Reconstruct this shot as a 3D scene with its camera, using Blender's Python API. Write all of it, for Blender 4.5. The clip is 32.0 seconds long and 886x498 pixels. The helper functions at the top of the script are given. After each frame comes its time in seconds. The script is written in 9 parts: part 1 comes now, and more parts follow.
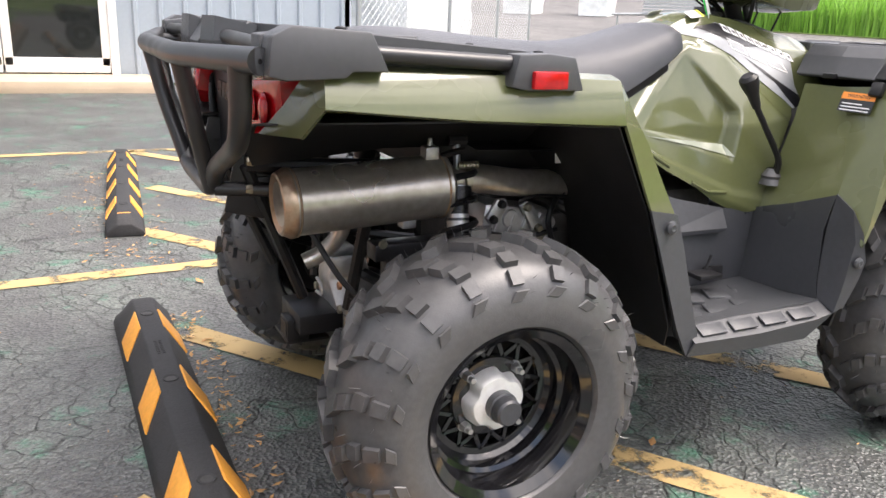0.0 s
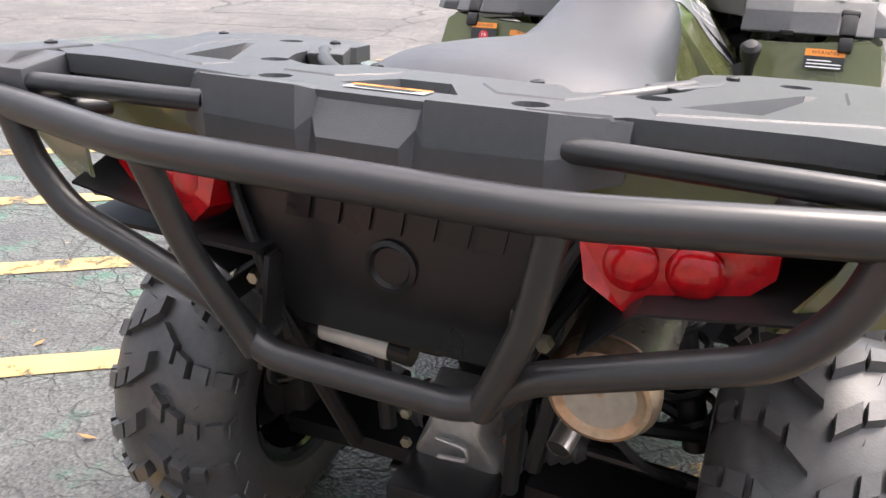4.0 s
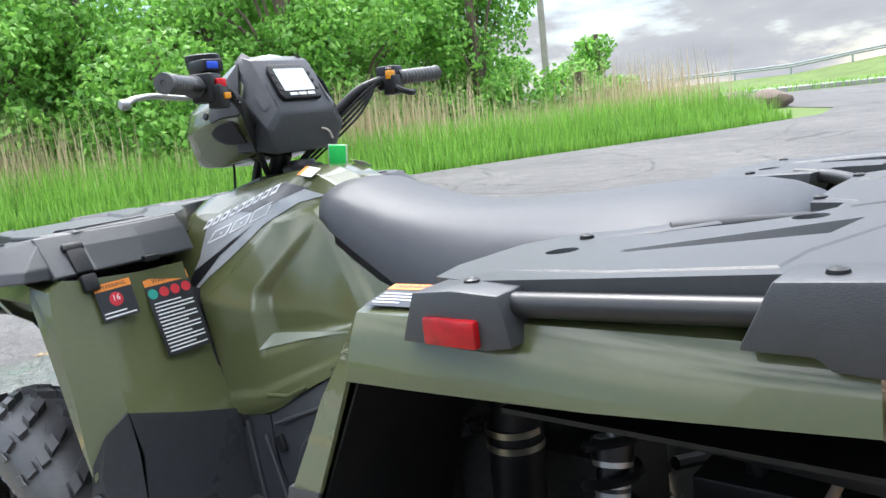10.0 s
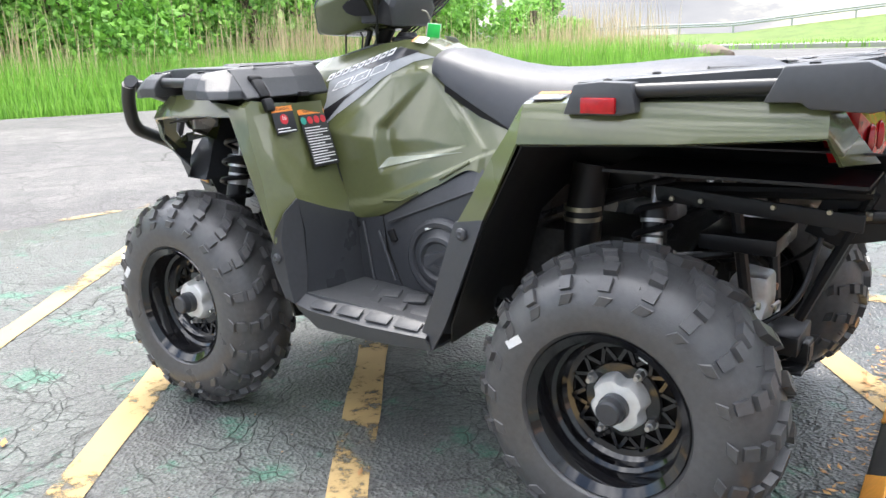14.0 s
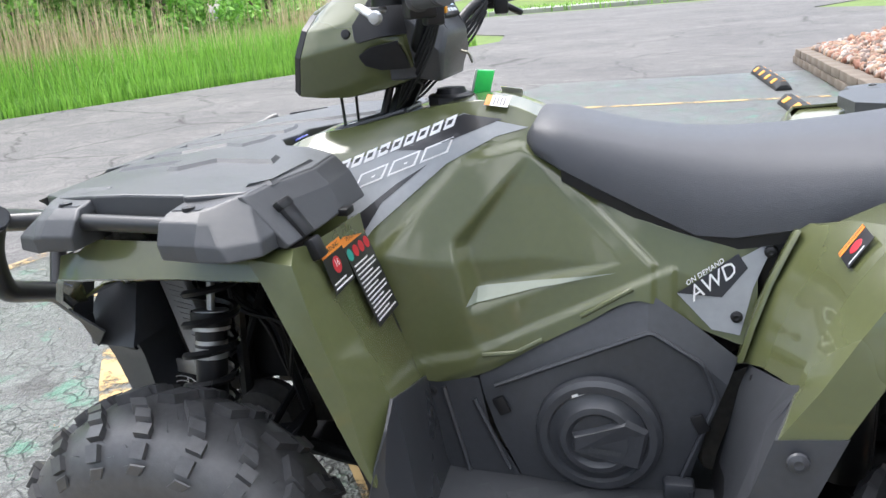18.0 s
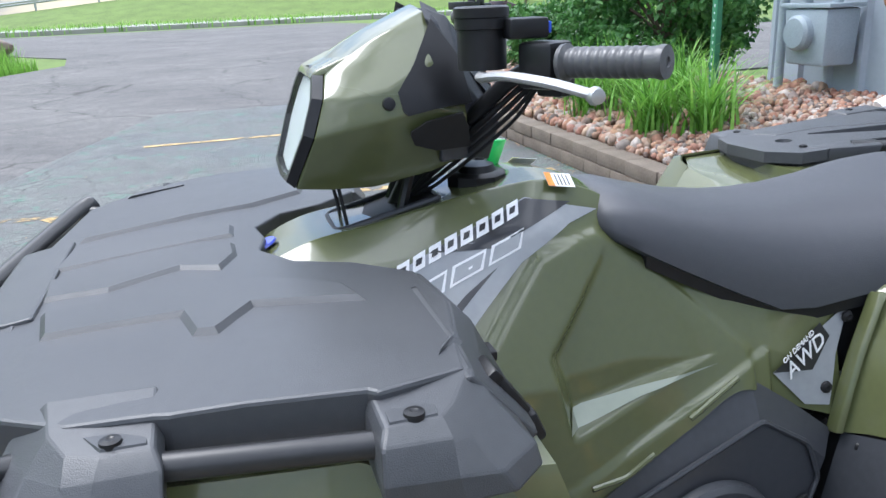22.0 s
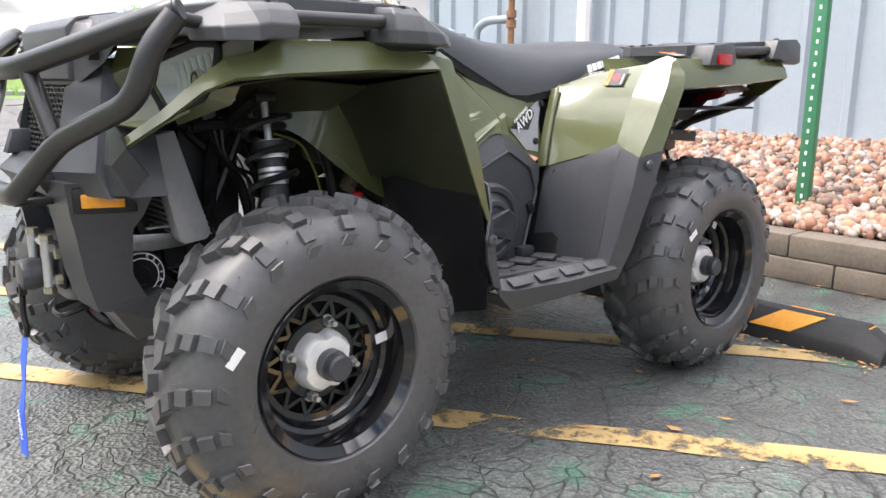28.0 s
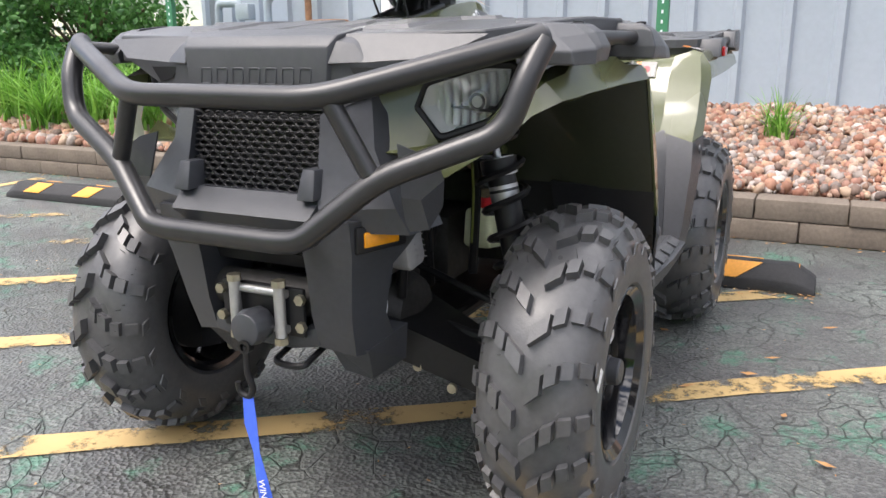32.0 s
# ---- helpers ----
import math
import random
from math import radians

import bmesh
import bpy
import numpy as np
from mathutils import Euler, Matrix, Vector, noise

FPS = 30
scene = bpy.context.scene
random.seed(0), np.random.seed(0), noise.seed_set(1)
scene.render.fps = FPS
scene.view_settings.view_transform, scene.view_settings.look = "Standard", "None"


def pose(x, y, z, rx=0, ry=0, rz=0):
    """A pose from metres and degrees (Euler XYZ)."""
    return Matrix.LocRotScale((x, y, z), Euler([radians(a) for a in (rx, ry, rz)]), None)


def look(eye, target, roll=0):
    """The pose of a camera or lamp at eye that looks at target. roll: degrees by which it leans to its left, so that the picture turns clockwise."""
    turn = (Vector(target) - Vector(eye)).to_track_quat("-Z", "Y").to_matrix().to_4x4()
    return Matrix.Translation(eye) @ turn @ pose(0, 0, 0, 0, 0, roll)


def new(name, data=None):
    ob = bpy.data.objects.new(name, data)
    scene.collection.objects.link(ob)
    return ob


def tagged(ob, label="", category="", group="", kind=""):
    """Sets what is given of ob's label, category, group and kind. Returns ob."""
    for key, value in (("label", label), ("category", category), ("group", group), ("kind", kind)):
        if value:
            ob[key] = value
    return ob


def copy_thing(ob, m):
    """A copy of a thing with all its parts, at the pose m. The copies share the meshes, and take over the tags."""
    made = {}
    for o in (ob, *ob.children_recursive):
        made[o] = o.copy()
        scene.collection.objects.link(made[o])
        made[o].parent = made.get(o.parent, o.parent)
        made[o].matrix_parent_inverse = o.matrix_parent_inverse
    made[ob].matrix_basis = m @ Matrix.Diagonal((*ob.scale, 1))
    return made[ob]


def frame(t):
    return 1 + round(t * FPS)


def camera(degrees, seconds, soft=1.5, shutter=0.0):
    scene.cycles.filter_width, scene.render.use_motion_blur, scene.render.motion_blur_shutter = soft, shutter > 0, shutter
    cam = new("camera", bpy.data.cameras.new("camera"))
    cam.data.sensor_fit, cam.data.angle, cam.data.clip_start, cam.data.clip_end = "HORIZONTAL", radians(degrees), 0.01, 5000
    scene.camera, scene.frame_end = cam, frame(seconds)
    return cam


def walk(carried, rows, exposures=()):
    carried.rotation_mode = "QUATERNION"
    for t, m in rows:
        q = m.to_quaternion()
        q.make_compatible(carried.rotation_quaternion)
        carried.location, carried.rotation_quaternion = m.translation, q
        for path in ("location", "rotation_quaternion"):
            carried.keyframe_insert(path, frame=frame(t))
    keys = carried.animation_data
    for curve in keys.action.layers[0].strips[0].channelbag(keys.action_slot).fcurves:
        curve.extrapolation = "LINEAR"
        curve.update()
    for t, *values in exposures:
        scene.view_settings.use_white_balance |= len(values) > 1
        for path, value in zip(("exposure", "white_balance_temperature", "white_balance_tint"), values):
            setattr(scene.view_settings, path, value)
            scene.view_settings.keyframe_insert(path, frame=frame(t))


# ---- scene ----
from mathutils.geometry import tessellate_polygon
cam = camera(59.17, 32.0)
PATH = [
    (0.0, -0.6696, -1.6192, 0.9654, 73.579, -2.263, -25.981),
    (0.5, -0.7930, -1.5036, 0.9759, 74.030, 0.225, -32.697),
    (1.0, -0.8937, -1.3832, 0.9787, 73.686, 1.094, -36.928),
    (1.5, -0.9551, -1.1744, 0.9764, 74.086, 0.860, -39.606),
    (2.0, -1.0400, -0.9830, 0.9719, 73.647, 0.473, -45.421),
    (2.5, -1.0850, -0.8261, 0.9596, 73.017, -0.445, -50.225),
    (4.5, -0.9982, -0.2727, 1.1863, 64.340, 0.021, -71.668),
    (5.0, -0.9246, -0.1919, 1.2498, 62.702, 1.628, -78.909),
    (5.5, -0.8918, -0.0863, 1.3013, 63.208, 3.483, -86.495),
    (6.0, -0.8567, 0.0299, 1.3354, 64.480, 4.472, -92.408),
    (6.5, -0.7836, 0.1933, 1.3533, 65.946, 5.142, -97.953),
    (7.0, -0.7437, 0.3842, 1.3577, 67.092, 5.793, -106.000),
    (7.5, -0.6887, 0.5568, 1.3605, 68.410, 6.117, -113.908),
    (8.0, -0.5848, 0.6942, 1.3571, 71.170, 5.996, -120.887),
    (8.5, -0.5496, 0.8017, 1.3309, 74.592, 6.882, -126.994),
    (9.0, -0.5561, 0.9395, 1.2997, 77.511, 8.295, -132.729),
    (9.5, -0.5006, 1.0378, 1.1733, 80.039, 7.370, -136.357),
    (10.0, -0.4331, 1.1220, 1.0868, 80.138, 6.304, -141.044),
    (10.5, -0.4201, 1.1758, 1.0286, 79.829, 5.601, -146.023),
    (11.0, -0.4788, 1.2833, 1.0119, 79.207, 4.648, -149.823),
    (11.5, -0.5325, 1.4002, 1.0041, 78.097, 2.958, -150.236),
    (12.0, -0.5444, 1.4799, 0.9773, 76.725, 1.816, -149.123),
    (12.5, -0.5570, 1.6237, 0.9754, 75.717, 2.929, -149.400),
    (13.0, -0.5762, 1.7508, 0.9785, 75.102, 2.958, -148.569),
    (13.5, -0.5705, 1.8468, 0.9926, 75.300, 1.799, -144.852),
    (15.5, -0.1700, 1.7828, 0.9920, 74.662, 1.832, -149.588),
    (16.0, 0.0169, 1.7488, 0.9856, 75.070, 3.129, -153.404),
    (16.5, 0.1890, 1.7034, 1.0548, 75.238, 3.872, -158.696),
    (17.0, 0.2858, 1.6340, 1.0997, 74.664, 3.327, -161.257),
    (17.5, 0.3887, 1.5143, 1.1266, 73.609, 3.035, -163.096),
    (18.0, 0.4956, 1.4482, 1.1755, 72.472, 4.664, -165.111),
    (18.5, 0.6063, 1.3875, 1.2223, 71.469, 5.210, -167.807),
    (19.0, 0.6987, 1.2999, 1.2426, 71.032, 3.646, -169.169),
    (19.5, 0.7737, 1.2232, 1.2665, 71.154, 1.900, -170.132),
    (20.0, 0.8863, 1.1974, 1.2657, 71.696, 1.589, -174.571),
    (20.5, 0.9837, 1.1893, 1.2778, 71.465, 2.082, 179.788),
    (21.0, 1.0705, 1.1510, 1.2813, 71.112, 2.660, 175.627),
    (21.5, 1.1500, 1.0884, 1.2782, 71.400, 2.532, 169.562),
    (22.0, 1.2387, 1.1078, 1.2645, 72.071, 2.405, 163.928),
    (22.5, 1.3344, 1.1629, 1.2534, 73.178, 4.822, 158.787),
    (23.0, 1.3973, 1.2012, 1.2168, 74.147, 5.640, 155.615),
    (23.5, 1.4365, 1.2253, 1.1248, 77.477, 4.791, 155.401),
    (24.0, 1.4652, 1.2726, 1.0110, 79.516, 3.640, 154.792),
    (24.5, 1.5082, 1.2980, 0.9115, 78.937, 3.083, 152.708),
    (25.0, 1.5887, 1.3271, 0.8542, 78.007, 2.322, 150.646),
    (25.5, 1.6681, 1.3534, 0.8404, 77.096, 1.713, 148.665),
    (26.0, 1.7420, 1.3827, 0.8392, 76.684, 0.770, 146.717),
    (26.5, 1.7613, 1.4496, 0.8495, 76.743, -0.217, 143.882),
    (28.5, 2.1374, 1.7164, 0.7893, 78.199, 0.094, 137.864),
    (29.0, 2.2546, 1.6713, 0.8606, 77.316, 1.177, 136.253),
    (29.5, 2.3220, 1.5572, 0.8663, 76.875, 2.549, 134.010),
    (30.0, 2.3864, 1.4167, 0.8820, 77.762, 2.147, 130.664),
    (30.5, 2.4842, 1.2831, 0.8821, 78.009, 1.146, 125.469),
    (31.0, 2.5700, 1.1591, 0.8796, 77.208, 1.204, 120.832),
    (31.5, 2.6042, 1.0150, 0.8829, 76.569, 1.085, 118.848),
    (32.0, 2.6399, 0.8829, 0.8936, 75.572, 0.389, 116.206),
]
EXPO = [(0.0, 2.2, 7050, 17), (2.0, 2.4, 7100, 18), (4.5, 2.3, 7000, 18), (5.2, 2.1, 6850, 16), (6.2, 1.6, 6350, 11), (8.0, 1.55, 6250, 9), (10.0, 2.05, 6250, 10), (11.0, 2.2, 6250, 10), (13.5, 2.45, 6500, 12), (16.0, 2.35, 6550, 12), (18.0, 2.05, 6400, 12), (20.0, 1.75, 6100, 12), (22.0, 1.75, 5900, 11), (23.0, 1.75, 5850, 10), (24.0, 1.85, 5800, 10), (25.0, 2.5, 6600, 14), (26.5, 2.75, 6850, 15), (29.0, 2.0, 6750, 15), (32.0, 1.95, 6750, 15)]
walk(cam, [(r[0], pose(*r[1:])) for r in PATH], EXPO)

# ---------------------------------------------------------------- light
world = bpy.data.worlds.new("sky")
scene.world = world
world.use_nodes = True
wn, wl = world.node_tree.nodes, world.node_tree.links
wn.clear()
sky = wn.new("ShaderNodeTexSky")
sky.sky_type = "NISHITA"
sky.sun_disc = False
sky.sun_elevation = radians(58)
sky.sun_rotation = radians(150)
sky.dust_density = 0.6
wco = wn.new("ShaderNodeTexCoord")
wmap = wn.new("ShaderNodeMapping")
wmap.inputs["Scale"].default_value = (1.0, 1.0, 3.2)
cloud = wn.new("ShaderNodeTexNoise")
cloud.inputs["Scale"].default_value = 2.6
cloud.inputs["Detail"].default_value = 8
cloud.inputs["Roughness"].default_value = 0.58
cramp = wn.new("ShaderNodeValToRGB")
cramp.color_ramp.elements[0].position = 0.43
cramp.color_ramp.elements[1].position = 0.57
shade = wn.new("ShaderNodeValToRGB")
shade.color_ramp.elements[0].position = 0.40
shade.color_ramp.elements[0].color = (1.0, 1.0, 1.0, 1)
shade.color_ramp.elements[1].position = 0.75
shade.color_ramp.elements[1].color = (0.55, 0.58, 0.64, 1)
wmix = wn.new("ShaderNodeMix")
wmix.data_type = "RGBA"
wsc = wn.new("ShaderNodeVectorMath")
wsc.operation = "SCALE"
wsc.inputs["Scale"].default_value = 0.055
cgain = wn.new("ShaderNodeVectorMath")
cgain.operation = "SCALE"
cgain.inputs["Scale"].default_value = 1.0
wsep = wn.new("ShaderNodeSeparateXYZ")
wup = wn.new("ShaderNodeMapRange")
wup.inputs["From Min"].default_value, wup.inputs["From Max"].default_value = 0.17, 0.60
wup.inputs["To Min"].default_value, wup.inputs["To Max"].default_value = 0.20, 1.36
wbg = wn.new("ShaderNodeBackground")
wout = wn.new("ShaderNodeOutputWorld")
wl.new(wco.outputs["Generated"], wmap.inputs["Vector"])
wl.new(wmap.outputs["Vector"], cloud.inputs["Vector"])
wl.new(cloud.outputs["Fac"], cramp.inputs["Fac"])
wl.new(cloud.outputs["Fac"], shade.inputs["Fac"])
wl.new(sky.outputs["Color"], wsc.inputs[0])
wl.new(shade.outputs["Color"], cgain.inputs[0])
wl.new(wco.outputs["Generated"], wsep.inputs[0])
wl.new(wsep.outputs["Z"], wup.inputs["Value"])
wl.new(wup.outputs["Result"], cgain.inputs["Scale"])
wl.new(cramp.outputs["Color"], wmix.inputs["Factor"])
wl.new(wsc.outputs["Vector"], wmix.inputs["A"])
wl.new(cgain.outputs["Vector"], wmix.inputs["B"])
wl.new(wmix.outputs["Result"], wbg.inputs["Color"])
wbg.inputs["Strength"].default_value = 1.0
wl.new(wbg.outputs["Background"], wout.inputs["Surface"])

sun = new("sun", bpy.data.lights.new("sun", "SUN"))
sun.data.energy = 1.0
sun.data.angle = radians(30)
sun.data.color = (1.0, 0.96, 0.90)
sun.matrix_world = look((6.0, -4.0, 12.0), (0.5, 0, 0))


# ---------------------------------------------------------------- materials
def mat(name, col, rough=0.5, metal=0.0, coat=0.0, var=0.12, scale=6.0, fine=80.0, bump=0.0, bscale=200.0, tint=None, emit=0.0, trans=0.0, spec=0.5, rvar=0.0):
    """A principled surface whose colour varies at two scales, with fine relief."""
    m = bpy.data.materials.new(name)
    m.use_nodes = True
    nd, ln = m.node_tree.nodes, m.node_tree.links
    b = nd["Principled BSDF"]
    b.inputs["Roughness"].default_value = rough
    b.inputs["Metallic"].default_value = metal
    b.inputs["Coat Weight"].default_value = coat
    b.inputs["Coat Roughness"].default_value = 0.035
    b.inputs["Specular IOR Level"].default_value = spec
    b.inputs["Transmission Weight"].default_value = trans
    co = nd.new("ShaderNodeTexCoord")
    n1, n2 = nd.new("ShaderNodeTexNoise"), nd.new("ShaderNodeTexNoise")
    n1.inputs["Scale"].default_value, n2.inputs["Scale"].default_value = scale, fine
    n1.inputs["Detail"].default_value = 4
    add = nd.new("ShaderNodeMath")
    add.operation = "ADD"
    ramp = nd.new("ShaderNodeMapRange")
    ramp.inputs["From Min"].default_value, ramp.inputs["From Max"].default_value = 0.6, 1.4
    ramp.inputs["To Min"].default_value, ramp.inputs["To Max"].default_value = 0, 1
    mix = nd.new("ShaderNodeMix")
    mix.data_type = "RGBA"
    if metal < 0.5:
        col = [min(0.85, c * 1.4) for c in col]
    lo = tint or [c * (1 - var) for c in col]
    hi = [min(1.0, c * (1 + var)) for c in col]
    mix.inputs["A"].default_value, mix.inputs["B"].default_value = (*lo, 1), (*hi, 1)
    ln.new(co.outputs["Object"], n1.inputs["Vector"])
    ln.new(co.outputs["Object"], n2.inputs["Vector"])
    ln.new(n1.outputs["Fac"], add.inputs[0])
    ln.new(n2.outputs["Fac"], add.inputs[1])
    ln.new(add.outputs[0], ramp.inputs["Value"])
    ln.new(ramp.outputs["Result"], mix.inputs["Factor"])
    ln.new(mix.outputs["Result"], b.inputs["Base Color"])
    if rvar:
        rr = nd.new("ShaderNodeMapRange")
        rr.inputs["To Min"].default_value, rr.inputs["To Max"].default_value = max(0.02, rough - rvar), min(1.0, rough + rvar)
        rr.inputs["From Min"].default_value, rr.inputs["From Max"].default_value = 0.3, 0.7
        ln.new(n1.outputs["Fac"], rr.inputs["Value"])
        ln.new(rr.outputs["Result"], b.inputs["Roughness"])
    if bump:
        n3 = nd.new("ShaderNodeTexNoise")
        n3.inputs["Scale"].default_value = bscale
        bp = nd.new("ShaderNodeBump")
        bp.inputs["Strength"].default_value = bump
        bp.inputs["Distance"].default_value = 0.002
        ln.new(co.outputs["Object"], n3.inputs["Vector"])
        ln.new(n3.outputs["Fac"], bp.inputs["Height"])
        ln.new(bp.outputs["Normal"], b.inputs["Normal"])
    if emit:
        b.inputs["Emission Color"].default_value = (*col, 1)
        b.inputs["Emission Strength"].default_value = emit
    return m


OLIVE = mat("olive_paint", (0.074, 0.083, 0.035), 0.26, coat=0.75, var=0.05, scale=2.0, rvar=0.03)
PLASTIC = mat("grey_textured_plastic", (0.042, 0.044, 0.048), 0.40, var=0.12, scale=4.0, bump=0.25, bscale=900.0, rvar=0.06, spec=0.62)
DARKP = mat("dark_moulded_plastic", (0.034, 0.036, 0.041), 0.34, var=0.15, scale=5.0, bump=0.2, bscale=900.0, rvar=0.08, spec=0.55)
BLACK = mat("black_powder_coat", (0.010, 0.010, 0.011), 0.36, var=0.2, scale=8.0, rvar=0.1, spec=0.36)
GLOSSB = mat("gloss_black_steel", (0.006, 0.006, 0.007), 0.10, coat=0.6, var=0.15, scale=5.0)
TUBE = mat("satin_black_tube", (0.015, 0.015, 0.016), 0.34, var=0.15, scale=9.0, rvar=0.06, spec=0.65)
VOIDB = mat("black_liner_plastic", (0.011, 0.011, 0.012), 0.42, var=0.2, spec=0.35, rvar=0.08)
RUBBER = mat("tyre_rubber", (0.054, 0.054, 0.056), 0.36, var=0.25, scale=7.0, bump=0.15, bscale=300.0, rvar=0.10, spec=0.68)
SEATM = mat("charcoal_vinyl", (0.046, 0.048, 0.055), 0.42, var=0.06, scale=3.0, bump=0.35, bscale=700.0, rvar=0.04)
HUBM = mat("bright_cast_hub", (0.60, 0.60, 0.59), 0.36, metal=0.35, var=0.10, scale=30.0, bump=0.2, bscale=250.0)
ALU = mat("cast_aluminium", (0.55, 0.55, 0.55), 0.42, metal=0.85, var=0.12, scale=20.0, bump=0.3, bscale=250.0)
STEEL = mat("brushed_stainless", (0.62, 0.58, 0.53), 0.30, metal=0.80, var=0.08, scale=4.0, fine=60.0, rvar=0.05, tint=(0.44, 0.39, 0.33))
BRONZE = mat("heat_tinted_steel", (0.52, 0.40, 0.29), 0.32, metal=0.80, var=0.15, scale=14.0, tint=(0.34, 0.23, 0.15))
ZINC = mat("zinc_bolt", (0.45, 0.42, 0.33), 0.35, metal=0.9, var=0.2)
SILVER = mat("silver_accent", (0.46, 0.47, 0.46), 0.35, metal=0.3, var=0.06)
# paler silver-olive that paints a reflection of the sky
SKYGLINT = mat("painted_sky_glint", (0.19, 0.21, 0.165), 0.26, metal=0.2, coat=0.3, var=0.05)
GREYACC = mat("grey_decal", (0.22, 0.23, 0.24), 0.32, coat=0.4, var=0.08)
BLKDEC = mat("black_decal", (0.012, 0.012, 0.014), 0.28, coat=0.4, var=0.1)
WHITE = mat("white_print", (0.75, 0.75, 0.74), 0.45, var=0.05)
ORANGE = mat("orange_print", (0.72, 0.20, 0.03), 0.45, var=0.06)
REDP = mat("red_print", (0.42, 0.02, 0.03), 0.4, var=0.06)
TEALP = mat("teal_print", (0.02, 0.25, 0.20), 0.4, var=0.06)
LENSR = mat("red_lens", (0.33, 0.004, 0.007), 0.14, coat=0.35, var=0.35, scale=30.0, bump=0.2, bscale=120.0)
AMBER = mat("amber_lens", (0.80, 0.24, 0.01), 0.18, coat=0.5, var=0.15, scale=60.0)
REDCAP = mat("red_cap", (0.55, 0.012, 0.02), 0.4, var=0.1)
BOTTLE = mat("milky_bottle", (0.55, 0.58, 0.38), 0.4, var=0.08)
CHROME = mat("headlight_reflector", (0.80, 0.81, 0.82), 0.28, metal=0.12, var=0.06, scale=60.0, bump=0.3, bscale=60.0)
GREENTAG = mat("bright_green_tag", (0.03, 0.72, 0.12), 0.35, coat=0.3, var=0.08)
BLUE = mat("blue_webbing", (0.03, 0.08, 0.42), 0.7, var=0.15, bump=0.4, bscale=400.0)
SCREEN = mat("display_glass", (0.42, 0.50, 0.50), 0.12, coat=0.5, var=0.03)
BRAID = mat("braided_heat_sleeve", (0.42, 0.36, 0.27), 0.4, metal=0.7, var=0.4, scale=150.0)
REDGREY = mat("cast_iron_dark", (0.035, 0.034, 0.033), 0.55, metal=0.3, var=0.3, scale=20.0)


def glass(name, tint=(0.95, 0.97, 0.97)):
    """A thin clear cover: lets light through and mirrors a little of the sky."""
    m = bpy.data.materials.new(name)
    m.use_nodes = True
    nd, ln = m.node_tree.nodes, m.node_tree.links
    tr, gl, mx = nd.new("ShaderNodeBsdfTransparent"), nd.new("ShaderNodeBsdfGlossy"), nd.new("ShaderNodeMixShader")
    tr.inputs["Color"].default_value = (*tint, 1)
    gl.inputs["Roughness"].default_value = 0.03
    mx.inputs[0].default_value = 0.07
    ln.new(tr.outputs[0], mx.inputs[1])
    ln.new(gl.outputs[0], mx.inputs[2])
    ln.new(mx.outputs[0], nd["Material Output"].inputs["Surface"])
    return m


GLASS = glass("clear_lens")


# ---------------------------------------------------------------- mesh helpers
def finish(bm, name, angle=35):
    bmesh.ops.recalc_face_normals(bm, faces=bm.faces)
    me = bpy.data.meshes.new(name)
    bm.to_mesh(me)
    bm.free()
    me.shade_smooth()
    me.set_sharp_from_angle(angle=radians(angle))
    return me


def part(name, bm, material, parent=None, label="", angle=35, at=None):
    """One mesh object, from a bmesh or a mesh, under a thing or a part (world placed when at is None)."""
    me = bm if isinstance(bm, bpy.types.Mesh) else finish(bm, name, angle)
    if not me.materials:
        me.materials.append(material)
    ob = new(name, me)
    if parent is not None:
        ob.parent = parent
        if at is None:
            p, m = parent, Matrix()
            while p is not None:
                m = p.matrix_parent_inverse @ p.matrix_basis @ m
                p = p.parent
            ob.matrix_parent_inverse = m.inverted()
    if at is not None:
        ob.matrix_basis = at
    if label:
        ob["label"] = label
    return ob


def thing(name, label, category, at=(0, 0, 0), group="", kind=""):
    ob = new(name)
    ob.empty_display_size = 0.1
    ob.location = at
    return tagged(ob, label, category, group, kind)


def flipped(bm):
    """The mirror image of a bmesh across the y = 0 plane."""
    c = bm.copy()
    bmesh.ops.transform(c, matrix=Matrix.Diagonal((1, -1, 1, 1)), verts=c.verts)
    bmesh.ops.reverse_faces(c, faces=c.faces)
    return c


def pair(name, bm, material, parent, label="", angle=35):
    """The left part and its mirror twin on the right."""
    c = flipped(bm)
    return part(name, bm, material, parent, label, angle), part(name, c, material, parent, label, angle)


def soften(bm, w, seg=2, limit=25):
    """Bevels every edge that folds by more than limit degrees."""
    es = [e for e in bm.edges if len(e.link_faces) == 2 and e.calc_face_angle(0) > radians(limit)]
    if w > 0 and es:
        bmesh.ops.bevel(bm, geom=es, offset=w, segments=seg, profile=0.5, affect="EDGES", clamp_overlap=True)
    return bm


def box(c, s, bev=0.004, rot=None, seg=2):
    bm = bmesh.new()
    m = Matrix.Translation(c) @ (Euler([radians(a) for a in rot]).to_matrix().to_4x4() if rot else Matrix()) @ Matrix.Diagonal((*s, 1))
    bmesh.ops.create_cube(bm, size=1, matrix=m)
    return soften(bm, bev, seg)


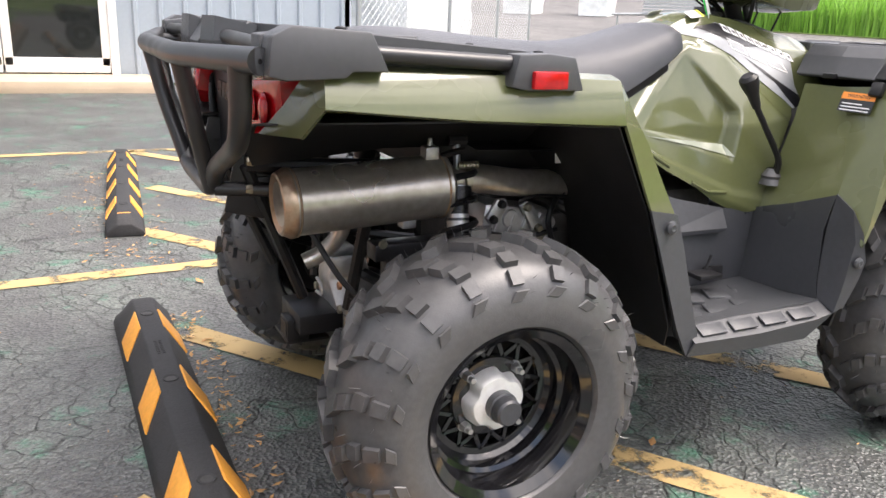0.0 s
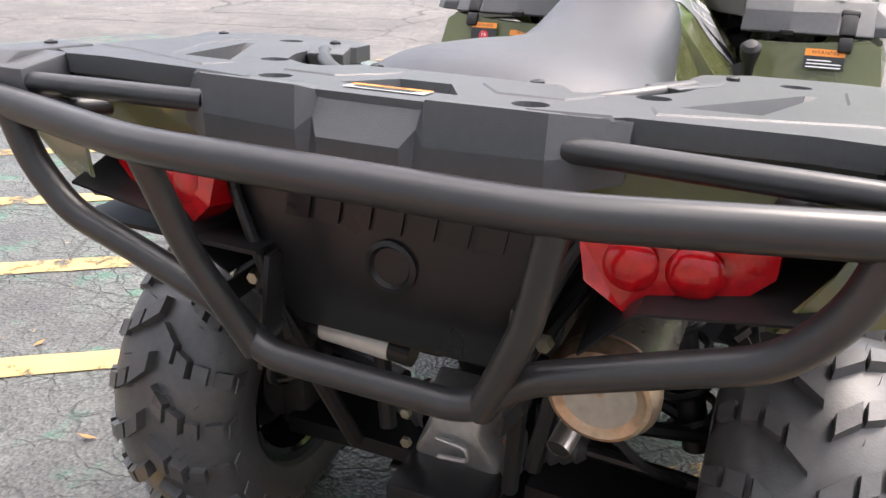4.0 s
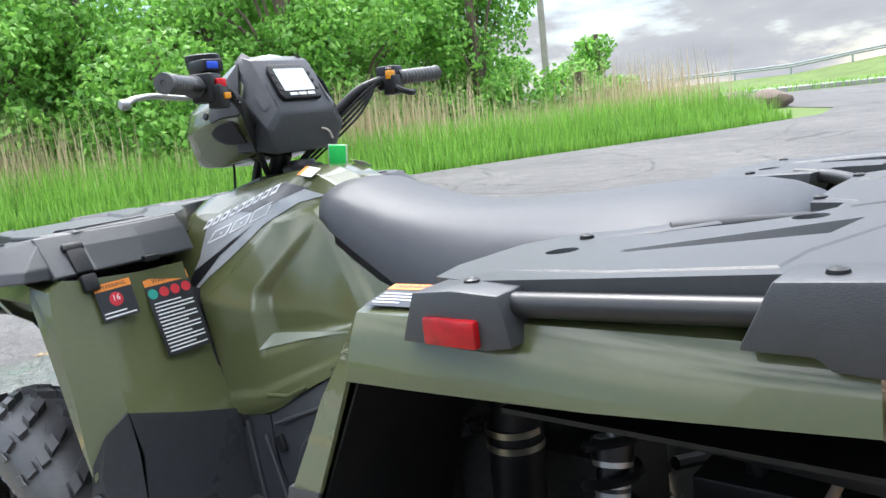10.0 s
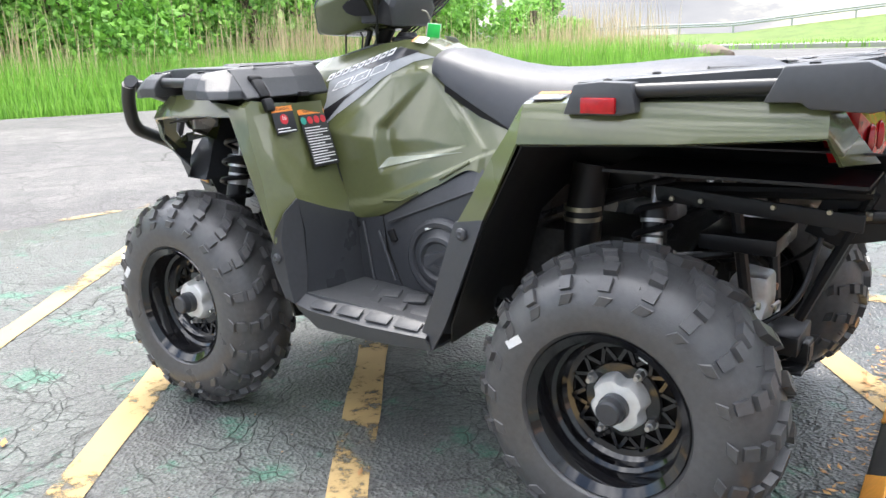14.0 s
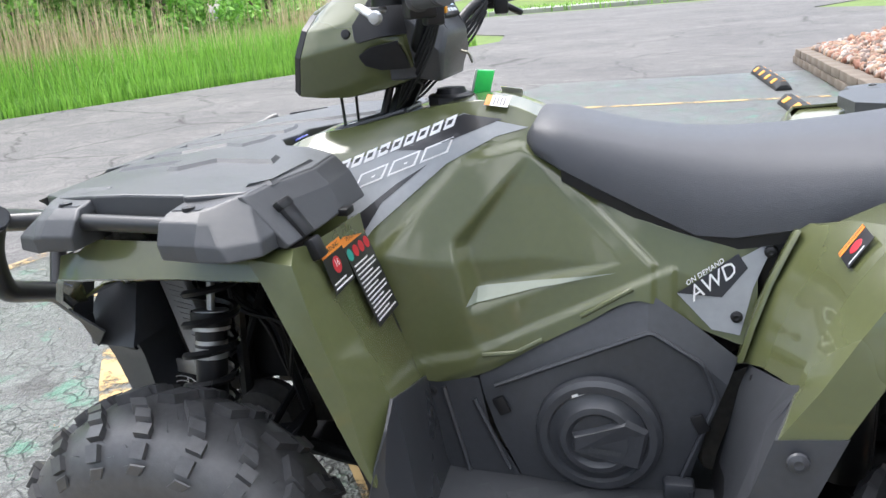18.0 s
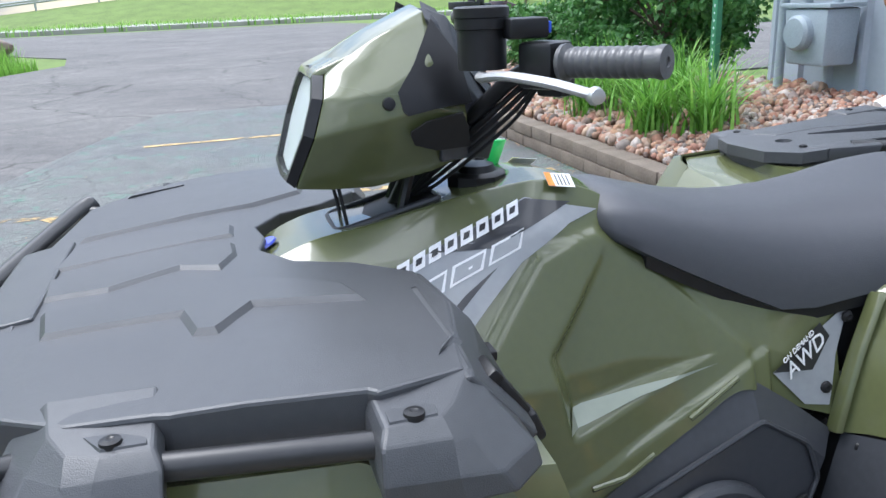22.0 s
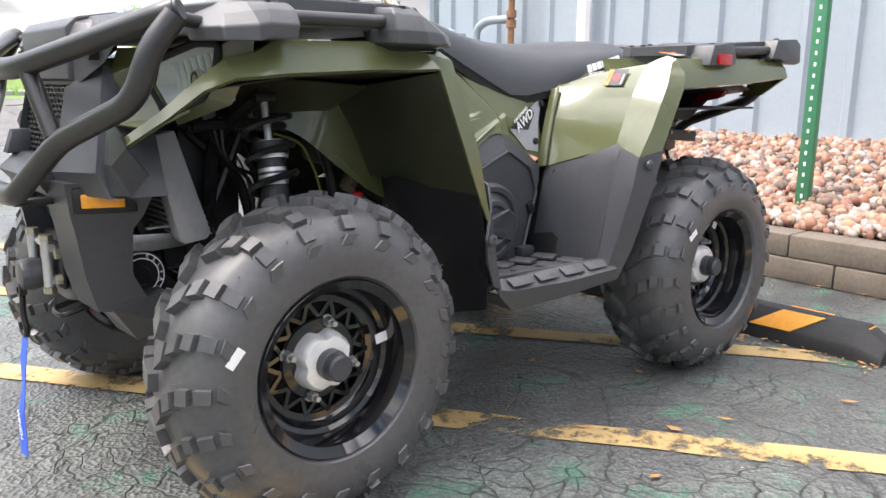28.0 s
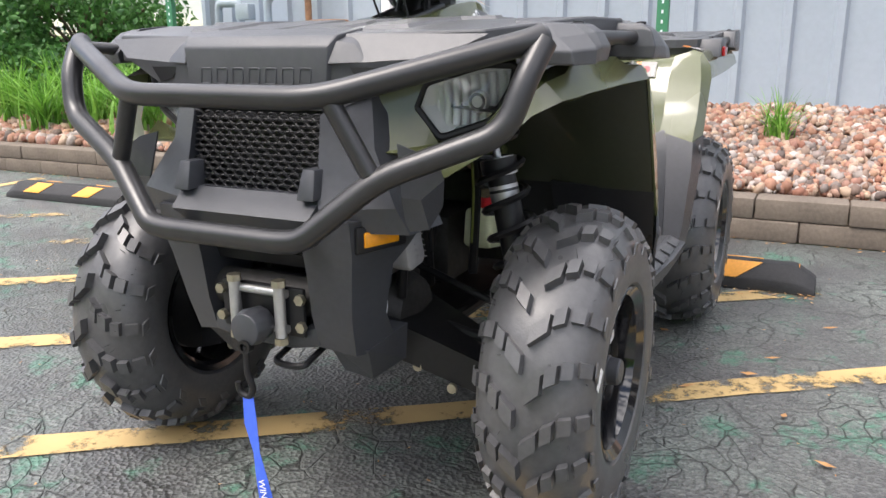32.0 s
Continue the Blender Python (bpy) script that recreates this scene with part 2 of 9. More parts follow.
def prism(pts, axis, lo, hi, bev=0.004, seg=2):
    """A flat outline in the two other axes, drawn out along axis from lo to hi."""
    bm = bmesh.new()
    put = {"x": lambda a, b, d: (d, a, b), "y": lambda a, b, d: (a, d, b), "z": lambda a, b, d: (a, b, d)}[axis]
    lov = [bm.verts.new(put(a, b, lo)) for a, b in pts]
    hiv = [bm.verts.new(put(a, b, hi)) for a, b in pts]
    n = len(pts)
    bm.faces.new(lov[::-1])
    bm.faces.new(hiv)
    for i in range(n):
        bm.faces.new((lov[i], lov[(i + 1) % n], hiv[(i + 1) % n], hiv[i]))
    bmesh.ops.recalc_face_normals(bm, faces=bm.faces)
    return soften(bm, bev, seg)


def sheet(rows, thick=0.004, bev=0.0):
    """A shell of quads through rows of points, given a thickness inward."""
    bm = bmesh.new()
    vs = [[bm.verts.new(p) for p in r] for r in rows]
    for i in range(len(rows) - 1):
        for j in range(len(rows[0]) - 1):
            q = (vs[i][j], vs[i][j + 1], vs[i + 1][j + 1], vs[i + 1][j])
            if len({tuple(v.co) for v in q}) == 4:
                bm.faces.new(q)
            else:
                u = []
                for v in q:
                    if all((v.co - w.co).length > 1e-6 for w in u):
                        u.append(v)
                if len(u) == 3:
                    bm.faces.new(u)
    bmesh.ops.recalc_face_normals(bm, faces=bm.faces)
    bmesh.ops.solidify(bm, geom=bm.faces[:], thickness=thick)
    bmesh.ops.remove_doubles(bm, verts=bm.verts, dist=1e-5)
    return soften(bm, bev) if bev else bm


def loft(rings, closed=True, caps=True):
    """A skin through rings of as many points each."""
    bm = bmesh.new()
    vs = [[bm.verts.new(p) for p in r] for r in rings]
    n = len(rings[0])
    for a, b in zip(vs, vs[1:]):
        for j in range(n if closed else n - 1):
            bm.faces.new((a[j], a[(j + 1) % n], b[(j + 1) % n], b[j]))
    if caps:
        bm.faces.new(vs[0][::-1])
        bm.faces.new(vs[-1])
    bmesh.ops.recalc_face_normals(bm, faces=bm.faces)
    return bm


def rounded(pts, r, steps=5):
    """A polyline whose corners are turned into arcs of about radius r."""
    p = [Vector(q) for q in pts]
    out = [p[0]]
    for a, b, c in zip(p, p[1:], p[2:]):
        u, v = (a - b), (c - b)
        k = min(r, u.length * 0.45, v.length * 0.45)
        s, e = b + u.normalized() * k, b + v.normalized() * k
        for i in range(steps + 1):
            t = i / steps
            out.append((1 - t) ** 2 * s + 2 * t * (1 - t) * b + t * t * e)
    return out + [p[-1]]


def tube(pts, r, bend=0.03, seg=12, cap=True, flat=1.0):
    """A round bar along a polyline with rounded bends."""
    p = rounded(pts, bend) if len(pts) > 2 else [Vector(q) for q in pts]
    rings, up = [], None
    for i, q in enumerate(p):
        d = (p[min(i + 1, len(p) - 1)] - p[max(i - 1, 0)]).normalized()
        if up is None:
            up = Vector((0, 0, 1)) if abs(d.z) < 0.9 else Vector((1, 0, 0))
        side = d.cross(up).normalized()
        up = side.cross(d).normalized()
        rings.append([q + (side * math.cos(a) + up * math.sin(a) * flat) * r for a in (2 * math.pi * k / seg for k in range(seg))])
    return loft(rings, True, cap)


def lathe(profile, seg=32, axis="y", at=(0, 0, 0)):
    """A turned body: (along, radius) rows round an axis."""
    bm = bmesh.new()
    vs = []
    for a, r in profile:
        ring = []
        for k in range(seg):
            t = 2 * math.pi * k / seg
            u, v = r * math.cos(t), r * math.sin(t)
            ring.append(bm.verts.new(Vector({"y": (u, a, v), "x": (a, u, v), "z": (u, v, a)}[axis]) + Vector(at)))
        vs.append(ring)
    for a, b in zip(vs, vs[1:]):
        for k in range(seg):
            bm.faces.new((a[k], a[(k + 1) % seg], b[(k + 1) % seg], b[k]))
    bmesh.ops.remove_doubles(bm, verts=bm.verts, dist=1e-6)
    bmesh.ops.recalc_face_normals(bm, faces=bm.faces)
    return bm


def merge(*bms):
    """Several bmeshes as one."""
    out = bmesh.new()
    for b in bms:
        me = bpy.data.meshes.new("t")
        b.to_mesh(me)
        out.from_mesh(me)
        bpy.data.meshes.remove(me)
        b.free()
    return out


def moved(bm, m):
    bmesh.ops.transform(bm, matrix=m, verts=bm.verts)
    return bm


def words(text, size, at, depth=0.0006, slant=0.0, space=1.0, bold=0.0):
    """Lettering as a mesh, laid at the pose at; x runs along the line."""
    cu = bpy.data.curves.new("lettering", "FONT")
    cu.body, cu.size, cu.extrude, cu.shear, cu.space_character, cu.offset = text, size, depth, slant, space, bold
    cu.align_x, cu.align_y = "CENTER", "CENTER"
    cu.resolution_u = 2
    ob = bpy.data.objects.new("lettering", cu)
    me = bpy.data.meshes.new_from_object(ob)
    bpy.data.objects.remove(ob)
    bpy.data.curves.remove(cu)
    bm = bmesh.new()
    bm.from_mesh(me)
    bpy.data.meshes.remove(me)
    return moved(bm, at)


def frame3(o, xdir, nrm):
    """A pose at o with local x along xdir and local z along nrm."""
    z = Vector(nrm).normalized()
    x = Vector(xdir)
    x = (x - z * x.dot(z)).normalized()
    y = z.cross(x)
    return Matrix(((x.x, y.x, z.x, o[0]), (x.y, y.y, z.y, o[1]), (x.z, y.z, z.z, o[2]), (0, 0, 0, 1)))


def plate(pts, th, m):
    """A flat outline in a local plane, th thick, at the pose m."""
    return moved(prism(pts, "z", 0, th, 0), m)


def rect(w, h, cx=0.0, cy=0.0, slant=0.0):
    return [(cx - w / 2 - slant, cy - h / 2), (cx + w / 2 - slant, cy - h / 2), (cx + w / 2 + slant, cy + h / 2), (cx - w / 2 + slant, cy + h / 2)]


# ---------------------------------------------------------------- the vehicle
atv = thing("atv", "olive green utility quad with charcoal seat and black racks, parked", "quad bike", (0.62, 0, 0))


def tyre_profile(w):
    h = w / 2
    side = [(0.80, 0.158), (0.97, 0.172), (1.03, 0.197), (1.01, 0.226), (0.93, 0.250), (0.80, 0.270), (0.60, 0.283), (0.34, 0.291)]
    return [(-h * y, r) for y, r in side] + [(0, 0.293)] + [(h * y, r) for y, r in side[::-1]]


def tyre_mesh(w, seed):
    """A knobbly all-terrain tyre about the y axis, its tread blocks standing proud."""
    rnd = random.Random(seed)
    bm = lathe(tyre_profile(w), 60)
    h = w / 2

    def surf(y):
        pr = tyre_profile(w)[1:-1]
        pr = [q for q in pr if q[1] >= 0.2]
        for (a, r), (b, s) in zip(pr, pr[1:]):
            if a <= y <= b:
                return r + (s - r) * (y - a) / (b - a)
        return 0.24

    def block(th, y, lt, ly, ht, skew, taper=0.8, side=0.0):
        """One lug: centred at angle th and width y, lt long round the tyre, ly wide."""
        vs = []
        for lev, k in ((-0.012, 1.0), (ht, taper)):
            for a, b in ((-1, -1), (1, -1), (1, 1), (-1, 1)):
                yy = y + b * ly / 2 * k
                yc = max(-h * 0.995, min(h * 0.995, yy))
                r = surf(yc)
                nr, ny = 1.0, 0.0
                if abs(yc) > h * 0.62:
                    f = min(1.0, (abs(yc) / h - 0.62) / 0.38)
                    nr, ny = math.cos(f * 1.25), math.sin(f * 1.25) * (1 if yc > 0 else -1)
                ang = th + (a * lt / 2 * k + skew * (b * ly / 2) * k) / 0.29
                rr = r + lev * nr
                vs.append(bm.verts.new((rr * math.cos(ang), yc + lev * ny, rr * math.sin(ang))))
        for f in ((0, 1, 2, 3), (4, 7, 6, 5), (0, 4, 5, 1), (1, 5, 6, 2), (2, 6, 7, 3), (3, 7, 4, 0)):
            bm.faces.new([vs[i] for i in f])

    n = 20
    for i in range(n):
        for s in (-1, 1):
            th = 2 * math.pi * (i + (0.5 if s > 0 else 0)) / n
            k = i % 2
            j1, j2 = rnd.uniform(-0.012, 0.012), rnd.uniform(-0.01, 0.01)
            block(th + j1, s * h * (0.17 if k else 0.20), 0.034, h * (0.32 if k else 0.26), 0.017, s * 0.85, 0.84)
            block(th + 0.085 + j2, s * h * 0.445, 0.032, h * 0.20, 0.016, s * 0.55, 0.84)
            block(th + 0.125 + j1, s * h * (0.675 if k else 0.655), 0.032, h * (0.17 if k else 0.15), 0.012, s * 0.14, 0.84)
            block(th + 0.134 - 0.008 * k, s * h * (0.875 if k else 0.855), 0.030, h * 0.145, 0.009, 0.0, 0.84)
            sidebar(bm, th + 0.125, s * h, 0.238 - 0.006 * k, 0.026, 0.020)
            for q in range(4):
                wisker(bm, th + rnd.uniform(-0.08, 0.2), s * h * rnd.uniform(0.3, 1.0), surf, h, rnd)
    return bm


def sidebar(bm, th, y, r, lt, lr):
    """A shallow diamond mark on the sidewall."""
    s = 1 if y > 0 else -1
    vs = []
    for lev, k in ((0.0, 1.0), (0.0025, 0.85)):
        for a, b in ((-1, -1), (1, -1), (1, 1), (-1, 1)):
            ang, rr = th + (a * lt / 2 * k + b * 0.006) / r, r + b * lr / 2 * k
            vs.append(bm.verts.new((rr * math.cos(ang), y * 1.008 + s * (lev - 0.0005), rr * math.sin(ang))))
    for f in ((4, 7, 6, 5), (0, 4, 5, 1), (1, 5, 6, 2), (2, 6, 7, 3), (3, 7, 4, 0)):
        bm.faces.new([vs[i] for i in f])


def wisker(bm, th, y, surf, h, rnd):
    """A moulding nib of new rubber."""
    r = surf(y)
    f = max(0.0, (abs(y) / h - 0.6) / 0.4)
    nr, ny = math.cos(f * 1.3), math.sin(f * 1.3) * (1 if y > 0 else -1)
    a = Vector(((r - 0.002) * math.cos(th), y, (r - 0.002) * math.sin(th)))
    d = Vector((nr * math.cos(th), ny, nr * math.sin(th))) * (0.026 if f < 0.5 else 0.012) + Vector((rnd.uniform(-1, 1), rnd.uniform(-1, 1), rnd.uniform(-1, 1))) * 0.003
    t = Vector((-math.sin(th), 0, math.cos(th))) * 0.0011
    u = Vector((0, 1, 0)) * 0.0011
    vs = [bm.verts.new(a + t), bm.verts.new(a - t), bm.verts.new(a + u), bm.verts.new(a + d)]
    for q in ((0, 1, 3), (1, 2, 3), (2, 0, 3)):
        bm.faces.new([vs[i] for i in q])


def arc_bars(r, a0, a1, n, lt, lr, y, th=0.0012, gap=0.0):
    """Raised plain bars in an arc on a sidewall, in place of moulded lettering."""
    out = []
    for i in range(n):
        a = radians(a0 + (a1 - a0) * (i + 0.5) / n)
        m = Matrix(((-math.sin(a), math.cos(a), 0, r * math.cos(a)), (0, 0, 1, y), (math.cos(a), math.sin(a), 0, r * math.sin(a)), (0, 0, 0, 1)))
        m = Matrix(((-math.sin(a), math.cos(a), 0, r * math.cos(a)), (0, 0, 1 if y > 0 else -1, y), (math.cos(a), math.sin(a), 0, r * math.sin(a)), (0, 0, 0, 1)))
        out.append(plate(rect(lt, lr, slant=0.002), th, m))
    return merge(*out)


def build_wheel(w, dish, turn=-0.89):
    """A wheel about the y axis with its outer face to +y: tyre, dished steel rim, cast hub cap and axle cap."""
    h = w / 2
    lip = h * 0.80
    rim = merge(
        lathe([(lip - 0.004, 0.150), (lip + 0.012, 0.166), (lip + 0.016, 0.163), (lip + 0.004, 0.146), (lip - 0.02, 0.140), (lip - 0.045, 0.139), (lip - 0.05, 0.131), (dish + 0.01, 0.128), (dish + 0.002, 0.120), (dish, 0.108),
               (dish - 0.006, 0.108), (dish - 0.006, 0.124), (-lip, 0.142), (-lip - 0.012, 0.164), (-lip - 0.008, 0.150), (lip - 0.004, 0.150)], 48),
        lathe([(dish, 0.080), (dish + 0.004, 0.076), (dish + 0.008, 0.03), (dish - 0.01, 0.03), (dish - 0.006, 0.080), (dish, 0.080)], 40))
    n = 14
    bars = []
    for i in range(n):
        a0, a1, a2 = (2 * math.pi * k / n for k in (i, i + 0.5, i + 1))
        p, q, r = ((math.cos(a0) * 0.078, math.sin(a0) * 0.078), (math.cos(a1) * 0.111, math.sin(a1) * 0.111), (math.cos(a2) * 0.078, math.sin(a2) * 0.078))
        for u, v in ((p, q), (q, r)):
            d = Vector((v[0] - u[0], v[1] - u[1]))
            nn = Vector((-d.y, d.x)).normalized() * 0.0038
            bars.append(prism([(u[0] + nn.x, u[1] + nn.y), (v[0] + nn.x, v[1] + nn.y), (v[0] - nn.x, v[1] - nn.y), (u[0] - nn.x, u[1] - nn.y)], "y", dish - 0.005, dish + 0.001, 0))
    wheel = part("wheel", merge(rim, *bars), GLOSSB, atv, "gloss black dished steel wheel with triangular cut-outs", at=Matrix())
    part("tyre", tyre_mesh(w, 3), RUBBER, wheel, "new black knobbly all-terrain tyre", 30, at=Matrix())
    lob = []
    for k in range(96):
        a = 2 * math.pi * k / 96
        lob.append(a)
    hubp = bmesh.new()
    rings = []
    for yy, rr, cut in ((dish + 0.002, 0.060, 0.010), (dish + 0.030, 0.056, 0.010), (dish + 0.037, 0.050, 0.006), (dish + 0.040, 0.034, 0.0)):
        rings.append([(math.cos(a) * (rr - cut * max(0.0, math.cos(4 * a + math.pi)) ** 2), yy, math.sin(a) * (rr - cut * max(0.0, math.cos(4 * a + math.pi)) ** 2)) for a in lob])
    hubp.free()
    part("hub_cap", loft(rings), HUBM, wheel, "cast silver hub cap with four notches", at=Matrix())
    part("axle_cap", lathe([(dish + 0.036, 0.0), (dish + 0.036, 0.029), (dish + 0.056, 0.029), (dish + 0.058, 0.026), (dish + 0.076, 0.025), (dish + 0.080, 0.021), (dish + 0.080, 0.0)], 24), DARKP, wheel, "black rubber axle cap", at=Matrix())
    # added black disc that paints the darkness behind the rim cut-outs
    part("cutout_shade", lathe([(dish - 0.050, 0.0), (dish - 0.050, 0.117), (dish - 0.030, 0.117), (dish - 0.024, 0.108), (dish - 0.024, 0.0)], 32), BLACK, wheel, at=Matrix())
    nut = None
    for k in range(4):
        a = math.pi / 4 + k * math.pi / 2 + 0.35
        c = (0.071 * math.cos(a), 0, 0.071 * math.sin(a))
        if nut is None:
            nut = finish(merge(lathe([(dish, 0.0), (dish, 0.0105), (dish + 0.014, 0.0105), (dish + 0.019, 0.008), (dish + 0.019, 0.0)], 6), lathe([(dish + 0.019, 0.0), (dish + 0.019, 0.0055), (dish + 0.031, 0.0052), (dish + 0.031, 0.0)], 10), lathe([(dish - 0.001, 0.0), (dish - 0.001, 0.0125), (dish + 0.003, 0.0125), (dish + 0.003, 0.0)], 12)), "lug_nut")
        part("lug_nut", nut, ALU, wheel, at=Matrix.Translation(c))
    part("moulded_marks", merge(arc_bars(0.212, 40, 92, 8, 0.016, 0.015, h * 1.005), arc_bars(0.192, 45, 88, 12, 0.006, 0.005, h * 0.99), arc_bars(0.205, 205, 240, 6, 0.015, 0.016, h * 1.005), arc_bars(0.187, 118, 168, 16, 0.006, 0.004, h * 0.985)), RUBBER, wheel, at=Matrix())
    part("stock_label", plate(rect(0.036, 0.017), 0.0005, Matrix(((0, -1, 0, 0.22 * math.cos(2.75)), (0, 0, 1, h * 1.02), (1, 0, 0, 0.22 * math.sin(2.75)), (0, 0, 0, 1)))), WHITE, wheel, "small white paper label", at=Matrix())
    a = turn
    part("rim_label", plate(rect(0.042, 0.020), 0.0005, Matrix(((0, math.cos(a), -math.sin(a), 0.133 * math.cos(a)), (1, 0, 0, dish + 0.03), (0, math.sin(a), math.cos(a), 0.133 * math.sin(a)), (0, 0, 0, 1))) @ Matrix.Rotation(math.pi / 2, 4, "Y") @ Matrix.Rotation(math.pi / 2, 4, "Z")), WHITE, wheel, "small white paper label", at=Matrix())
    return wheel


def set_wheel(w, m):
    w.matrix_basis = m
    return w


base = Matrix.Translation((-0.62, 0, 0))
rear = build_wheel(0.245, 0.018, -2.09)
front = build_wheel(0.205, 0.012, -0.89)
set_wheel(rear, base @ Matrix.Translation((0, 0.478, 0.305)) @ Matrix.Rotation(radians(125), 4, "Y"))
copy_thing(rear, base @ Matrix.Translation((0, -0.478, 0.305)) @ Matrix.Rotation(math.pi, 4, "Z") @ Matrix.Rotation(radians(200), 4, "Y"))
set_wheel(front, base @ Matrix.Translation((1.275, 0.487, 0.303)) @ Matrix.Rotation(radians(0), 4, "Z") @ Matrix.Rotation(radians(139), 4, "Y"))
copy_thing(front, base @ Matrix.Translation((1.275, -0.487, 0.303)) @ Matrix.Rotation(math.pi, 4, "Z") @ Matrix.Rotation(radians(120), 4, "Y"))

# rear fender: top band, arch pillar, inner front wall and tail corner
pair("rear_fender", merge(
    sheet([
        [(-0.326, 0.465, 0.886), (-0.322, 0.485, 0.891), (-0.318, 0.500, 0.898), (-0.10, 0.50, 0.893), (0.10, 0.50, 0.888), (0.205, 0.50, 0.884)],
        [(-0.334, 0.460, 0.874), (-0.328, 0.500, 0.882), (-0.325, 0.535, 0.890), (-0.10, 0.535, 0.886), (0.10, 0.535, 0.880), (0.205, 0.528, 0.876)],
        [(-0.358, 0.436, 0.830), (-0.345, 0.505, 0.838), (-0.330, 0.556, 0.864), (-0.10, 0.555, 0.852), (0.10, 0.555, 0.842), (0.200, 0.552, 0.840)],
        [(-0.388, 0.398, 0.782), (-0.345, 0.485, 0.786), (-0.332, 0.565, 0.838), (-0.10, 0.562, 0.818), (0.10, 0.560, 0.808), (0.205, 0.557, 0.803)],
        [(-0.380, 0.390, 0.779), (-0.338, 0.478, 0.783), (-0.328, 0.556, 0.834), (-0.10, 0.554, 0.814), (0.10, 0.552, 0.804), (0.208, 0.550, 0.799)]], 0.005),
    sheet([
        [(0.205, 0.50, 0.884), (0.216, 0.482, 0.876), (0.216, 0.450, 0.866)],
        [(0.205, 0.528, 0.876), (0.216, 0.522, 0.866), (0.228, 0.448, 0.853)],
        [(0.200, 0.552, 0.840), (0.244, 0.533, 0.812), (0.262, 0.446, 0.800)],
        [(0.205, 0.557, 0.803), (0.275, 0.538, 0.765), (0.290, 0.445, 0.745)],
        [(0.242, 0.556, 0.728), (0.312, 0.540, 0.700), (0.310, 0.446, 0.700)],
        [(0.282, 0.556, 0.648), (0.358, 0.538, 0.628), (0.323, 0.440, 0.651)]], 0.005)), OLIVE, atv, "glossy olive rear fender", 25)
pair("fender_top", sheet([
    [(-0.318, 0.49, 0.884), (-0.10, 0.503, 0.885), (0.10, 0.503, 0.880), (0.190, 0.500, 0.876), (0.216, 0.450, 0.864)],
    [(-0.318, 0.36, 0.872), (-0.10, 0.36, 0.872), (0.10, 0.36, 0.864), (0.18, 0.36, 0.857), (0.226, 0.36, 0.845)],
    [(-0.318, 0.24, 0.862), (-0.10, 0.24, 0.862), (0.10, 0.22, 0.850), (0.18, 0.21, 0.842), (0.250, 0.245, 0.822)]], 0.004), OLIVE, atv, "olive moulding under the rear rack", 30)
# body side between the seat and the rear fender
pair("side_panel", sheet([
    [(0.216, 0.450, 0.864), (0.214, 0.36, 0.853), (0.232, 0.270, 0.834), (0.262, 0.212, 0.812), (0.285, 0.178, 0.803)],
    [(0.228, 0.448, 0.853), (0.226, 0.36, 0.846), (0.246, 0.262, 0.825), (0.274, 0.212, 0.803), (0.293, 0.184, 0.795)],
    [(0.262, 0.446, 0.800), (0.262, 0.36, 0.800), (0.275, 0.265, 0.788), (0.292, 0.220, 0.775), (0.307, 0.192, 0.765)],
    [(0.290, 0.445, 0.745), (0.292, 0.36, 0.740), (0.305, 0.268, 0.725), (0.324, 0.225, 0.713), (0.332, 0.200, 0.705)],
    [(0.310, 0.446, 0.700), (0.312, 0.36, 0.686), (0.326, 0.268, 0.663), (0.344, 0.229, 0.650), (0.353, 0.211, 0.645)],
    [(0.323, 0.440, 0.651), (0.332, 0.36, 0.626), (0.346, 0.270, 0.598), (0.362, 0.236, 0.586), (0.374, 0.222, 0.582)]], 0.004), OLIVE, atv, "glossy olive body side", 35)
pair("panel_lip", soften(loft([[(x, y - 0.011, z), (x + 0.007, y - 0.010, z), (x + 0.007, y + 0.012, z + 0.004), (x - 0.002, y + 0.018, z + 0.005)] for x, y, z in ((0.290, 0.196, 0.797), (0.306, 0.203, 0.765), (0.331, 0.211, 0.708), (0.352, 0.219, 0.648), (0.371, 0.227, 0.584))]), 0.002), OLIVE, atv, "", 30)
# dark footwell rear wall and lower pillar
pair("footwell_rear", merge(
    sheet([
        [(0.318, 0.455, 0.664), (0.330, 0.435, 0.654), (0.336, 0.34, 0.616), (0.358, 0.230, 0.582)],
        [(0.360, 0.47, 0.60), (0.352, 0.42, 0.60), (0.360, 0.33, 0.57), (0.372, 0.235, 0.545)],
        [(0.430, 0.485, 0.40), (0.400, 0.44, 0.40), (0.398, 0.33, 0.40), (0.400, 0.235, 0.40)],
        [(0.440, 0.49, 0.355), (0.410, 0.44, 0.345), (0.405, 0.33, 0.345), (0.405, 0.235, 0.345)]], 0.004),
    sheet([
        [(0.320, 0.440, 0.656), (0.361, 0.541, 0.632), (0.281, 0.558, 0.648)],
        [(0.362, 0.470, 0.60), (0.385, 0.545, 0.56), (0.315, 0.560, 0.56)],
        [(0.430, 0.487, 0.40), (0.440, 0.540, 0.41), (0.385, 0.552, 0.40)],
        [(0.445, 0.492, 0.352), (0.470, 0.535, 0.345), (0.425, 0.545, 0.335)]], 0.005)), DARKP, atv, "dark grey footwell panel", 30)
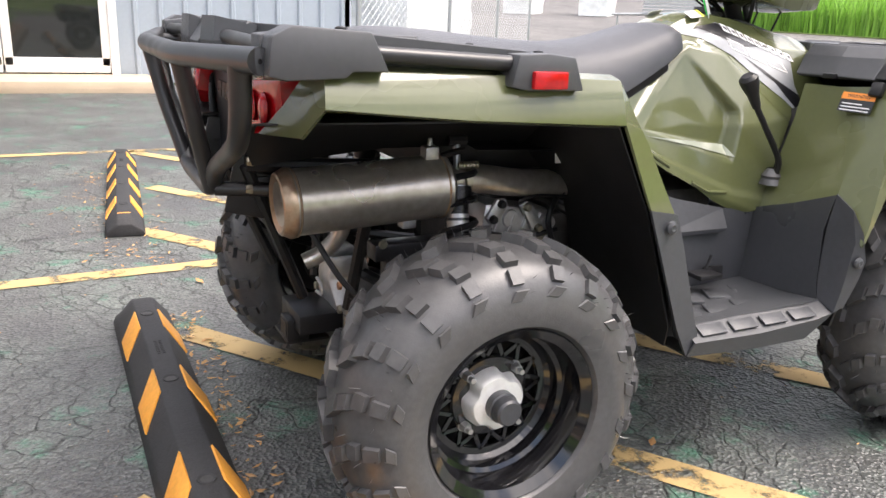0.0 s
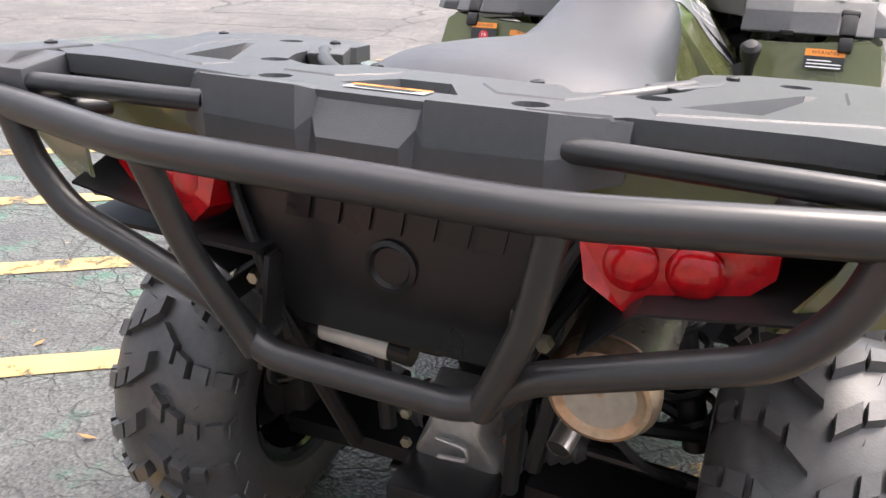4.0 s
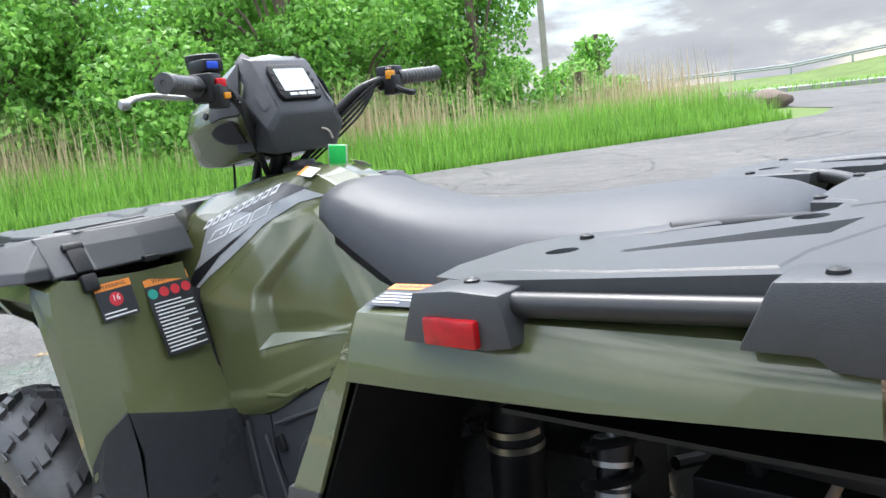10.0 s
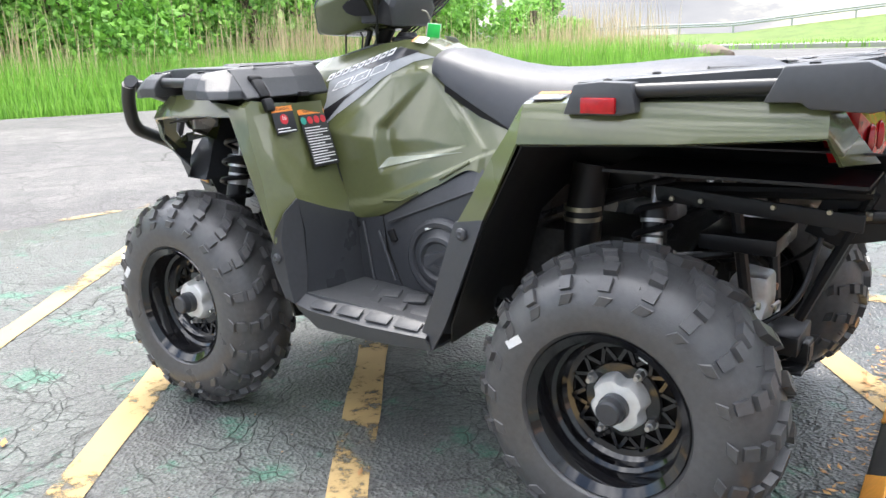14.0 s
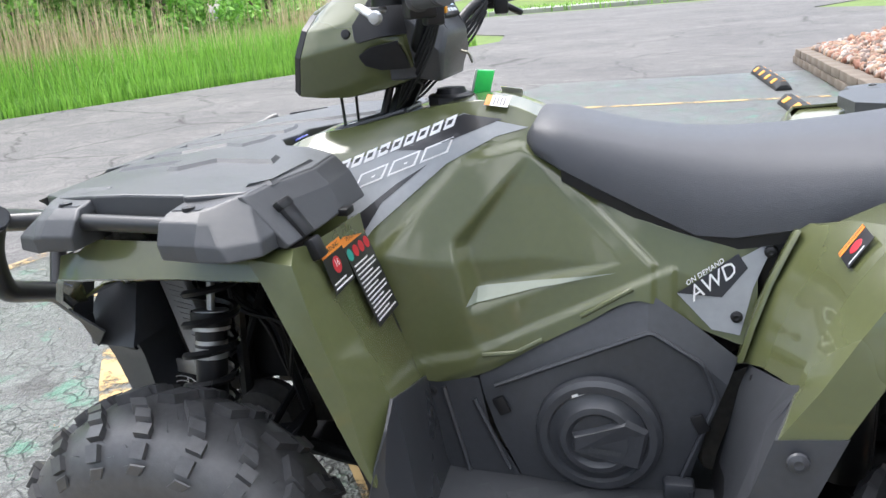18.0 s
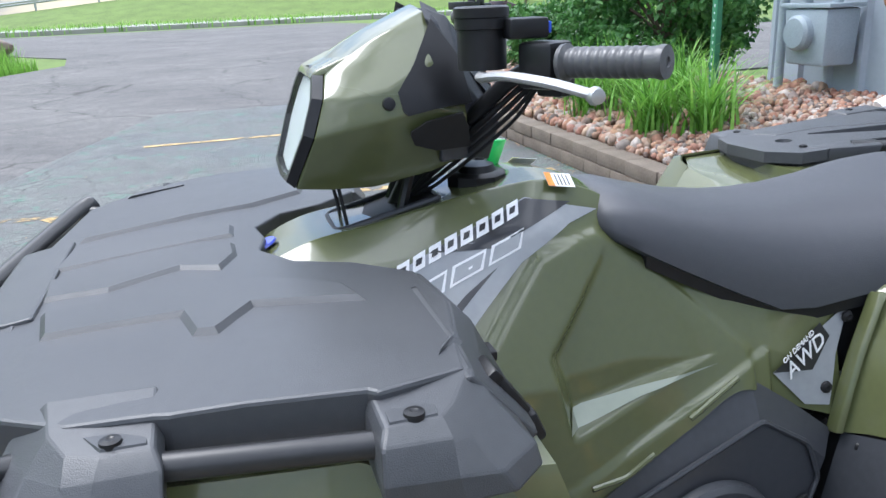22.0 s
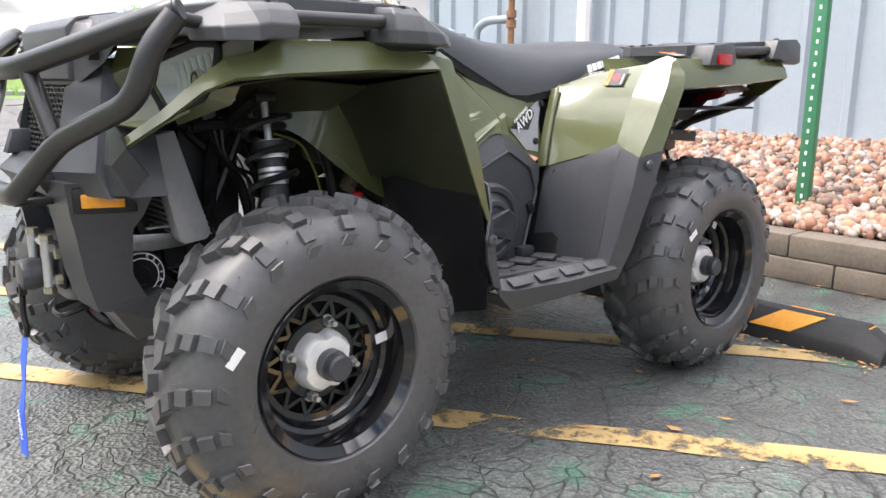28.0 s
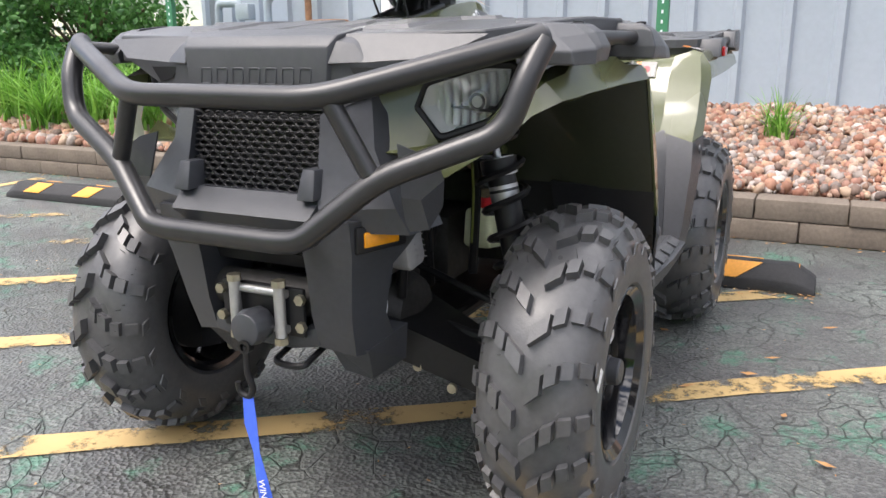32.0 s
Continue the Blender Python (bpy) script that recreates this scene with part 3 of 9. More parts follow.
# footrest
pair("footrest", merge(
    sheet([
        [(0.850, 0.505, 0.392), (0.80, 0.500, 0.388), (0.62, 0.505, 0.385), (0.440, 0.510, 0.382)],
        [(0.850, 0.545, 0.372), (0.80, 0.545, 0.362), (0.62, 0.552, 0.358), (0.440, 0.552, 0.362)],
        [(0.840, 0.540, 0.355), (0.789, 0.530, 0.312), (0.62, 0.540, 0.318), (0.428, 0.545, 0.332)],
        [(0.830, 0.44, 0.350), (0.780, 0.43, 0.312), (0.62, 0.43, 0.316), (0.428, 0.43, 0.330)]], 0.004),
    sheet([[(0.87, 0.245, 0.362), (0.62, 0.235, 0.345), (0.405, 0.235, 0.345)], [(0.86, 0.40, 0.372), (0.62, 0.40, 0.356), (0.42, 0.40, 0.352)], [(0.85, 0.508, 0.392), (0.62, 0.507, 0.385), (0.44, 0.512, 0.382)]], 0.004)), PLASTIC, atv, "grey moulded footrest with raised grip pads", 20)
for sgn in (1, -1):
    for k in range(4):
        x = 0.765 - k * 0.088
        part("grip_pad", moved(prism(rect(0.068, 0.028), "z", 0, 0.004, 0.0015), frame3((x, sgn * 0.530, 0.3745), (1, 0, 0), (0, sgn * 0.45, 0.9))), PLASTIC, atv)
    for k in range(5):
        for j in range(2):
            part("grip_tread", box((0.80 - k * 0.085, sgn * (0.33 + j * 0.09), 0.3585 + 0.004 * j), (0.056, 0.060, 0.007), 0.002, (0, 0, 25 * sgn)), PLASTIC, atv)
# dark fairing in front of the footwell
pair("footwell_front", merge(
    sheet([
        [(0.880, 0.482, 0.624), (0.895, 0.36, 0.578), (0.905, 0.232, 0.537)],
        [(0.872, 0.470, 0.54), (0.885, 0.36, 0.50), (0.893, 0.236, 0.46)],
        [(0.855, 0.490, 0.42), (0.870, 0.36, 0.40), (0.880, 0.240, 0.38)],
        [(0.845, 0.505, 0.390), (0.862, 0.40, 0.372), (0.872, 0.245, 0.362)]], 0.004),
    sheet([
        [(0.880, 0.482, 0.626), (0.876, 0.530, 0.60), (0.888, 0.552, 0.555)],
        [(0.868, 0.480, 0.55), (0.880, 0.545, 0.53), (0.905, 0.558, 0.490)],
        [(0.856, 0.488, 0.44), (0.862, 0.545, 0.42), (0.895, 0.552, 0.440)],
        [(0.848, 0.503, 0.391), (0.848, 0.545, 0.372), (0.872, 0.548, 0.385)]], 0.005)), DARKP, atv, "dark grey leg shield", 30)
# front fender
pair("front_fender", merge(
    sheet([
        [(1.535, 0.30, 0.700), (1.475, 0.375, 0.762), (1.425, 0.405, 0.818), (1.395, 0.425, 0.846), (1.365, 0.440, 0.852), (1.335, 0.445, 0.862), (1.160, 0.470, 0.866), (1.12, 0.485, 0.860), (1.06, 0.500, 0.862)],
        [(1.548, 0.318, 0.702), (1.505, 0.395, 0.752), (1.460, 0.432, 0.802), (1.42, 0.466, 0.840), (1.370, 0.482, 0.852), (1.335, 0.484, 0.873), (1.160, 0.510, 0.877), (1.115, 0.524, 0.861), (1.048, 0.535, 0.860)],
        [(1.545, 0.345, 0.695), (1.500, 0.415, 0.742), (1.452, 0.455, 0.788), (1.41, 0.492, 0.810), (1.365, 0.504, 0.814), (1.330, 0.510, 0.818), (1.160, 0.532, 0.828), (1.110, 0.538, 0.829), (1.024, 0.548, 0.832)],
        [(1.538, 0.338, 0.690), (1.494, 0.406, 0.737), (1.447, 0.446, 0.783), (1.41, 0.483, 0.804), (1.365, 0.496, 0.808), (1.330, 0.502, 0.812), (1.160, 0.523, 0.823), (1.110, 0.530, 0.824), (1.026, 0.540, 0.827)]], 0.005),
    sheet([
        [(1.06, 0.500, 0.862), (0.990, 0.505, 0.866), (0.985, 0.47, 0.860), (0.990, 0.36, 0.850), (0.985, 0.26, 0.85)],
        [(1.048, 0.535, 0.860), (0.982, 0.532, 0.850), (0.962, 0.47, 0.78), (0.975, 0.36, 0.77), (0.975, 0.252, 0.76)],
        [(1.024, 0.548, 0.832), (0.955, 0.546, 0.77), (0.925, 0.472, 0.71), (0.948, 0.36, 0.69), (0.955, 0.244, 0.67)],
        [(0.961, 0.552, 0.680), (0.920, 0.551, 0.67), (0.900, 0.475, 0.665), (0.922, 0.36, 0.63), (0.932, 0.240, 0.60)],
        [(0.918, 0.555, 0.574), (0.900, 0.556, 0.570), (0.884, 0.479, 0.632), (0.902, 0.36, 0.588), (0.914, 0.236, 0.548)],
        [(0.894, 0.556, 0.524), (0.886, 0.556, 0.522), (0.880, 0.481, 0.621), (0.896, 0.36, 0.577), (0.908, 0.234, 0.536)]], 0.005)), OLIVE, atv, "glossy olive front fender", 25)
# inner liners of the wheel arches
pair("arch_liner", sheet([
    [(1.44, 0.42, 0.79), (1.25, 0.49, 0.822), (0.990, 0.52, 0.830), (0.94, 0.535, 0.70), (0.872, 0.53, 0.50), (0.860, 0.50, 0.32)],
    [(1.40, 0.25, 0.80), (1.25, 0.26, 0.815), (1.00, 0.28, 0.812), (0.945, 0.33, 0.66), (0.89, 0.35, 0.47), (0.880, 0.36, 0.29)],
    [(1.38, 0.13, 0.74), (1.25, 0.13, 0.75), (1.00, 0.13, 0.74), (0.94, 0.22, 0.62), (0.905, 0.24, 0.45), (0.895, 0.26, 0.29)]], 0.003), VOIDB, atv, "black inner fender liner", 30)
pair("rear_arch_liner", sheet([
    [(-0.40, 0.42, 0.80), (-0.10, 0.545, 0.815), (0.20, 0.545, 0.800), (0.285, 0.545, 0.64), (0.38, 0.535, 0.40), (0.395, 0.515, 0.35)],
    [(-0.40, 0.28, 0.78), (-0.10, 0.30, 0.80), (0.22, 0.30, 0.79), (0.32, 0.30, 0.64), (0.40, 0.30, 0.40), (0.405, 0.30, 0.35)],
    [(-0.36, 0.22, 0.70), (-0.10, 0.20, 0.72), (0.22, 0.20, 0.72), (0.34, 0.20, 0.60), (0.40, 0.20, 0.40), (0.41, 0.20, 0.35)]], 0.003), VOIDB, atv, "black inner fender liner", 30)

# tank and centre body
TANK = [  # x, half widths and heights from the ridge down
    (0.345, ((0.0, 0.80), (0.10, 0.80), (0.165, 0.780), (0.200, 0.66), (0.218, 0.60))),
    (0.430, ((0.0, 0.80), (0.10, 0.80), (0.162, 0.775), (0.190, 0.71), (0.205, 0.63))),
    (0.530, ((0.0, 0.84), (0.08, 0.85), (0.150, 0.805), (0.178, 0.735), (0.198, 0.68))),
    (0.620, ((0.0, 0.90), (0.08, 0.905), (0.128, 0.850), (0.178, 0.735), (0.205, 0.64))),
    (0.700, ((0.0, 0.975), (0.070, 0.968), (0.112, 0.905), (0.185, 0.745), (0.215, 0.60))),
    (0.790, ((0.0, 1.008), (0.070, 1.002), (0.115, 0.94), (0.205, 0.74), (0.228, 0.55))),
    (0.880, ((0.0, 1.000), (0.070, 0.998), (0.118, 0.945), (0.215, 0.745), (0.230, 0.53))),
    (0.960, ((0.0, 0.985), (0.070, 0.985), (0.120, 0.930), (0.225, 0.76), (0.240, 0.56))),
    (1.050, ((0.0, 0.965), (0.070, 0.967), (0.120, 0.925), (0.230, 0.78), (0.245, 0.62))),
    (1.150, ((0.0, 0.950), (0.070, 0.950), (0.115, 0.920), (0.20, 0.82), (0.22, 0.70))),
    (1.235, ((0.0, 0.915), (0.060, 0.912), (0.095, 0.90), (0.16, 0.82), (0.18, 0.72)))]


def spread(rows, n=4):
    """Rows of (half width, height) as smooth half sections."""
    out = []
    for (a, b), (c, d) in zip(rows, rows[1:]):
        for k in range(n):
            t = k / n
            out.append((a + (c - a) * t, b + (d - b) * t))
    return out + [rows[-1]]


def tank_rows(x):
    """The tank's half section at x, glided through the stations."""
    k = max(0, min(len(TANK) - 2, sum(1 for q in TANK if q[0] <= x) - 1))
    a, b = TANK[k], TANK[k + 1]
    p, q = TANK[max(0, k - 1)], TANK[min(len(TANK) - 1, k + 2)]
    t = min(1.0, max(0.0, (x - a[0]) / (b[0] - a[0])))
    h = b[0] - a[0]
    out = []
    for i in range(len(a[1])):
        r = []
        for j in (0, 1):
            ma = (b[1][i][j] - p[1][i][j]) / (b[0] - p[0]) * h
            mb = (q[1][i][j] - a[1][i][j]) / (q[0] - a[0]) * h
            r.append((2 * t ** 3 - 3 * t * t + 1) * a[1][i][j] + (t ** 3 - 2 * t * t + t) * ma + (3 * t * t - 2 * t ** 3) * b[1][i][j] + (t ** 3 - t * t) * mb)
        out.append(tuple(r))
    return out


def edge_gap(poly, x, z):
    """Distance of (x, z) inside an outline to its edge, 0 outside."""
    inside, best = False, 9.0
    n = len(poly)
    for i in range(n):
        (ax, az), (bx, bz) = poly[i], poly[(i + 1) % n]
        if (az > z) != (bz > z) and x < ax + (z - az) * (bx - ax) / (bz - az):
            inside = not inside
        dx, dz = bx - ax, bz - az
        t = max(0.0, min(1.0, ((x - ax) * dx + (z - az) * dz) / (dx * dx + dz * dz)))
        best = min(best, math.hypot(x - ax - t * dx, z - az - t * dz))
    return best if inside else 0.0


def over_line(p, q, x, z):
    """Signed distance of (x, z) to the left of the line from p to q."""
    dx, dz = q[0] - p[0], q[1] - p[1]
    return (dx * (z - p[1]) - dz * (x - p[0])) / math.hypot(dx, dz)


SIDE_PAD = [(0.992, 0.752), (0.912, 0.838), (0.838, 0.918), (0.729, 0.938), (0.66, 0.89), (0.50, 0.735), (0.50, 0.66), (0.93, 0.50), (0.955, 0.62)]
FOOT_LEDGE = [(0.47, 0.735), (0.524, 0.715), (0.66, 0.655), (0.821, 0.588), (0.925, 0.568), (0.93, 0.48), (0.47, 0.48)]
HOLLOW = [(0.716, 0.912), (0.845, 0.777), (0.818, 0.655), (0.560, 0.737)]


def tank_swell(x, z):
    """Raised side panel, foot ledge and the three-cornered hollow."""
    s = lambda v: v * v * (3 - 2 * v)
    y = 0.007 * s(min(1.0, edge_gap(SIDE_PAD, x, z) / 0.013))
    y += 0.007 * s(min(1.0, edge_gap(FOOT_LEDGE, x, z) / 0.008))
    a, b, c, d = HOLLOW
    lean = [over_line(p, q, x, z) for p, q in ((b, a), (c, b), (d, c), (a, d))]
    if min(lean) > 0:
        y -= min(lean[0] * 1.4, lean[1] * 1.4, lean[2] * 1.0, lean[3] * 0.16)
    return y


def tank_ring(x):
    half = spread(tank_rows(x), 26)
    half = [(y + (tank_swell(x, z) if y > 0.06 else 0.0), z) for y, z in half]
    return [(x, y, z) for y, z in half[::-1]] + [(x, -y, z) for y, z in half[1:]]


part("tank_shroud", loft([tank_ring(0.345 + 0.89 * k / 170) for k in range(171)], False, False), OLIVE, atv, "glossy olive fuel tank shroud", 50)
# seat
SEAT = [  # x, top height, half width at the shoulder, shoulder height, half width at the hem, hem height
    (0.722, 0.958, 0.085, 0.948, 0.100, 0.930), (0.705, 0.978, 0.102, 0.960, 0.126, 0.916), (0.660, 0.975, 0.110, 0.955, 0.140, 0.890), (0.600, 0.957, 0.112, 0.938, 0.148, 0.858), (0.520, 0.938, 0.112, 0.918, 0.158, 0.818),
    (0.440, 0.927, 0.112, 0.907, 0.168, 0.780), (0.380, 0.924, 0.113, 0.903, 0.176, 0.778), (0.300, 0.926, 0.120, 0.902, 0.190, 0.794), (0.200, 0.932, 0.145, 0.904, 0.204, 0.822), (0.120, 0.939, 0.174, 0.906, 0.214, 0.844), (0.060, 0.943, 0.190, 0.908, 0.220, 0.858),
    (0.000, 0.946, 0.196, 0.910, 0.220, 0.868), (-0.060, 0.945, 0.188, 0.908, 0.210, 0.875), (-0.105, 0.939, 0.172, 0.903, 0.192, 0.878), (-0.140, 0.926, 0.150, 0.897, 0.168, 0.881), (-0.160, 0.908, 0.125, 0.892, 0.142, 0.883), (-0.168, 0.895, 0.105, 0.887, 0.11, 0.884)]


def seat_ring(x, top, wa, za, wb, zb):
    pts = []
    for k in range(7):
        t = k / 6
        pts.append((wa * t, top - (top - za) * t ** 3.0))
    for k in range(1, 6):
        t = k / 5
        pts.append((wa + (wb - wa) * math.sin(t * math.pi / 2) , za + (zb - za) * (1 - math.cos(t * math.pi / 2)) ** 0.8))
    pts.append((wb - 0.012, zb - 0.006))
    return [(x, y, z) for y, z in pts[::-1]] + [(x, -y, z) for y, z in pts[1:]]


part("seat", loft([seat_ring(*r) for r in SEAT], False, True), SEATM, atv, "charcoal grey vinyl saddle", 60)
part("seat_base", loft([[(x, w, z - 0.002), (x, -w, z - 0.002), (x, -w, z - 0.022), (x, w, z - 0.022)] for x, _, _, _, wb, z in SEAT[2:-2] for w in (wb - 0.006,)], True, True), BLACK, atv, "black plastic seat pan")


def badge(n, w, h, gap, m, material, parent, slant=0.25, th=0.0006, label=""):
    """A maker's mark as a row of plain slanted blocks."""
    bw = (w - gap * (n - 1)) / n
    for i in range(n):
        cx = -w / 2 + bw / 2 + i * (bw + gap)
        part("mark_block", plate(rect(bw, h, cx, 0, slant * h / 2), th, m), material, parent, label)


badge(7, 0.134, 0.021, 0.004, frame3((0.096, 0.2125, 0.871), (-1, 0.11, 0.26), (0.21, 1, 0.38)), WHITE, atv, 0.2, 0.002)
badge(7, 0.134, 0.021, 0.004, frame3((0.096, -0.2125, 0.871), (1, 0.11, -0.26), (0.21, -1, 0.38)), WHITE, atv, 0.2, 0.002)


# rear rack deck
def rack_plate(polys, th):
    """Deck panels given as (x, y, z) outlines, each drawn down by th."""
    out = []
    for pts in polys:
        bm = bmesh.new()
        top = [bm.verts.new(p) for p in pts]
        bot = [bm.verts.new((p[0], p[1], p[2] - th)) for p in pts]
        bm.faces.new(top)
        bm.faces.new(bot[::-1])
        n = len(pts)
        for i in range(n):
            bm.faces.new((top[i], bot[i], bot[(i + 1) % n], top[(i + 1) % n]))
        bmesh.ops.recalc_face_normals(bm, faces=bm.faces)
        out.append(bm)
    return merge(*out)


def rz(x):
    return 0.945 - 0.07 * (x + 0.33)


def deck(outer, holes, zf, th):
    """A plate with an outline and sloping-sided openings (upper outline, lower outline)."""
    bm = bmesh.new()
    loops = [(outer, outer)] + holes
    top = [[bm.verts.new((x, y, zf(x))) for x, y in u] for u, _ in loops]
    bot = [[bm.verts.new((x, y, zf(x) - th)) for x, y in l] for _, l in loops]
    for k, side in enumerate((top, bot)):
        flat_ = [v for lp in side for v in lp]
        for tri in tessellate_polygon([[Vector((v.co.x, v.co.y, 0)) for v in lp] for lp in side]):
            try:
                bm.faces.new([flat_[i] for i in tri])
            except ValueError:
                pass
    for u, l in zip(top, bot):
        n = len(u)
        for i in range(n):
            bm.faces.new((u[i], u[(i + 1) % n], l[(i + 1) % n], l[i]))
    bmesh.ops.recalc_face_normals(bm, faces=bm.faces)
    return bm


def inset(pts, w):
    """An outline moved inwards by w."""
    n = len(pts)
    area = sum(pts[i][0] * pts[(i + 1) % n][1] - pts[(i + 1) % n][0] * pts[i][1] for i in range(n))
    sg = 1 if area > 0 else -1
    out = []
    for i in range(n):
        p, q, r = Vector(pts[i - 1][:2]), Vector(pts[i][:2]), Vector(pts[(i + 1) % n][:2])
        a, b = (q - p).normalized(), (r - q).normalized()
        na, nb = Vector((-a.y, a.x)) * sg, Vector((-b.y, b.x)) * sg
        m = (na + nb)
        m = m / max(0.35, m.length_squared / 2)
        out.append((q.x + m.x * w, q.y + m.y * w))
    return out


def facet(pts, zf, h, w, s=1, sink=0.003):
    """A low raised field with sloping edges; h is one height or one for each corner."""
    hs = h if isinstance(h, (list, tuple)) else [h] * len(pts)
    lo = [(x, y * s, zf(x) - sink) for x, y in pts]
    hi = [(x, y * s, zf(x) + k) for (x, y), k in zip(inset(pts, w), hs)]
    return loft([lo, hi])


def ring(x, y, r, n=20):
    return [(x + r * math.cos(2 * math.pi * k / n), y + r * math.sin(2 * math.pi * k / n)) for k in range(n)]


half = [(-0.392, 0.0), (-0.392, 0.205), (-0.350, 0.243), (-0.338, 0.40), (-0.345, 0.455), (-0.305, 0.522), (-0.10, 0.522), (0.045, 0.520), (0.108, 0.495), (0.124, 0.435), (0.114, 0.318), (0.066, 0.258), (0.010, 0.250), (-0.050, 0.282), (-0.135, 0.262), (-0.190, 0.235), (-0.222, 0.190), (-0.222, 0.157), (-0.180, 0.134), (-0.175, 0.0)]
outline = half[1:-1] + [half[-1]] + [(x, -y) for x, y in half[1:-1][::-1]] + [half[0]]
cuts = [([(-0.332, 0.070), (-0.262, 0.032), (-0.262, -0.032), (-0.332, -0.070)], [(-0.330, 0.064), (-0.268, 0.028), (-0.268, -0.028), (-0.330, -0.064)])]
for s in (1, -1):
    m = lambda pts: [(x, y * s) for x, y in (pts if s > 0 else pts[::-1])]
    cuts.append((m([(-0.062, 0.402), (-0.060, 0.388), (-0.266, 0.270), (-0.252, 0.352)]), m([(-0.100, 0.396), (-0.100, 0.384), (-0.258, 0.286), (-0.248, 0.342)])))
    for x, y in ((-0.337, 0.148), (-0.208, 0.242), (0.020, 0.376), (-0.150, 0.447)):
        cuts.append((m(ring(x, y, 0.019)), m(ring(x, y, 0.0145))))
part("rear_rack", soften(deck(outline, cuts, rz, 0.024), 0.005, 2, 40), PLASTIC, atv, "grey moulded rear cargo rack with slots and tie-down holes", 12)
part("rack_skirt", loft([[(x, y, rz(x) - 0.020) for x, y in inset(outline, 0.012)], [(x, y, rz(x) - 0.058) for x, y in inset(outline, 0.020)]], True, False), PLASTIC, atv, "", 30)
for s in (1, -1):
    # chamfered rim blocks
    part("rack_block", merge(prism([(-0.235, 0.889), (-0.262, 0.944), (-0.375, 0.950), (-0.405, 0.935), (-0.410, 0.882), (-0.385, 0.876), (-0.30, 0.880), (-0.29, 0.889)], "y", 0.50 * s, 0.562 * s, 0.0035), prism([(-0.335, 0.946), (-0.41, 0.936), (-0.41, 0.885), (-0.335, 0.90)], "y", 0.46 * s, 0.515 * s, 0.0035)), PLASTIC, atv, "chamfered grey rack corner")
    part("rack_block", prism([(0.105, 0.862), (0.085, 0.915), (0.035, 0.920), (-0.020, 0.918), (-0.032, 0.868), (0.0, 0.862)], "y", 0.478 * s, 0.563 * s, 0.0035), PLASTIC, atv, "chamfered grey rack corner")
    part("rail_socket", soften(loft([[(-0.055, 0.292 * s, 0.928), (-0.120, 0.255 * s, 0.932), (-0.095, 0.208 * s, 0.930), (0.035, 0.270 * s, 0.920), (0.055, 0.300 * s, 0.918)], [(-0.060, 0.300 * s, 0.885), (-0.105, 0.252 * s, 0.890), (-0.085, 0.215 * s, 0.888), (0.035, 0.275 * s, 0.880), (0.055, 0.305 * s, 0.880)]]), 0.005), PLASTIC, atv, "grey rail socket")
    part("reflector", box((0.036, 0.5655 * s, 0.879), (0.064, 0.012, 0.028), 0.003), LENSR, atv, "red side reflector")
    part("side_rail", tube([(0.0, 0.535 * s, 0.902), (-0.29, 0.535 * s, 0.915)], 0.0125, seg=14), TUBE, atv, "satin black rack rail")
    part("rear_rail", tube([(-0.392, 0.20 * s, 0.922), (-0.396, 0.49 * s, 0.918)], 0.0125, seg=14), TUBE, atv, "satin black rack rail")
    part("inner_rail", tube([(-0.060, 0.262 * s, 0.922), (-0.120, 0.225 * s, 0.922), (-0.165, 0.180 * s, 0.918), (-0.195, 0.120 * s, 0.912)], 0.0115, 0.03, 12), TUBE, atv, "satin black rack rail")
    for x, y in ((-0.185, 0.105), (0.030, 0.300), (0.036, 0.525), (-0.30, 0.535)):
        z = rz(x) if abs(y) < 0.5 else (0.919 if x > 0 else 0.946)
        if (x, y) == (0.030, 0.300):
            z = 0.921
        part("rack_bolt", lathe([(z - 0.001, 0.009), (z + 0.003, 0.008), (z + 0.0045, 0.004), (z + 0.003, 0.0)], 14, "z", (x, y * s, 0)), BLACK, atv)
    # low raised fields of the deck
    part("deck_field", facet([(-0.222, 0.05), (-0.188, 0.05), (-0.188, 0.125), (-0.232, 0.160), (-0.232, 0.203), (-0.296, 0.172), (-0.300, 0.095), (-0.240, 0.055)], rz, 0.0018, 0.006, s), PLASTIC, atv, "", 20)
    part("deck_field", facet([(-0.262, 0.440), (-0.328, 0.260), (-0.275, 0.245), (-0.262, 0.262), (-0.255, 0.36), (-0.115, 0.425), (0.0, 0.425), (0.03, 0.48), (-0.10, 0.505), (-0.255, 0.505)], rz, 0.0018, 0.008, s), PLASTIC, atv, "", 20)
    part("deck_pocket", facet([(-0.383, 0.150), (-0.360, 0.162), (-0.352, 0.232), (-0.366, 0.238)], rz, [0.0025, 0.0025, 0.0025, 0.0025], 0.004, s), PLASTIC, atv, "", 20)
tail = []
for y, xt, zt, xm, zm, xb, zb in ((0.250, -0.350, 0.942, -0.368, 0.915, -0.372, 0.890), (0.188, -0.408, 0.956, -0.413, 0.915, -0.412, 0.880), (0.071, -0.411, 0.956, -0.416, 0.912, -0.414, 0.878),
                                  (0.058, -0.388, 0.9475, -0.403, 0.925, -0.4145, 0.878), (0.046, -0.387, 0.9475, -0.417, 0.908, -0.4145, 0.878)):
    tail.append([(-0.330, y, 0.930), (-0.352 if y > 0.2 else -0.366, y, 0.9385 if y > 0.2 else 0.9475), (xt, y, zt), (xm, y, zm), (xb, y, zb), (-0.350, y, zb + 0.004)])
tail += [[(x, -y, z) for x, y, z in r] for r in tail[::-1]]
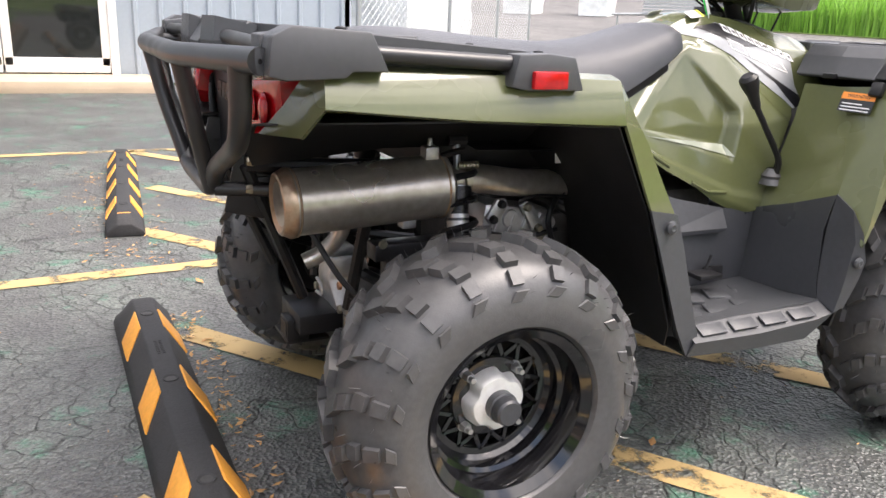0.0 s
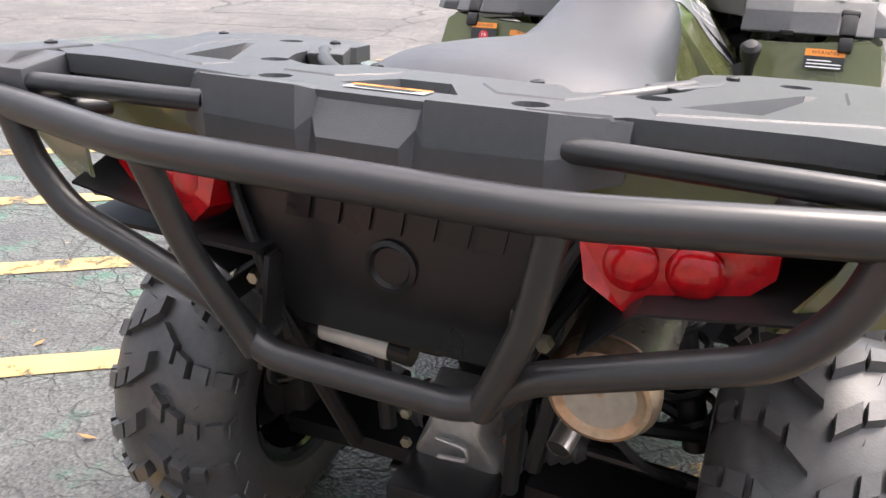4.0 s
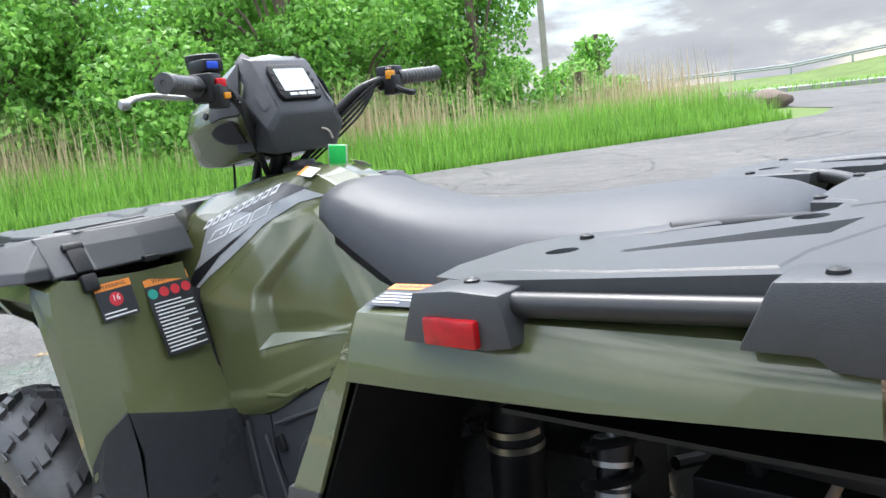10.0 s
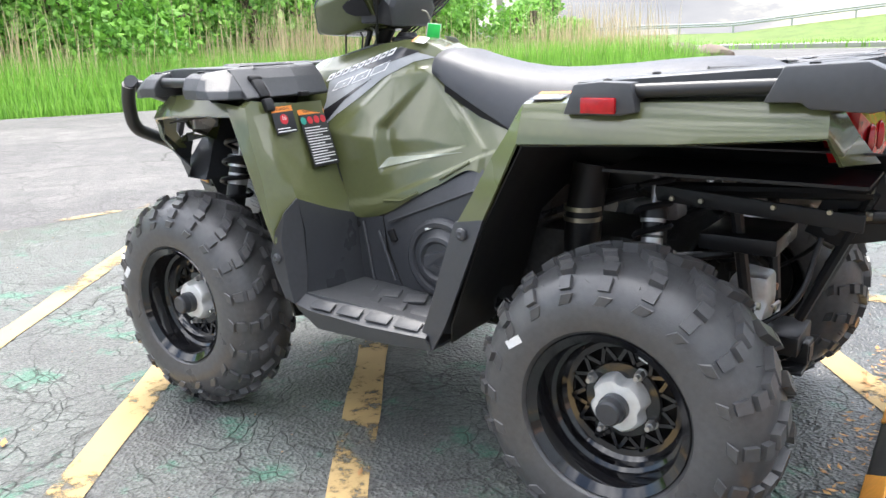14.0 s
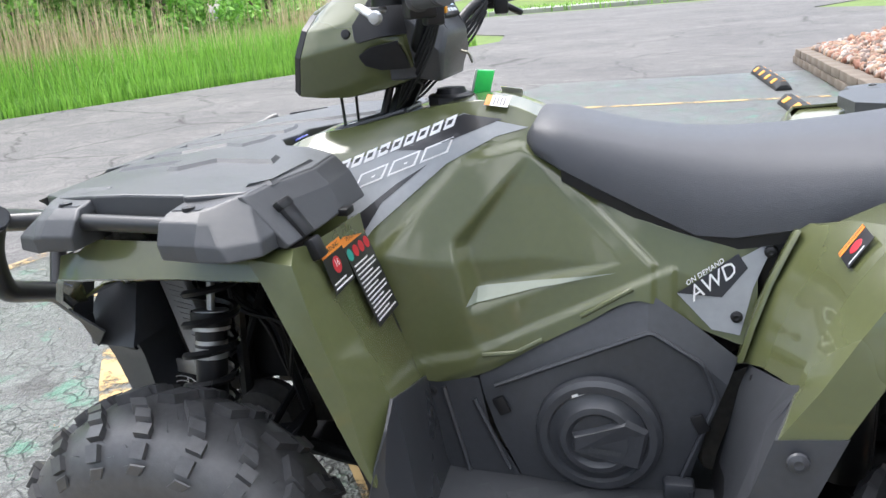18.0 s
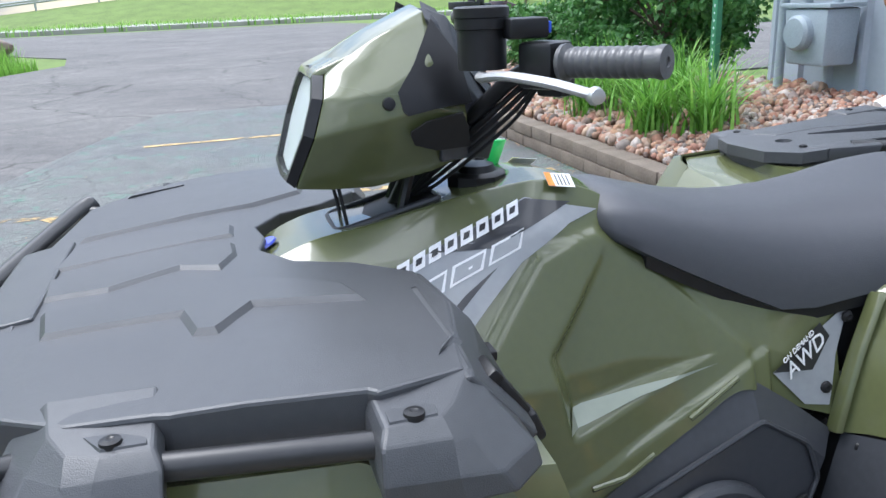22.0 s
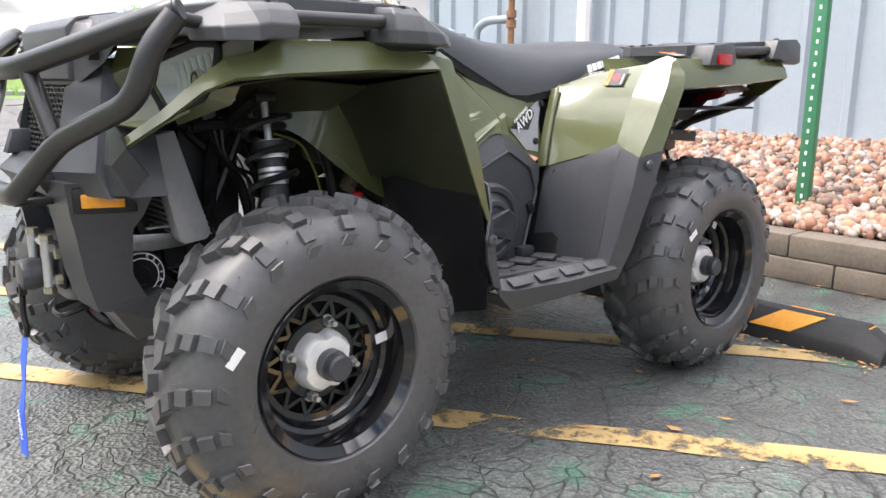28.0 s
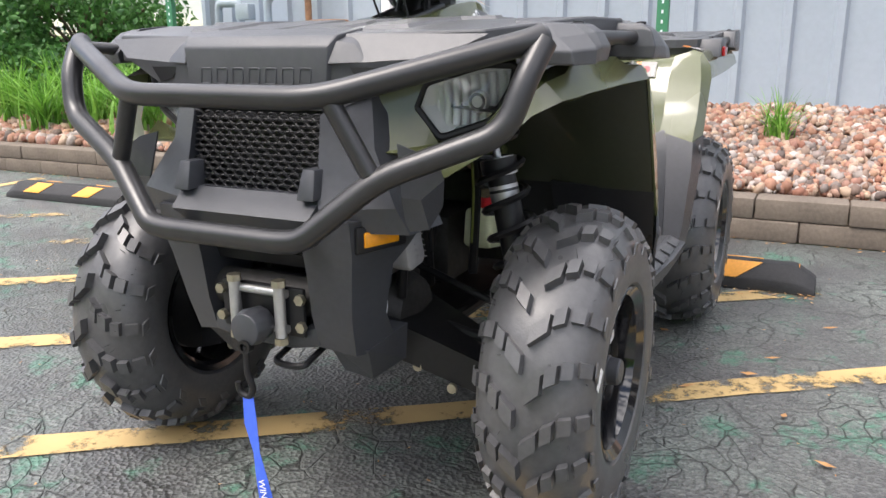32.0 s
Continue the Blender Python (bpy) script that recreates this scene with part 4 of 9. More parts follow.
part("rack_block", soften(loft(tail), 0.0025, 2, 18), PLASTIC, atv, "chamfered grey rear edge of the rack", 9)
LBL = frame3((-0.350, 0, rz(-0.350) + 0.001), (0, -1, 0), (0.07, 0, 1))
part("warning_label", plate(rect(0.092, 0.026), 0.0006, LBL), SILVER, atv, "silver and orange warning label")
part("label_band", plate(rect(0.092, 0.008, 0, 0.009), 0.0004, LBL @ Matrix.Translation((0, 0, 0.0007))), ORANGE, atv)
part("label_title", words("WARNING", 0.0065, LBL @ Matrix.Translation((0, 0.009, 0.0012)), 0.0001), BLKDEC, atv)
part("label_print", merge(*[plate(rect(0.080 - 0.012 * (k % 2), 0.0015, -0.002, 0.002 - 0.0035 * k), 0.0003, LBL @ Matrix.Translation((0, 0, 0.0007))) for k in range(4)]), BLKDEC, atv)
# tail box under the rack
part("tail_tray", loft([[(0.10, 0.40, 0.885), (0.10, -0.40, 0.885), (0.10, -0.34, 0.80), (0.10, 0.34, 0.80)], [(-0.36, 0.44, 0.90), (-0.36, -0.44, 0.90), (-0.33, -0.30, 0.80), (-0.33, 0.30, 0.80)]]), OLIVE, atv, "olive tail moulding")
pair("tail_lamp", moved(loft([
    [(-0.372, 0.215, 0.815), (-0.378, 0.225, 0.772), (-0.366, 0.262, 0.742), (-0.353, 0.355, 0.760), (-0.348, 0.392, 0.795), (-0.350, 0.392, 0.843), (-0.368, 0.24, 0.832)],
    [(-0.330, 0.210, 0.820), (-0.335, 0.218, 0.765), (-0.320, 0.260, 0.735), (-0.305, 0.36, 0.752), (-0.297, 0.398, 0.795), (-0.305, 0.398, 0.848), (-0.325, 0.235, 0.84)]]), Matrix.Translation((0, 0, 0.020))), LENSR, atv, "red faceted tail lamp", 15)
for s in (1, -1):
    for k in range(2):
        part("lamp_bowl", lathe([(-0.3765 + 0.007 * k, 0.0), (-0.3755 + 0.007 * k, 0.012), (-0.373 + 0.007 * k, 0.022), (-0.368 + 0.007 * k, 0.027)], 20, "x", (0, s * (0.265 + 0.058 * k), 0.812)), LENSR, atv)
# number-plate panel between the lamps
part("rear_panel", prism([(0.215, 0.842), (-0.215, 0.842), (-0.155, 0.665), (-0.125, 0.645), (0.125, 0.645), (0.155, 0.665)], "x", -0.345, -0.325, 0.006), BLACK, atv, "black rear panel with an embossed mark")
badge(7, 0.27, 0.034, 0.008, frame3((-0.3462, 0, 0.805), (0, -1, 0), (-1, 0, 0)), BLACK, atv, 0.2, 0.003)
part("panel_boss", lathe([(-0.345, 0.0), (-0.345, 0.030), (-0.350, 0.032), (-0.352, 0.026), (-0.347, 0.022), (-0.347, 0.0)], 24, "x", (0, 0, 0.748)), BLACK, atv)
for s in (1, -1):
    part("panel_strut", tube([(-0.34, 0.225 * s, 0.84), (-0.352, 0.20 * s, 0.79), (-0.355, 0.165 * s, 0.70), (-0.345, 0.15 * s, 0.62)], 0.008, 0.03, 10), BLACK, atv)
    for z, y in ((0.82, 0.235), (0.70, 0.185), (0.645, 0.17)):
        part("panel_bolt", lathe([(-0.362, 0.0), (-0.362, 0.008), (-0.354, 0.010), (-0.35, 0.010)], 6, "x", (0, y * s, z)), ZINC, atv)
    part("tail_bracket", prism([(-0.40, 0.60), (-0.37, 0.74), (-0.30, 0.74), (-0.24, 0.60), (-0.30, 0.575)], "y", 0.150 * s, 0.158 * s, 0.002), BLACK, atv)

# rear bumper tubes
part("rear_bumper", tube([(-0.413, 0.530, 0.900), (-0.425, 0.48, 0.899), (-0.482, 0.222, 0.893), (-0.482, -0.222, 0.893), (-0.425, -0.48, 0.899), (-0.413, -0.530, 0.900)], 0.0195, 0.05, 16), TUBE, atv, "satin black tubular rear bumper")
part("bumper_hoop", tube([(-0.428, 0.468, 0.895), (-0.425, 0.450, 0.83), (-0.420, 0.405, 0.770), (-0.416, 0.320, 0.740), (-0.416, 0.180, 0.690), (-0.418, 0.130, 0.640), (-0.418, -0.130, 0.640), (-0.416, -0.180, 0.690), (-0.416, -0.320, 0.740), (-0.420, -0.405, 0.770), (-0.425, -0.450, 0.83), (-0.428, -0.468, 0.895)], 0.0175, 0.035, 14), TUBE, atv)
for s in (1, -1):
    part("bumper_upright", tube([(-0.478, 0.222 * s, 0.893), (-0.452, 0.195 * s, 0.77), (-0.419, 0.140 * s, 0.642)], 0.0155, 0.03, 14), TUBE, atv)
    part("bumper_stay", tube([(-0.415, 0.15 * s, 0.645), (-0.30, 0.17 * s, 0.64)], 0.014), TUBE, atv)
    part("bumper_stay", tube([(-0.425, 0.42 * s, 0.895), (-0.33, 0.38 * s, 0.888)], 0.012), TUBE, atv)
    part("bumper_end", lathe([(0.530 * s, 0.0185), (0.5315 * s, 0.0185), (0.532 * s, 0.004), (0.529 * s, 0.0035), (0.529 * s, 0.0)], 16, "y", (-0.413, 0, 0.900)), DARKP, atv)

# front rack and hood
def hz(x):
    return 0.946 - 0.028 * max(0.0, (x - 1.25) / 0.27) ** 1.5


hood_half = [
    [(1.046, 0.440), (1.056, 0.498), (1.140, 0.516), (1.148, 0.508), (1.312, 0.488), (1.326, 0.482), (1.40, 0.462), (1.49, 0.39), (1.525, 0.15), (1.525, 0.0), (1.20, 0.0), (1.21, 0.06), (1.17, 0.125), (1.10, 0.16), (1.035, 0.225), (1.024, 0.335)],
]
bm = rack_plate([[(x, y, 0.0) for x, y in hood_half[0]], [(x, -y, 0.0) for x, y in hood_half[0][::-1]]], 0.050)
bmesh.ops.remove_doubles(bm, verts=bm.verts, dist=1e-4)
bm.faces.ensure_lookup_table()
bmesh.ops.delete(bm, geom=[f for f in bm.faces if all(abs(v.co.y) < 1e-5 for v in f.verts)], context="FACES")
for cx in (1.25, 1.30, 1.35, 1.40, 1.44, 1.48):
    bmesh.ops.bisect_plane(bm, geom=bm.verts[:] + bm.edges[:] + bm.faces[:], plane_co=(cx, 0, 0), plane_no=(1, 0, 0), dist=1e-5)
for v in bm.verts:
    v.co.z += hz(v.co.x)
bmesh.ops.recalc_face_normals(bm, faces=bm.faces)
part("front_rack", soften(bm, 0.004, 2, 40), PLASTIC, atv, "grey moulded front cargo box lid", 9)
for s in (1, -1):
    for pts, h in (([(1.478, 0.150), (1.313, 0.160), (1.207, 0.182), (1.12, 0.245), (1.105, 0.305), (1.229, 0.278), (1.268, 0.338), (1.298, 0.332), (1.313, 0.270), (1.462, 0.242)], 0.006),
                   ([(1.495, 0.015), (1.485, 0.105), (1.40, 0.128), (1.316, 0.100), (1.262, 0.132), (1.238, 0.075), (1.24, 0.015)], 0.005),
                   ([(1.075, 0.470), (1.040, 0.440), (1.040, 0.280), (1.058, 0.280), (1.056, 0.430)], 0.004)):
        part("lid_field", facet(pts, hz, h, 0.010, s), PLASTIC, atv, "", 20)
    # side lugs and rail of the front rack
    lug = [[(1.008, 0.490, 0.868), (1.006, 0.560, 0.872), (1.040, 0.590, 0.872), (1.085, 0.590, 0.872), (1.150, 0.578, 0.872), (1.152, 0.490, 0.876)],
           [(1.010, 0.480, 0.892), (1.010, 0.555, 0.892), (1.052, 0.588, 0.892), (1.090, 0.588, 0.895), (1.152, 0.582, 0.895), (1.154, 0.480, 0.895)],
           [(1.034, 0.450, 0.925), (1.036, 0.520, 0.922), (1.075, 0.565, 0.920), (1.090, 0.572, 0.922), (1.150, 0.572, 0.924), (1.152, 0.450, 0.928)],
           [(1.048, 0.435, 0.9455), (1.052, 0.495, 0.9455), (1.080, 0.540, 0.936), (1.094, 0.555, 0.934), (1.143, 0.556, 0.934), (1.148, 0.440, 0.9440)]]
    part("rack_lug", soften(loft([[(x, y * s, z) for x, y, z in r] for r in lug]), 0.003, 2, 20), PLASTIC, atv, "chamfered grey rack corner", 9)
    lug = [[(1.325, 0.450, 0.872), (1.322, 0.540, 0.872), (1.375, 0.540, 0.874), (1.390, 0.538, 0.866), (1.440, 0.518, 0.866), (1.462, 0.430, 0.868)],
           [(1.322, 0.450, 0.895), (1.320, 0.544, 0.895), (1.375, 0.544, 0.895), (1.392, 0.540, 0.892), (1.442, 0.514, 0.888), (1.468, 0.430, 0.888)],
           [(1.318, 0.440, 0.925), (1.318, 0.530, 0.918), (1.370, 0.530, 0.918), (1.395, 0.523, 0.914), (1.430, 0.486, 0.908), (1.455, 0.420, 0.908)],
           [(1.324, 0.430, 0.9450), (1.324, 0.514, 0.930), (1.365, 0.512, 0.930), (1.392, 0.500, 0.929), (1.410, 0.466, 0.932), (1.420, 0.410, 0.9370)]]
    part("rack_lug", soften(loft([[(x, y * s, z) for x, y, z in r] for r in lug]), 0.003, 2, 20), PLASTIC, atv, "chamfered grey rack corner", 9)
    for pz, pts in ((0.9362, ((1.092, 0.524), (1.096, 0.553), (1.140, 0.554), (1.140, 0.524))), (0.9322, ((1.328, 0.480), (1.328, 0.510), (1.366, 0.508), (1.384, 0.480)))):
        part("lug_pocket", loft([[(x, y * s, pz - 0.004) for x, y in pts], [(x, y * s, pz) for x, y in inset(pts, 0.002)]]), PLASTIC, atv, "", 20)
    part("front_rail", tube([(1.13, 0.541 * s, 0.910), (1.345, 0.507 * s, 0.909)], 0.0125, seg=14), TUBE, atv, "satin black rack rail")
    for x, y, z in ((1.116, 0.546, 0.9370), (1.358, 0.498, 0.9330)):
        part("rack_bolt", lathe([(z - 0.004, 0.010), (z + 0.002, 0.009), (z + 0.003, 0.004), (z + 0.001, 0.0)], 14, "z", (x, y * s, 0)), BLACK, atv)
    # rear apron of the lid and its latch
    part("lid_apron", soften(loft([[(1.06, y * s, 0.9435), (xt, y * s, 0.9435), (xt - 0.024, y * s, 0.918), (0.984 + 0.2 * max(0.0, y - 0.48), y * s, 0.872), (0.998, y * s, 0.866), (1.06, y * s, 0.890)] for y, xt in ((0.228, 1.030), (0.335, 1.022), (0.435, 1.044), (0.498, 1.050), (0.512, 1.054))]), 0.003, 2, 20), PLASTIC, atv, "grey lid apron", 9)
    part("latch", merge(box((1.004, 0.458 * s, 0.893), (0.016, 0.034, 0.056), 0.004, (0, 36, 0)), box((0.978, 0.458 * s, 0.852), (0.018, 0.030, 0.034), 0.005, (0, 22, 0)), box((1.022, 0.458 * s, 0.916), (0.020, 0.04, 0.016), 0.004, (0, 40, 0))), BLACK, atv, "black rubber lid latch")
    part("lid_notch", box((0.981, 0.33 * s, 0.873), (0.02, 0.03, 0.012), 0.002), BLACK, atv)

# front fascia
# darkened copy of the olive: paints the arch shade into the inner fender
OLIVE_SHADE = mat("olive_with_painted_shade", (0.022, 0.024, 0.014), 0.34, coat=0.3, var=0.12, scale=5.0, rvar=0.06)
GUARD = mat("light_grey_guard", (0.27, 0.27, 0.27), 0.5, var=0.1, bump=0.2, bscale=500.0)
for s in (1, -1):
    part("shelf_horn", soften(loft([[(1.628, 0.115 * s, 0.655), (1.628, 0.150 * s, 0.655), (1.560, 0.155 * s, 0.655), (1.560, 0.115 * s, 0.655)], [(1.612, 0.120 * s, 0.705), (1.612, 0.145 * s, 0.705), (1.560, 0.150 * s, 0.705), (1.560, 0.118 * s, 0.705)]]), 0.004), DARKP, atv)
part("fascia", loft([
    [(1.500, -0.40, 0.915), (1.530, -0.15, 0.918), (1.530, 0.15, 0.918), (1.500, 0.40, 0.915)],
    [(1.535, -0.33, 0.880), (1.562, -0.16, 0.870), (1.562, 0.16, 0.870), (1.535, 0.33, 0.880)],
    [(1.535, -0.24, 0.835), (1.560, -0.155, 0.795), (1.560, 0.155, 0.795), (1.535, 0.24, 0.835)]], False, False), PLASTIC, atv, "grey nose of the hood with an embossed mark", 20)
part("nose_plateau", soften(loft([[(1.480, -0.165, 0.929), (1.480, 0.165, 0.929), (1.480, 0.150, 0.86), (1.480, -0.150, 0.86)], [(1.553, -0.160, 0.9165), (1.553, 0.160, 0.9165), (1.556, 0.148, 0.80), (1.556, -0.148, 0.80)], [(1.571, -0.152, 0.898), (1.571, 0.152, 0.898), (1.570, 0.142, 0.806), (1.570, -0.142, 0.806)]]), 0.004, 2, 20), PLASTIC, atv, "raised grey nose with an embossed mark", 20)
for k in range(7):
    y = -0.105 + 0.035 * k
    part("mark_block", tube([(1.5708, y + a, 0.850 + b) for a, b in ((-0.012, -0.013), (-0.009, 0.013), (0.013, 0.013), (0.010, -0.013), (-0.012, -0.013))], 0.0016, 0.003, 6), PLASTIC, atv)
for s in (1, -1):
    # solid black wedge: darkness of the nose slot put into colour
    part("slot_shade", prism([(0.245 * s, 0.865), (0.185 * s, 0.865), (0.195 * s, 0.845), (0.225 * s, 0.838)], "x", 1.535, 1.5575, 0), VOIDB, atv)
    part("nose_facet", soften(loft([[(1.500, 0.205 * s, 0.917), (1.542, 0.185 * s, 0.902), (1.552, 0.215 * s, 0.872), (1.500, 0.245 * s, 0.895)], [(1.500, 0.165 * s, 0.924), (1.556, 0.158 * s, 0.906), (1.572, 0.150 * s, 0.870), (1.500, 0.150 * s, 0.860)]]), 0.002), PLASTIC, atv, "", 20)
    part("grille_cheek", loft([
        [(1.575, 0.135 * s, 0.790), (1.528, 0.205 * s, 0.83), (1.46, 0.21 * s, 0.81), (1.46, 0.15 * s, 0.79)],
        [(1.595, 0.140 * s, 0.70), (1.545, 0.218 * s, 0.735), (1.46, 0.26 * s, 0.70), (1.46, 0.15 * s, 0.70)],
        [(1.615, 0.150 * s, 0.640), (1.575, 0.272 * s, 0.645), (1.46, 0.285 * s, 0.63), (1.46, 0.16 * s, 0.63)],
        [(1.600, 0.155 * s, 0.600), (1.560, 0.290 * s, 0.60), (1.46, 0.30 * s, 0.60), (1.46, 0.16 * s, 0.60)]]), DARKP, atv, "dark grey grille cheek", 25)
    part("bumper_cover", loft([
        [(1.622, 0.115 * s, 0.625), (1.610, 0.205 * s, 0.622), (1.470, 0.285 * s, 0.625), (1.46, 0.115 * s, 0.63)],
        [(1.615, 0.115 * s, 0.565), (1.604, 0.205 * s, 0.562), (1.485, 0.245 * s, 0.562), (1.47, 0.115 * s, 0.565)],
        [(1.608, 0.115 * s, 0.53), (1.596, 0.198 * s, 0.53), (1.500, 0.222 * s, 0.53), (1.47, 0.115 * s, 0.53)],
        [(1.598, 0.115 * s, 0.45), (1.580, 0.185 * s, 0.44), (1.500, 0.205 * s, 0.44), (1.47, 0.115 * s, 0.45)],
        [(1.580, 0.115 * s, 0.385), (1.560, 0.178 * s, 0.37), (1.46, 0.205 * s, 0.36), (1.46, 0.115 * s, 0.38)]]), DARKP, atv, "dark grey lower bumper cover", 25)
    part("skid_fin", loft([[(1.555, 0.115 * s, 0.385), (1.540, 0.19 * s, 0.375), (1.44, 0.215 * s, 0.40), (1.44, 0.13 * s, 0.40)], [(1.510, 0.120 * s, 0.315), (1.485, 0.165 * s, 0.295), (1.43, 0.205 * s, 0.325), (1.43, 0.13 * s, 0.33)]]), DARKP, atv, "", 25)
    part("marker_lamp", box((1.552, 0.2285 * s, 0.590), (0.074, 0.014, 0.026), 0.003, (0, 0, -19 * s)), AMBER, atv, "amber marker lamp")
    part("marker_recess", box((1.548, 0.2265 * s, 0.590), (0.108, 0.012, 0.046), 0.004, (0, 0, -19 * s)), BLACK, atv)
    # headlamp: bowl, lens and green surround
    lens = [(0.254, 0.797), (0.268, 0.838), (0.36, 0.868), (0.408, 0.866), (0.402, 0.83), (0.372, 0.775), (0.29, 0.745)]
    cx, cz = 0.325, 0.805
    lx = lambda y: 1.468 - 0.42 * (y - 0.24)
    part("headlamp", loft([[(lx(y) - 0.01, y * s, z) for y, z in lens], [(lx(cy) - 0.035, cy * s, cz2) for y, z in lens for cy, cz2 in (((y - cx) * 0.75 + cx, (z - cz) * 0.75 + cz),)], [(lx(cy) - 0.075, cy * s, cz2) for y, z in lens for cy, cz2 in (((y - cx) * 0.30 + cx, (z - cz) * 0.30 + cz),)], [(lx(cx) - 0.060, cx * s + 0.004 * (y - cx) * s, cz + 0.004 * (z - cz)) for y, z in lens]], True, False), CHROME, atv, "clear faceted headlamp", 15)
    lamp_glass = part("headlamp_lens", loft([[(lx(y), y * s, z) for y, z in lens], [(lx(cy) + 0.010, cy * s, cz2) for y, z in lens for cy, cz2 in (((y - cx) * 0.8 + cx, (z - cz) * 0.8 + cz),)]]), GLASS, atv, "", 40)
    lamp_glass.visible_shadow = False
    part("headlamp_bezel", merge(*[tube([(lx(y) + 0.003, y * s, z) for y, z in lens + lens[:1]], 0.007, 0.012, 8)]), BLACK, atv)
    part("lamp_surround", sheet([[(lx(y) - 0.004, y * s, z) for y, z in lens + lens[:1]], [(lx(y2) - 0.03, y2 * s, z2) for y, z in lens + lens[:1] for y2, z2 in (((y - cx) * 1.45 + cx, (z - cz) * 1.35 + cz),)]], 0.003), OLIVE, atv, "", 25)
    part("lamp_panel", sheet([[(1.455, 0.285 * s, 0.862), (1.468, 0.256 * s, 0.797), (1.458, 0.292 * s, 0.738), (1.440, 0.365 * s, 0.755)], [(1.500, 0.205 * s, 0.862), (1.522, 0.205 * s, 0.797), (1.528, 0.220 * s, 0.728), (1.500, 0.345 * s, 0.722)]], 0.004), OLIVE, atv, "olive headlamp surround", 25)
    for k in range(9):
        y = 0.272 + 0.0145 * k
        z0, z1 = 0.765 + 0.10 * max(0.0, y - 0.33), 0.838 + 0.20 * min(0.10, y - 0.27)
        part("reflector_flute", tube([(lx(y) - 0.034, y * s, z0), (lx(y) - 0.040, y * s, (z0 + z1) / 2), (lx(y) - 0.030, y * s, z1)], 0.0066, 0.02, 8), CHROME, atv)
    part("lamp_bulb", lathe([(1.418, 0.0), (1.418, 0.017), (1.410, 0.020), (1.395, 0.012), (1.395, 0.0)], 20, "x", (0, 0.345 * s, 0.806)), ALU, atv, "round bulb shield")
    part("bulb_ring", lathe([(1.4185, 0.010), (1.4205, 0.011), (1.4205, 0.014), (1.4185, 0.015)], 20, "x", (0, 0.345 * s, 0.806)), BLACK, atv)
    part("fender_nose", sheet([[(1.545, 0.26 * s, 0.745), (1.552, 0.30 * s, 0.735), (1.552, 0.34 * s, 0.712)], [(1.560, 0.275 * s, 0.66), (1.560, 0.31 * s, 0.66), (1.545, 0.345 * s, 0.692)], [(1.562, 0.285 * s, 0.605), (1.53, 0.31 * s, 0.605), (1.50, 0.32 * s, 0.64)]], 0.004), DARKP, atv, "", 25)
    part("radiator_tank", prism([(1.452, 0.700), (1.400, 0.712), (1.335, 0.502), (1.345, 0.490), (1.392, 0.484), (1.402, 0.495)], "y", 0.160 * s, 0.200 * s, 0.005), GUARD, atv, "grey moulded radiator end tank")
part("radiator_core", prism([(1.446, 0.698), (1.408, 0.700), (1.350, 0.500), (1.392, 0.494)], "y", -0.160, 0.160, 0.002), DARKP, atv, "slanted finned radiator core")
for k in range(15):
    q = (k + 0.5) / 15
    part("radiator_fin", box((1.396 + 0.050 * q, 0, 0.500 + 0.194 * q), (0.012, 0.39, 0.0045), 0, (0, 14, 0)), GUARD, atv)
# expanded-metal grille
mesh_bits = []
for r in range(13):
    for c in range(12):
        y0 = -0.130 + 0.0232 * c + (0.0116 if r % 2 else 0)
        z0 = 0.664 + 0.0100 * r
        if abs(y0) < 0.137:
            x0 = 1.583 - (z0 - 0.65) * 0.12
            for sy in (-1, 1):
                mesh_bits.append(tube([(x0, y0 + sy * 0.0116, z0), (x0 + 0.002, y0 + sy * 0.005, z0 + 0.0048), (x0, y0, z0 + 0.0052)], 0.0017, 0.003, 5))
                mesh_bits.append(tube([(x0, y0 + sy * 0.0116, z0), (x0 + 0.002, y0 + sy * 0.005, z0 - 0.0048), (x0, y0, z0 - 0.0052)], 0.0017, 0.003, 5))
part("grille_mesh", merge(*mesh_bits), VOIDB, atv, "black expanded-metal grille")
part("grille_well", box((1.50, 0, 0.72), (0.10, 0.30, 0.17), 0.004), VOIDB, atv)
part("radiator", merge(box((1.552, 0, 0.72), (0.012, 0.27, 0.13), 0.002), *[box((1.559, 0, 0.665 + 0.011 * k), (0.006, 0.262, 0.002), 0) for k in range(11)]), VOIDB, atv, "dark radiator core")
part("grille_shelf", loft([[(1.60, -0.15, 0.660), (1.60, 0.15, 0.660), (1.52, 0.15, 0.660), (1.52, -0.15, 0.660)], [(1.640, -0.145, 0.625), (1.640, 0.145, 0.625), (1.52, 0.15, 0.61), (1.52, -0.15, 0.61)], [(1.615, -0.12, 0.592), (1.615, 0.12, 0.592), (1.50, 0.15, 0.592), (1.50, -0.15, 0.592)]]), DARKP, atv, "dark grey shelf under the grille", 25)
part("lower_grille", merge(*[tube([(1.583, -0.11 + 0.024 * c, 0.555 + 0.012 * r), (1.584, -0.098 + 0.024 * c, 0.5605 + 0.012 * r), (1.583, -0.086 + 0.024 * c, 0.555 + 0.012 * r), (1.582, -0.098 + 0.024 * c, 0.5495 + 0.012 * r), (1.583, -0.11 + 0.024 * c, 0.555 + 0.012 * r)], 0.002, 0.003, 5) for r in range(3) for c in range(9)]), BLACK, atv)
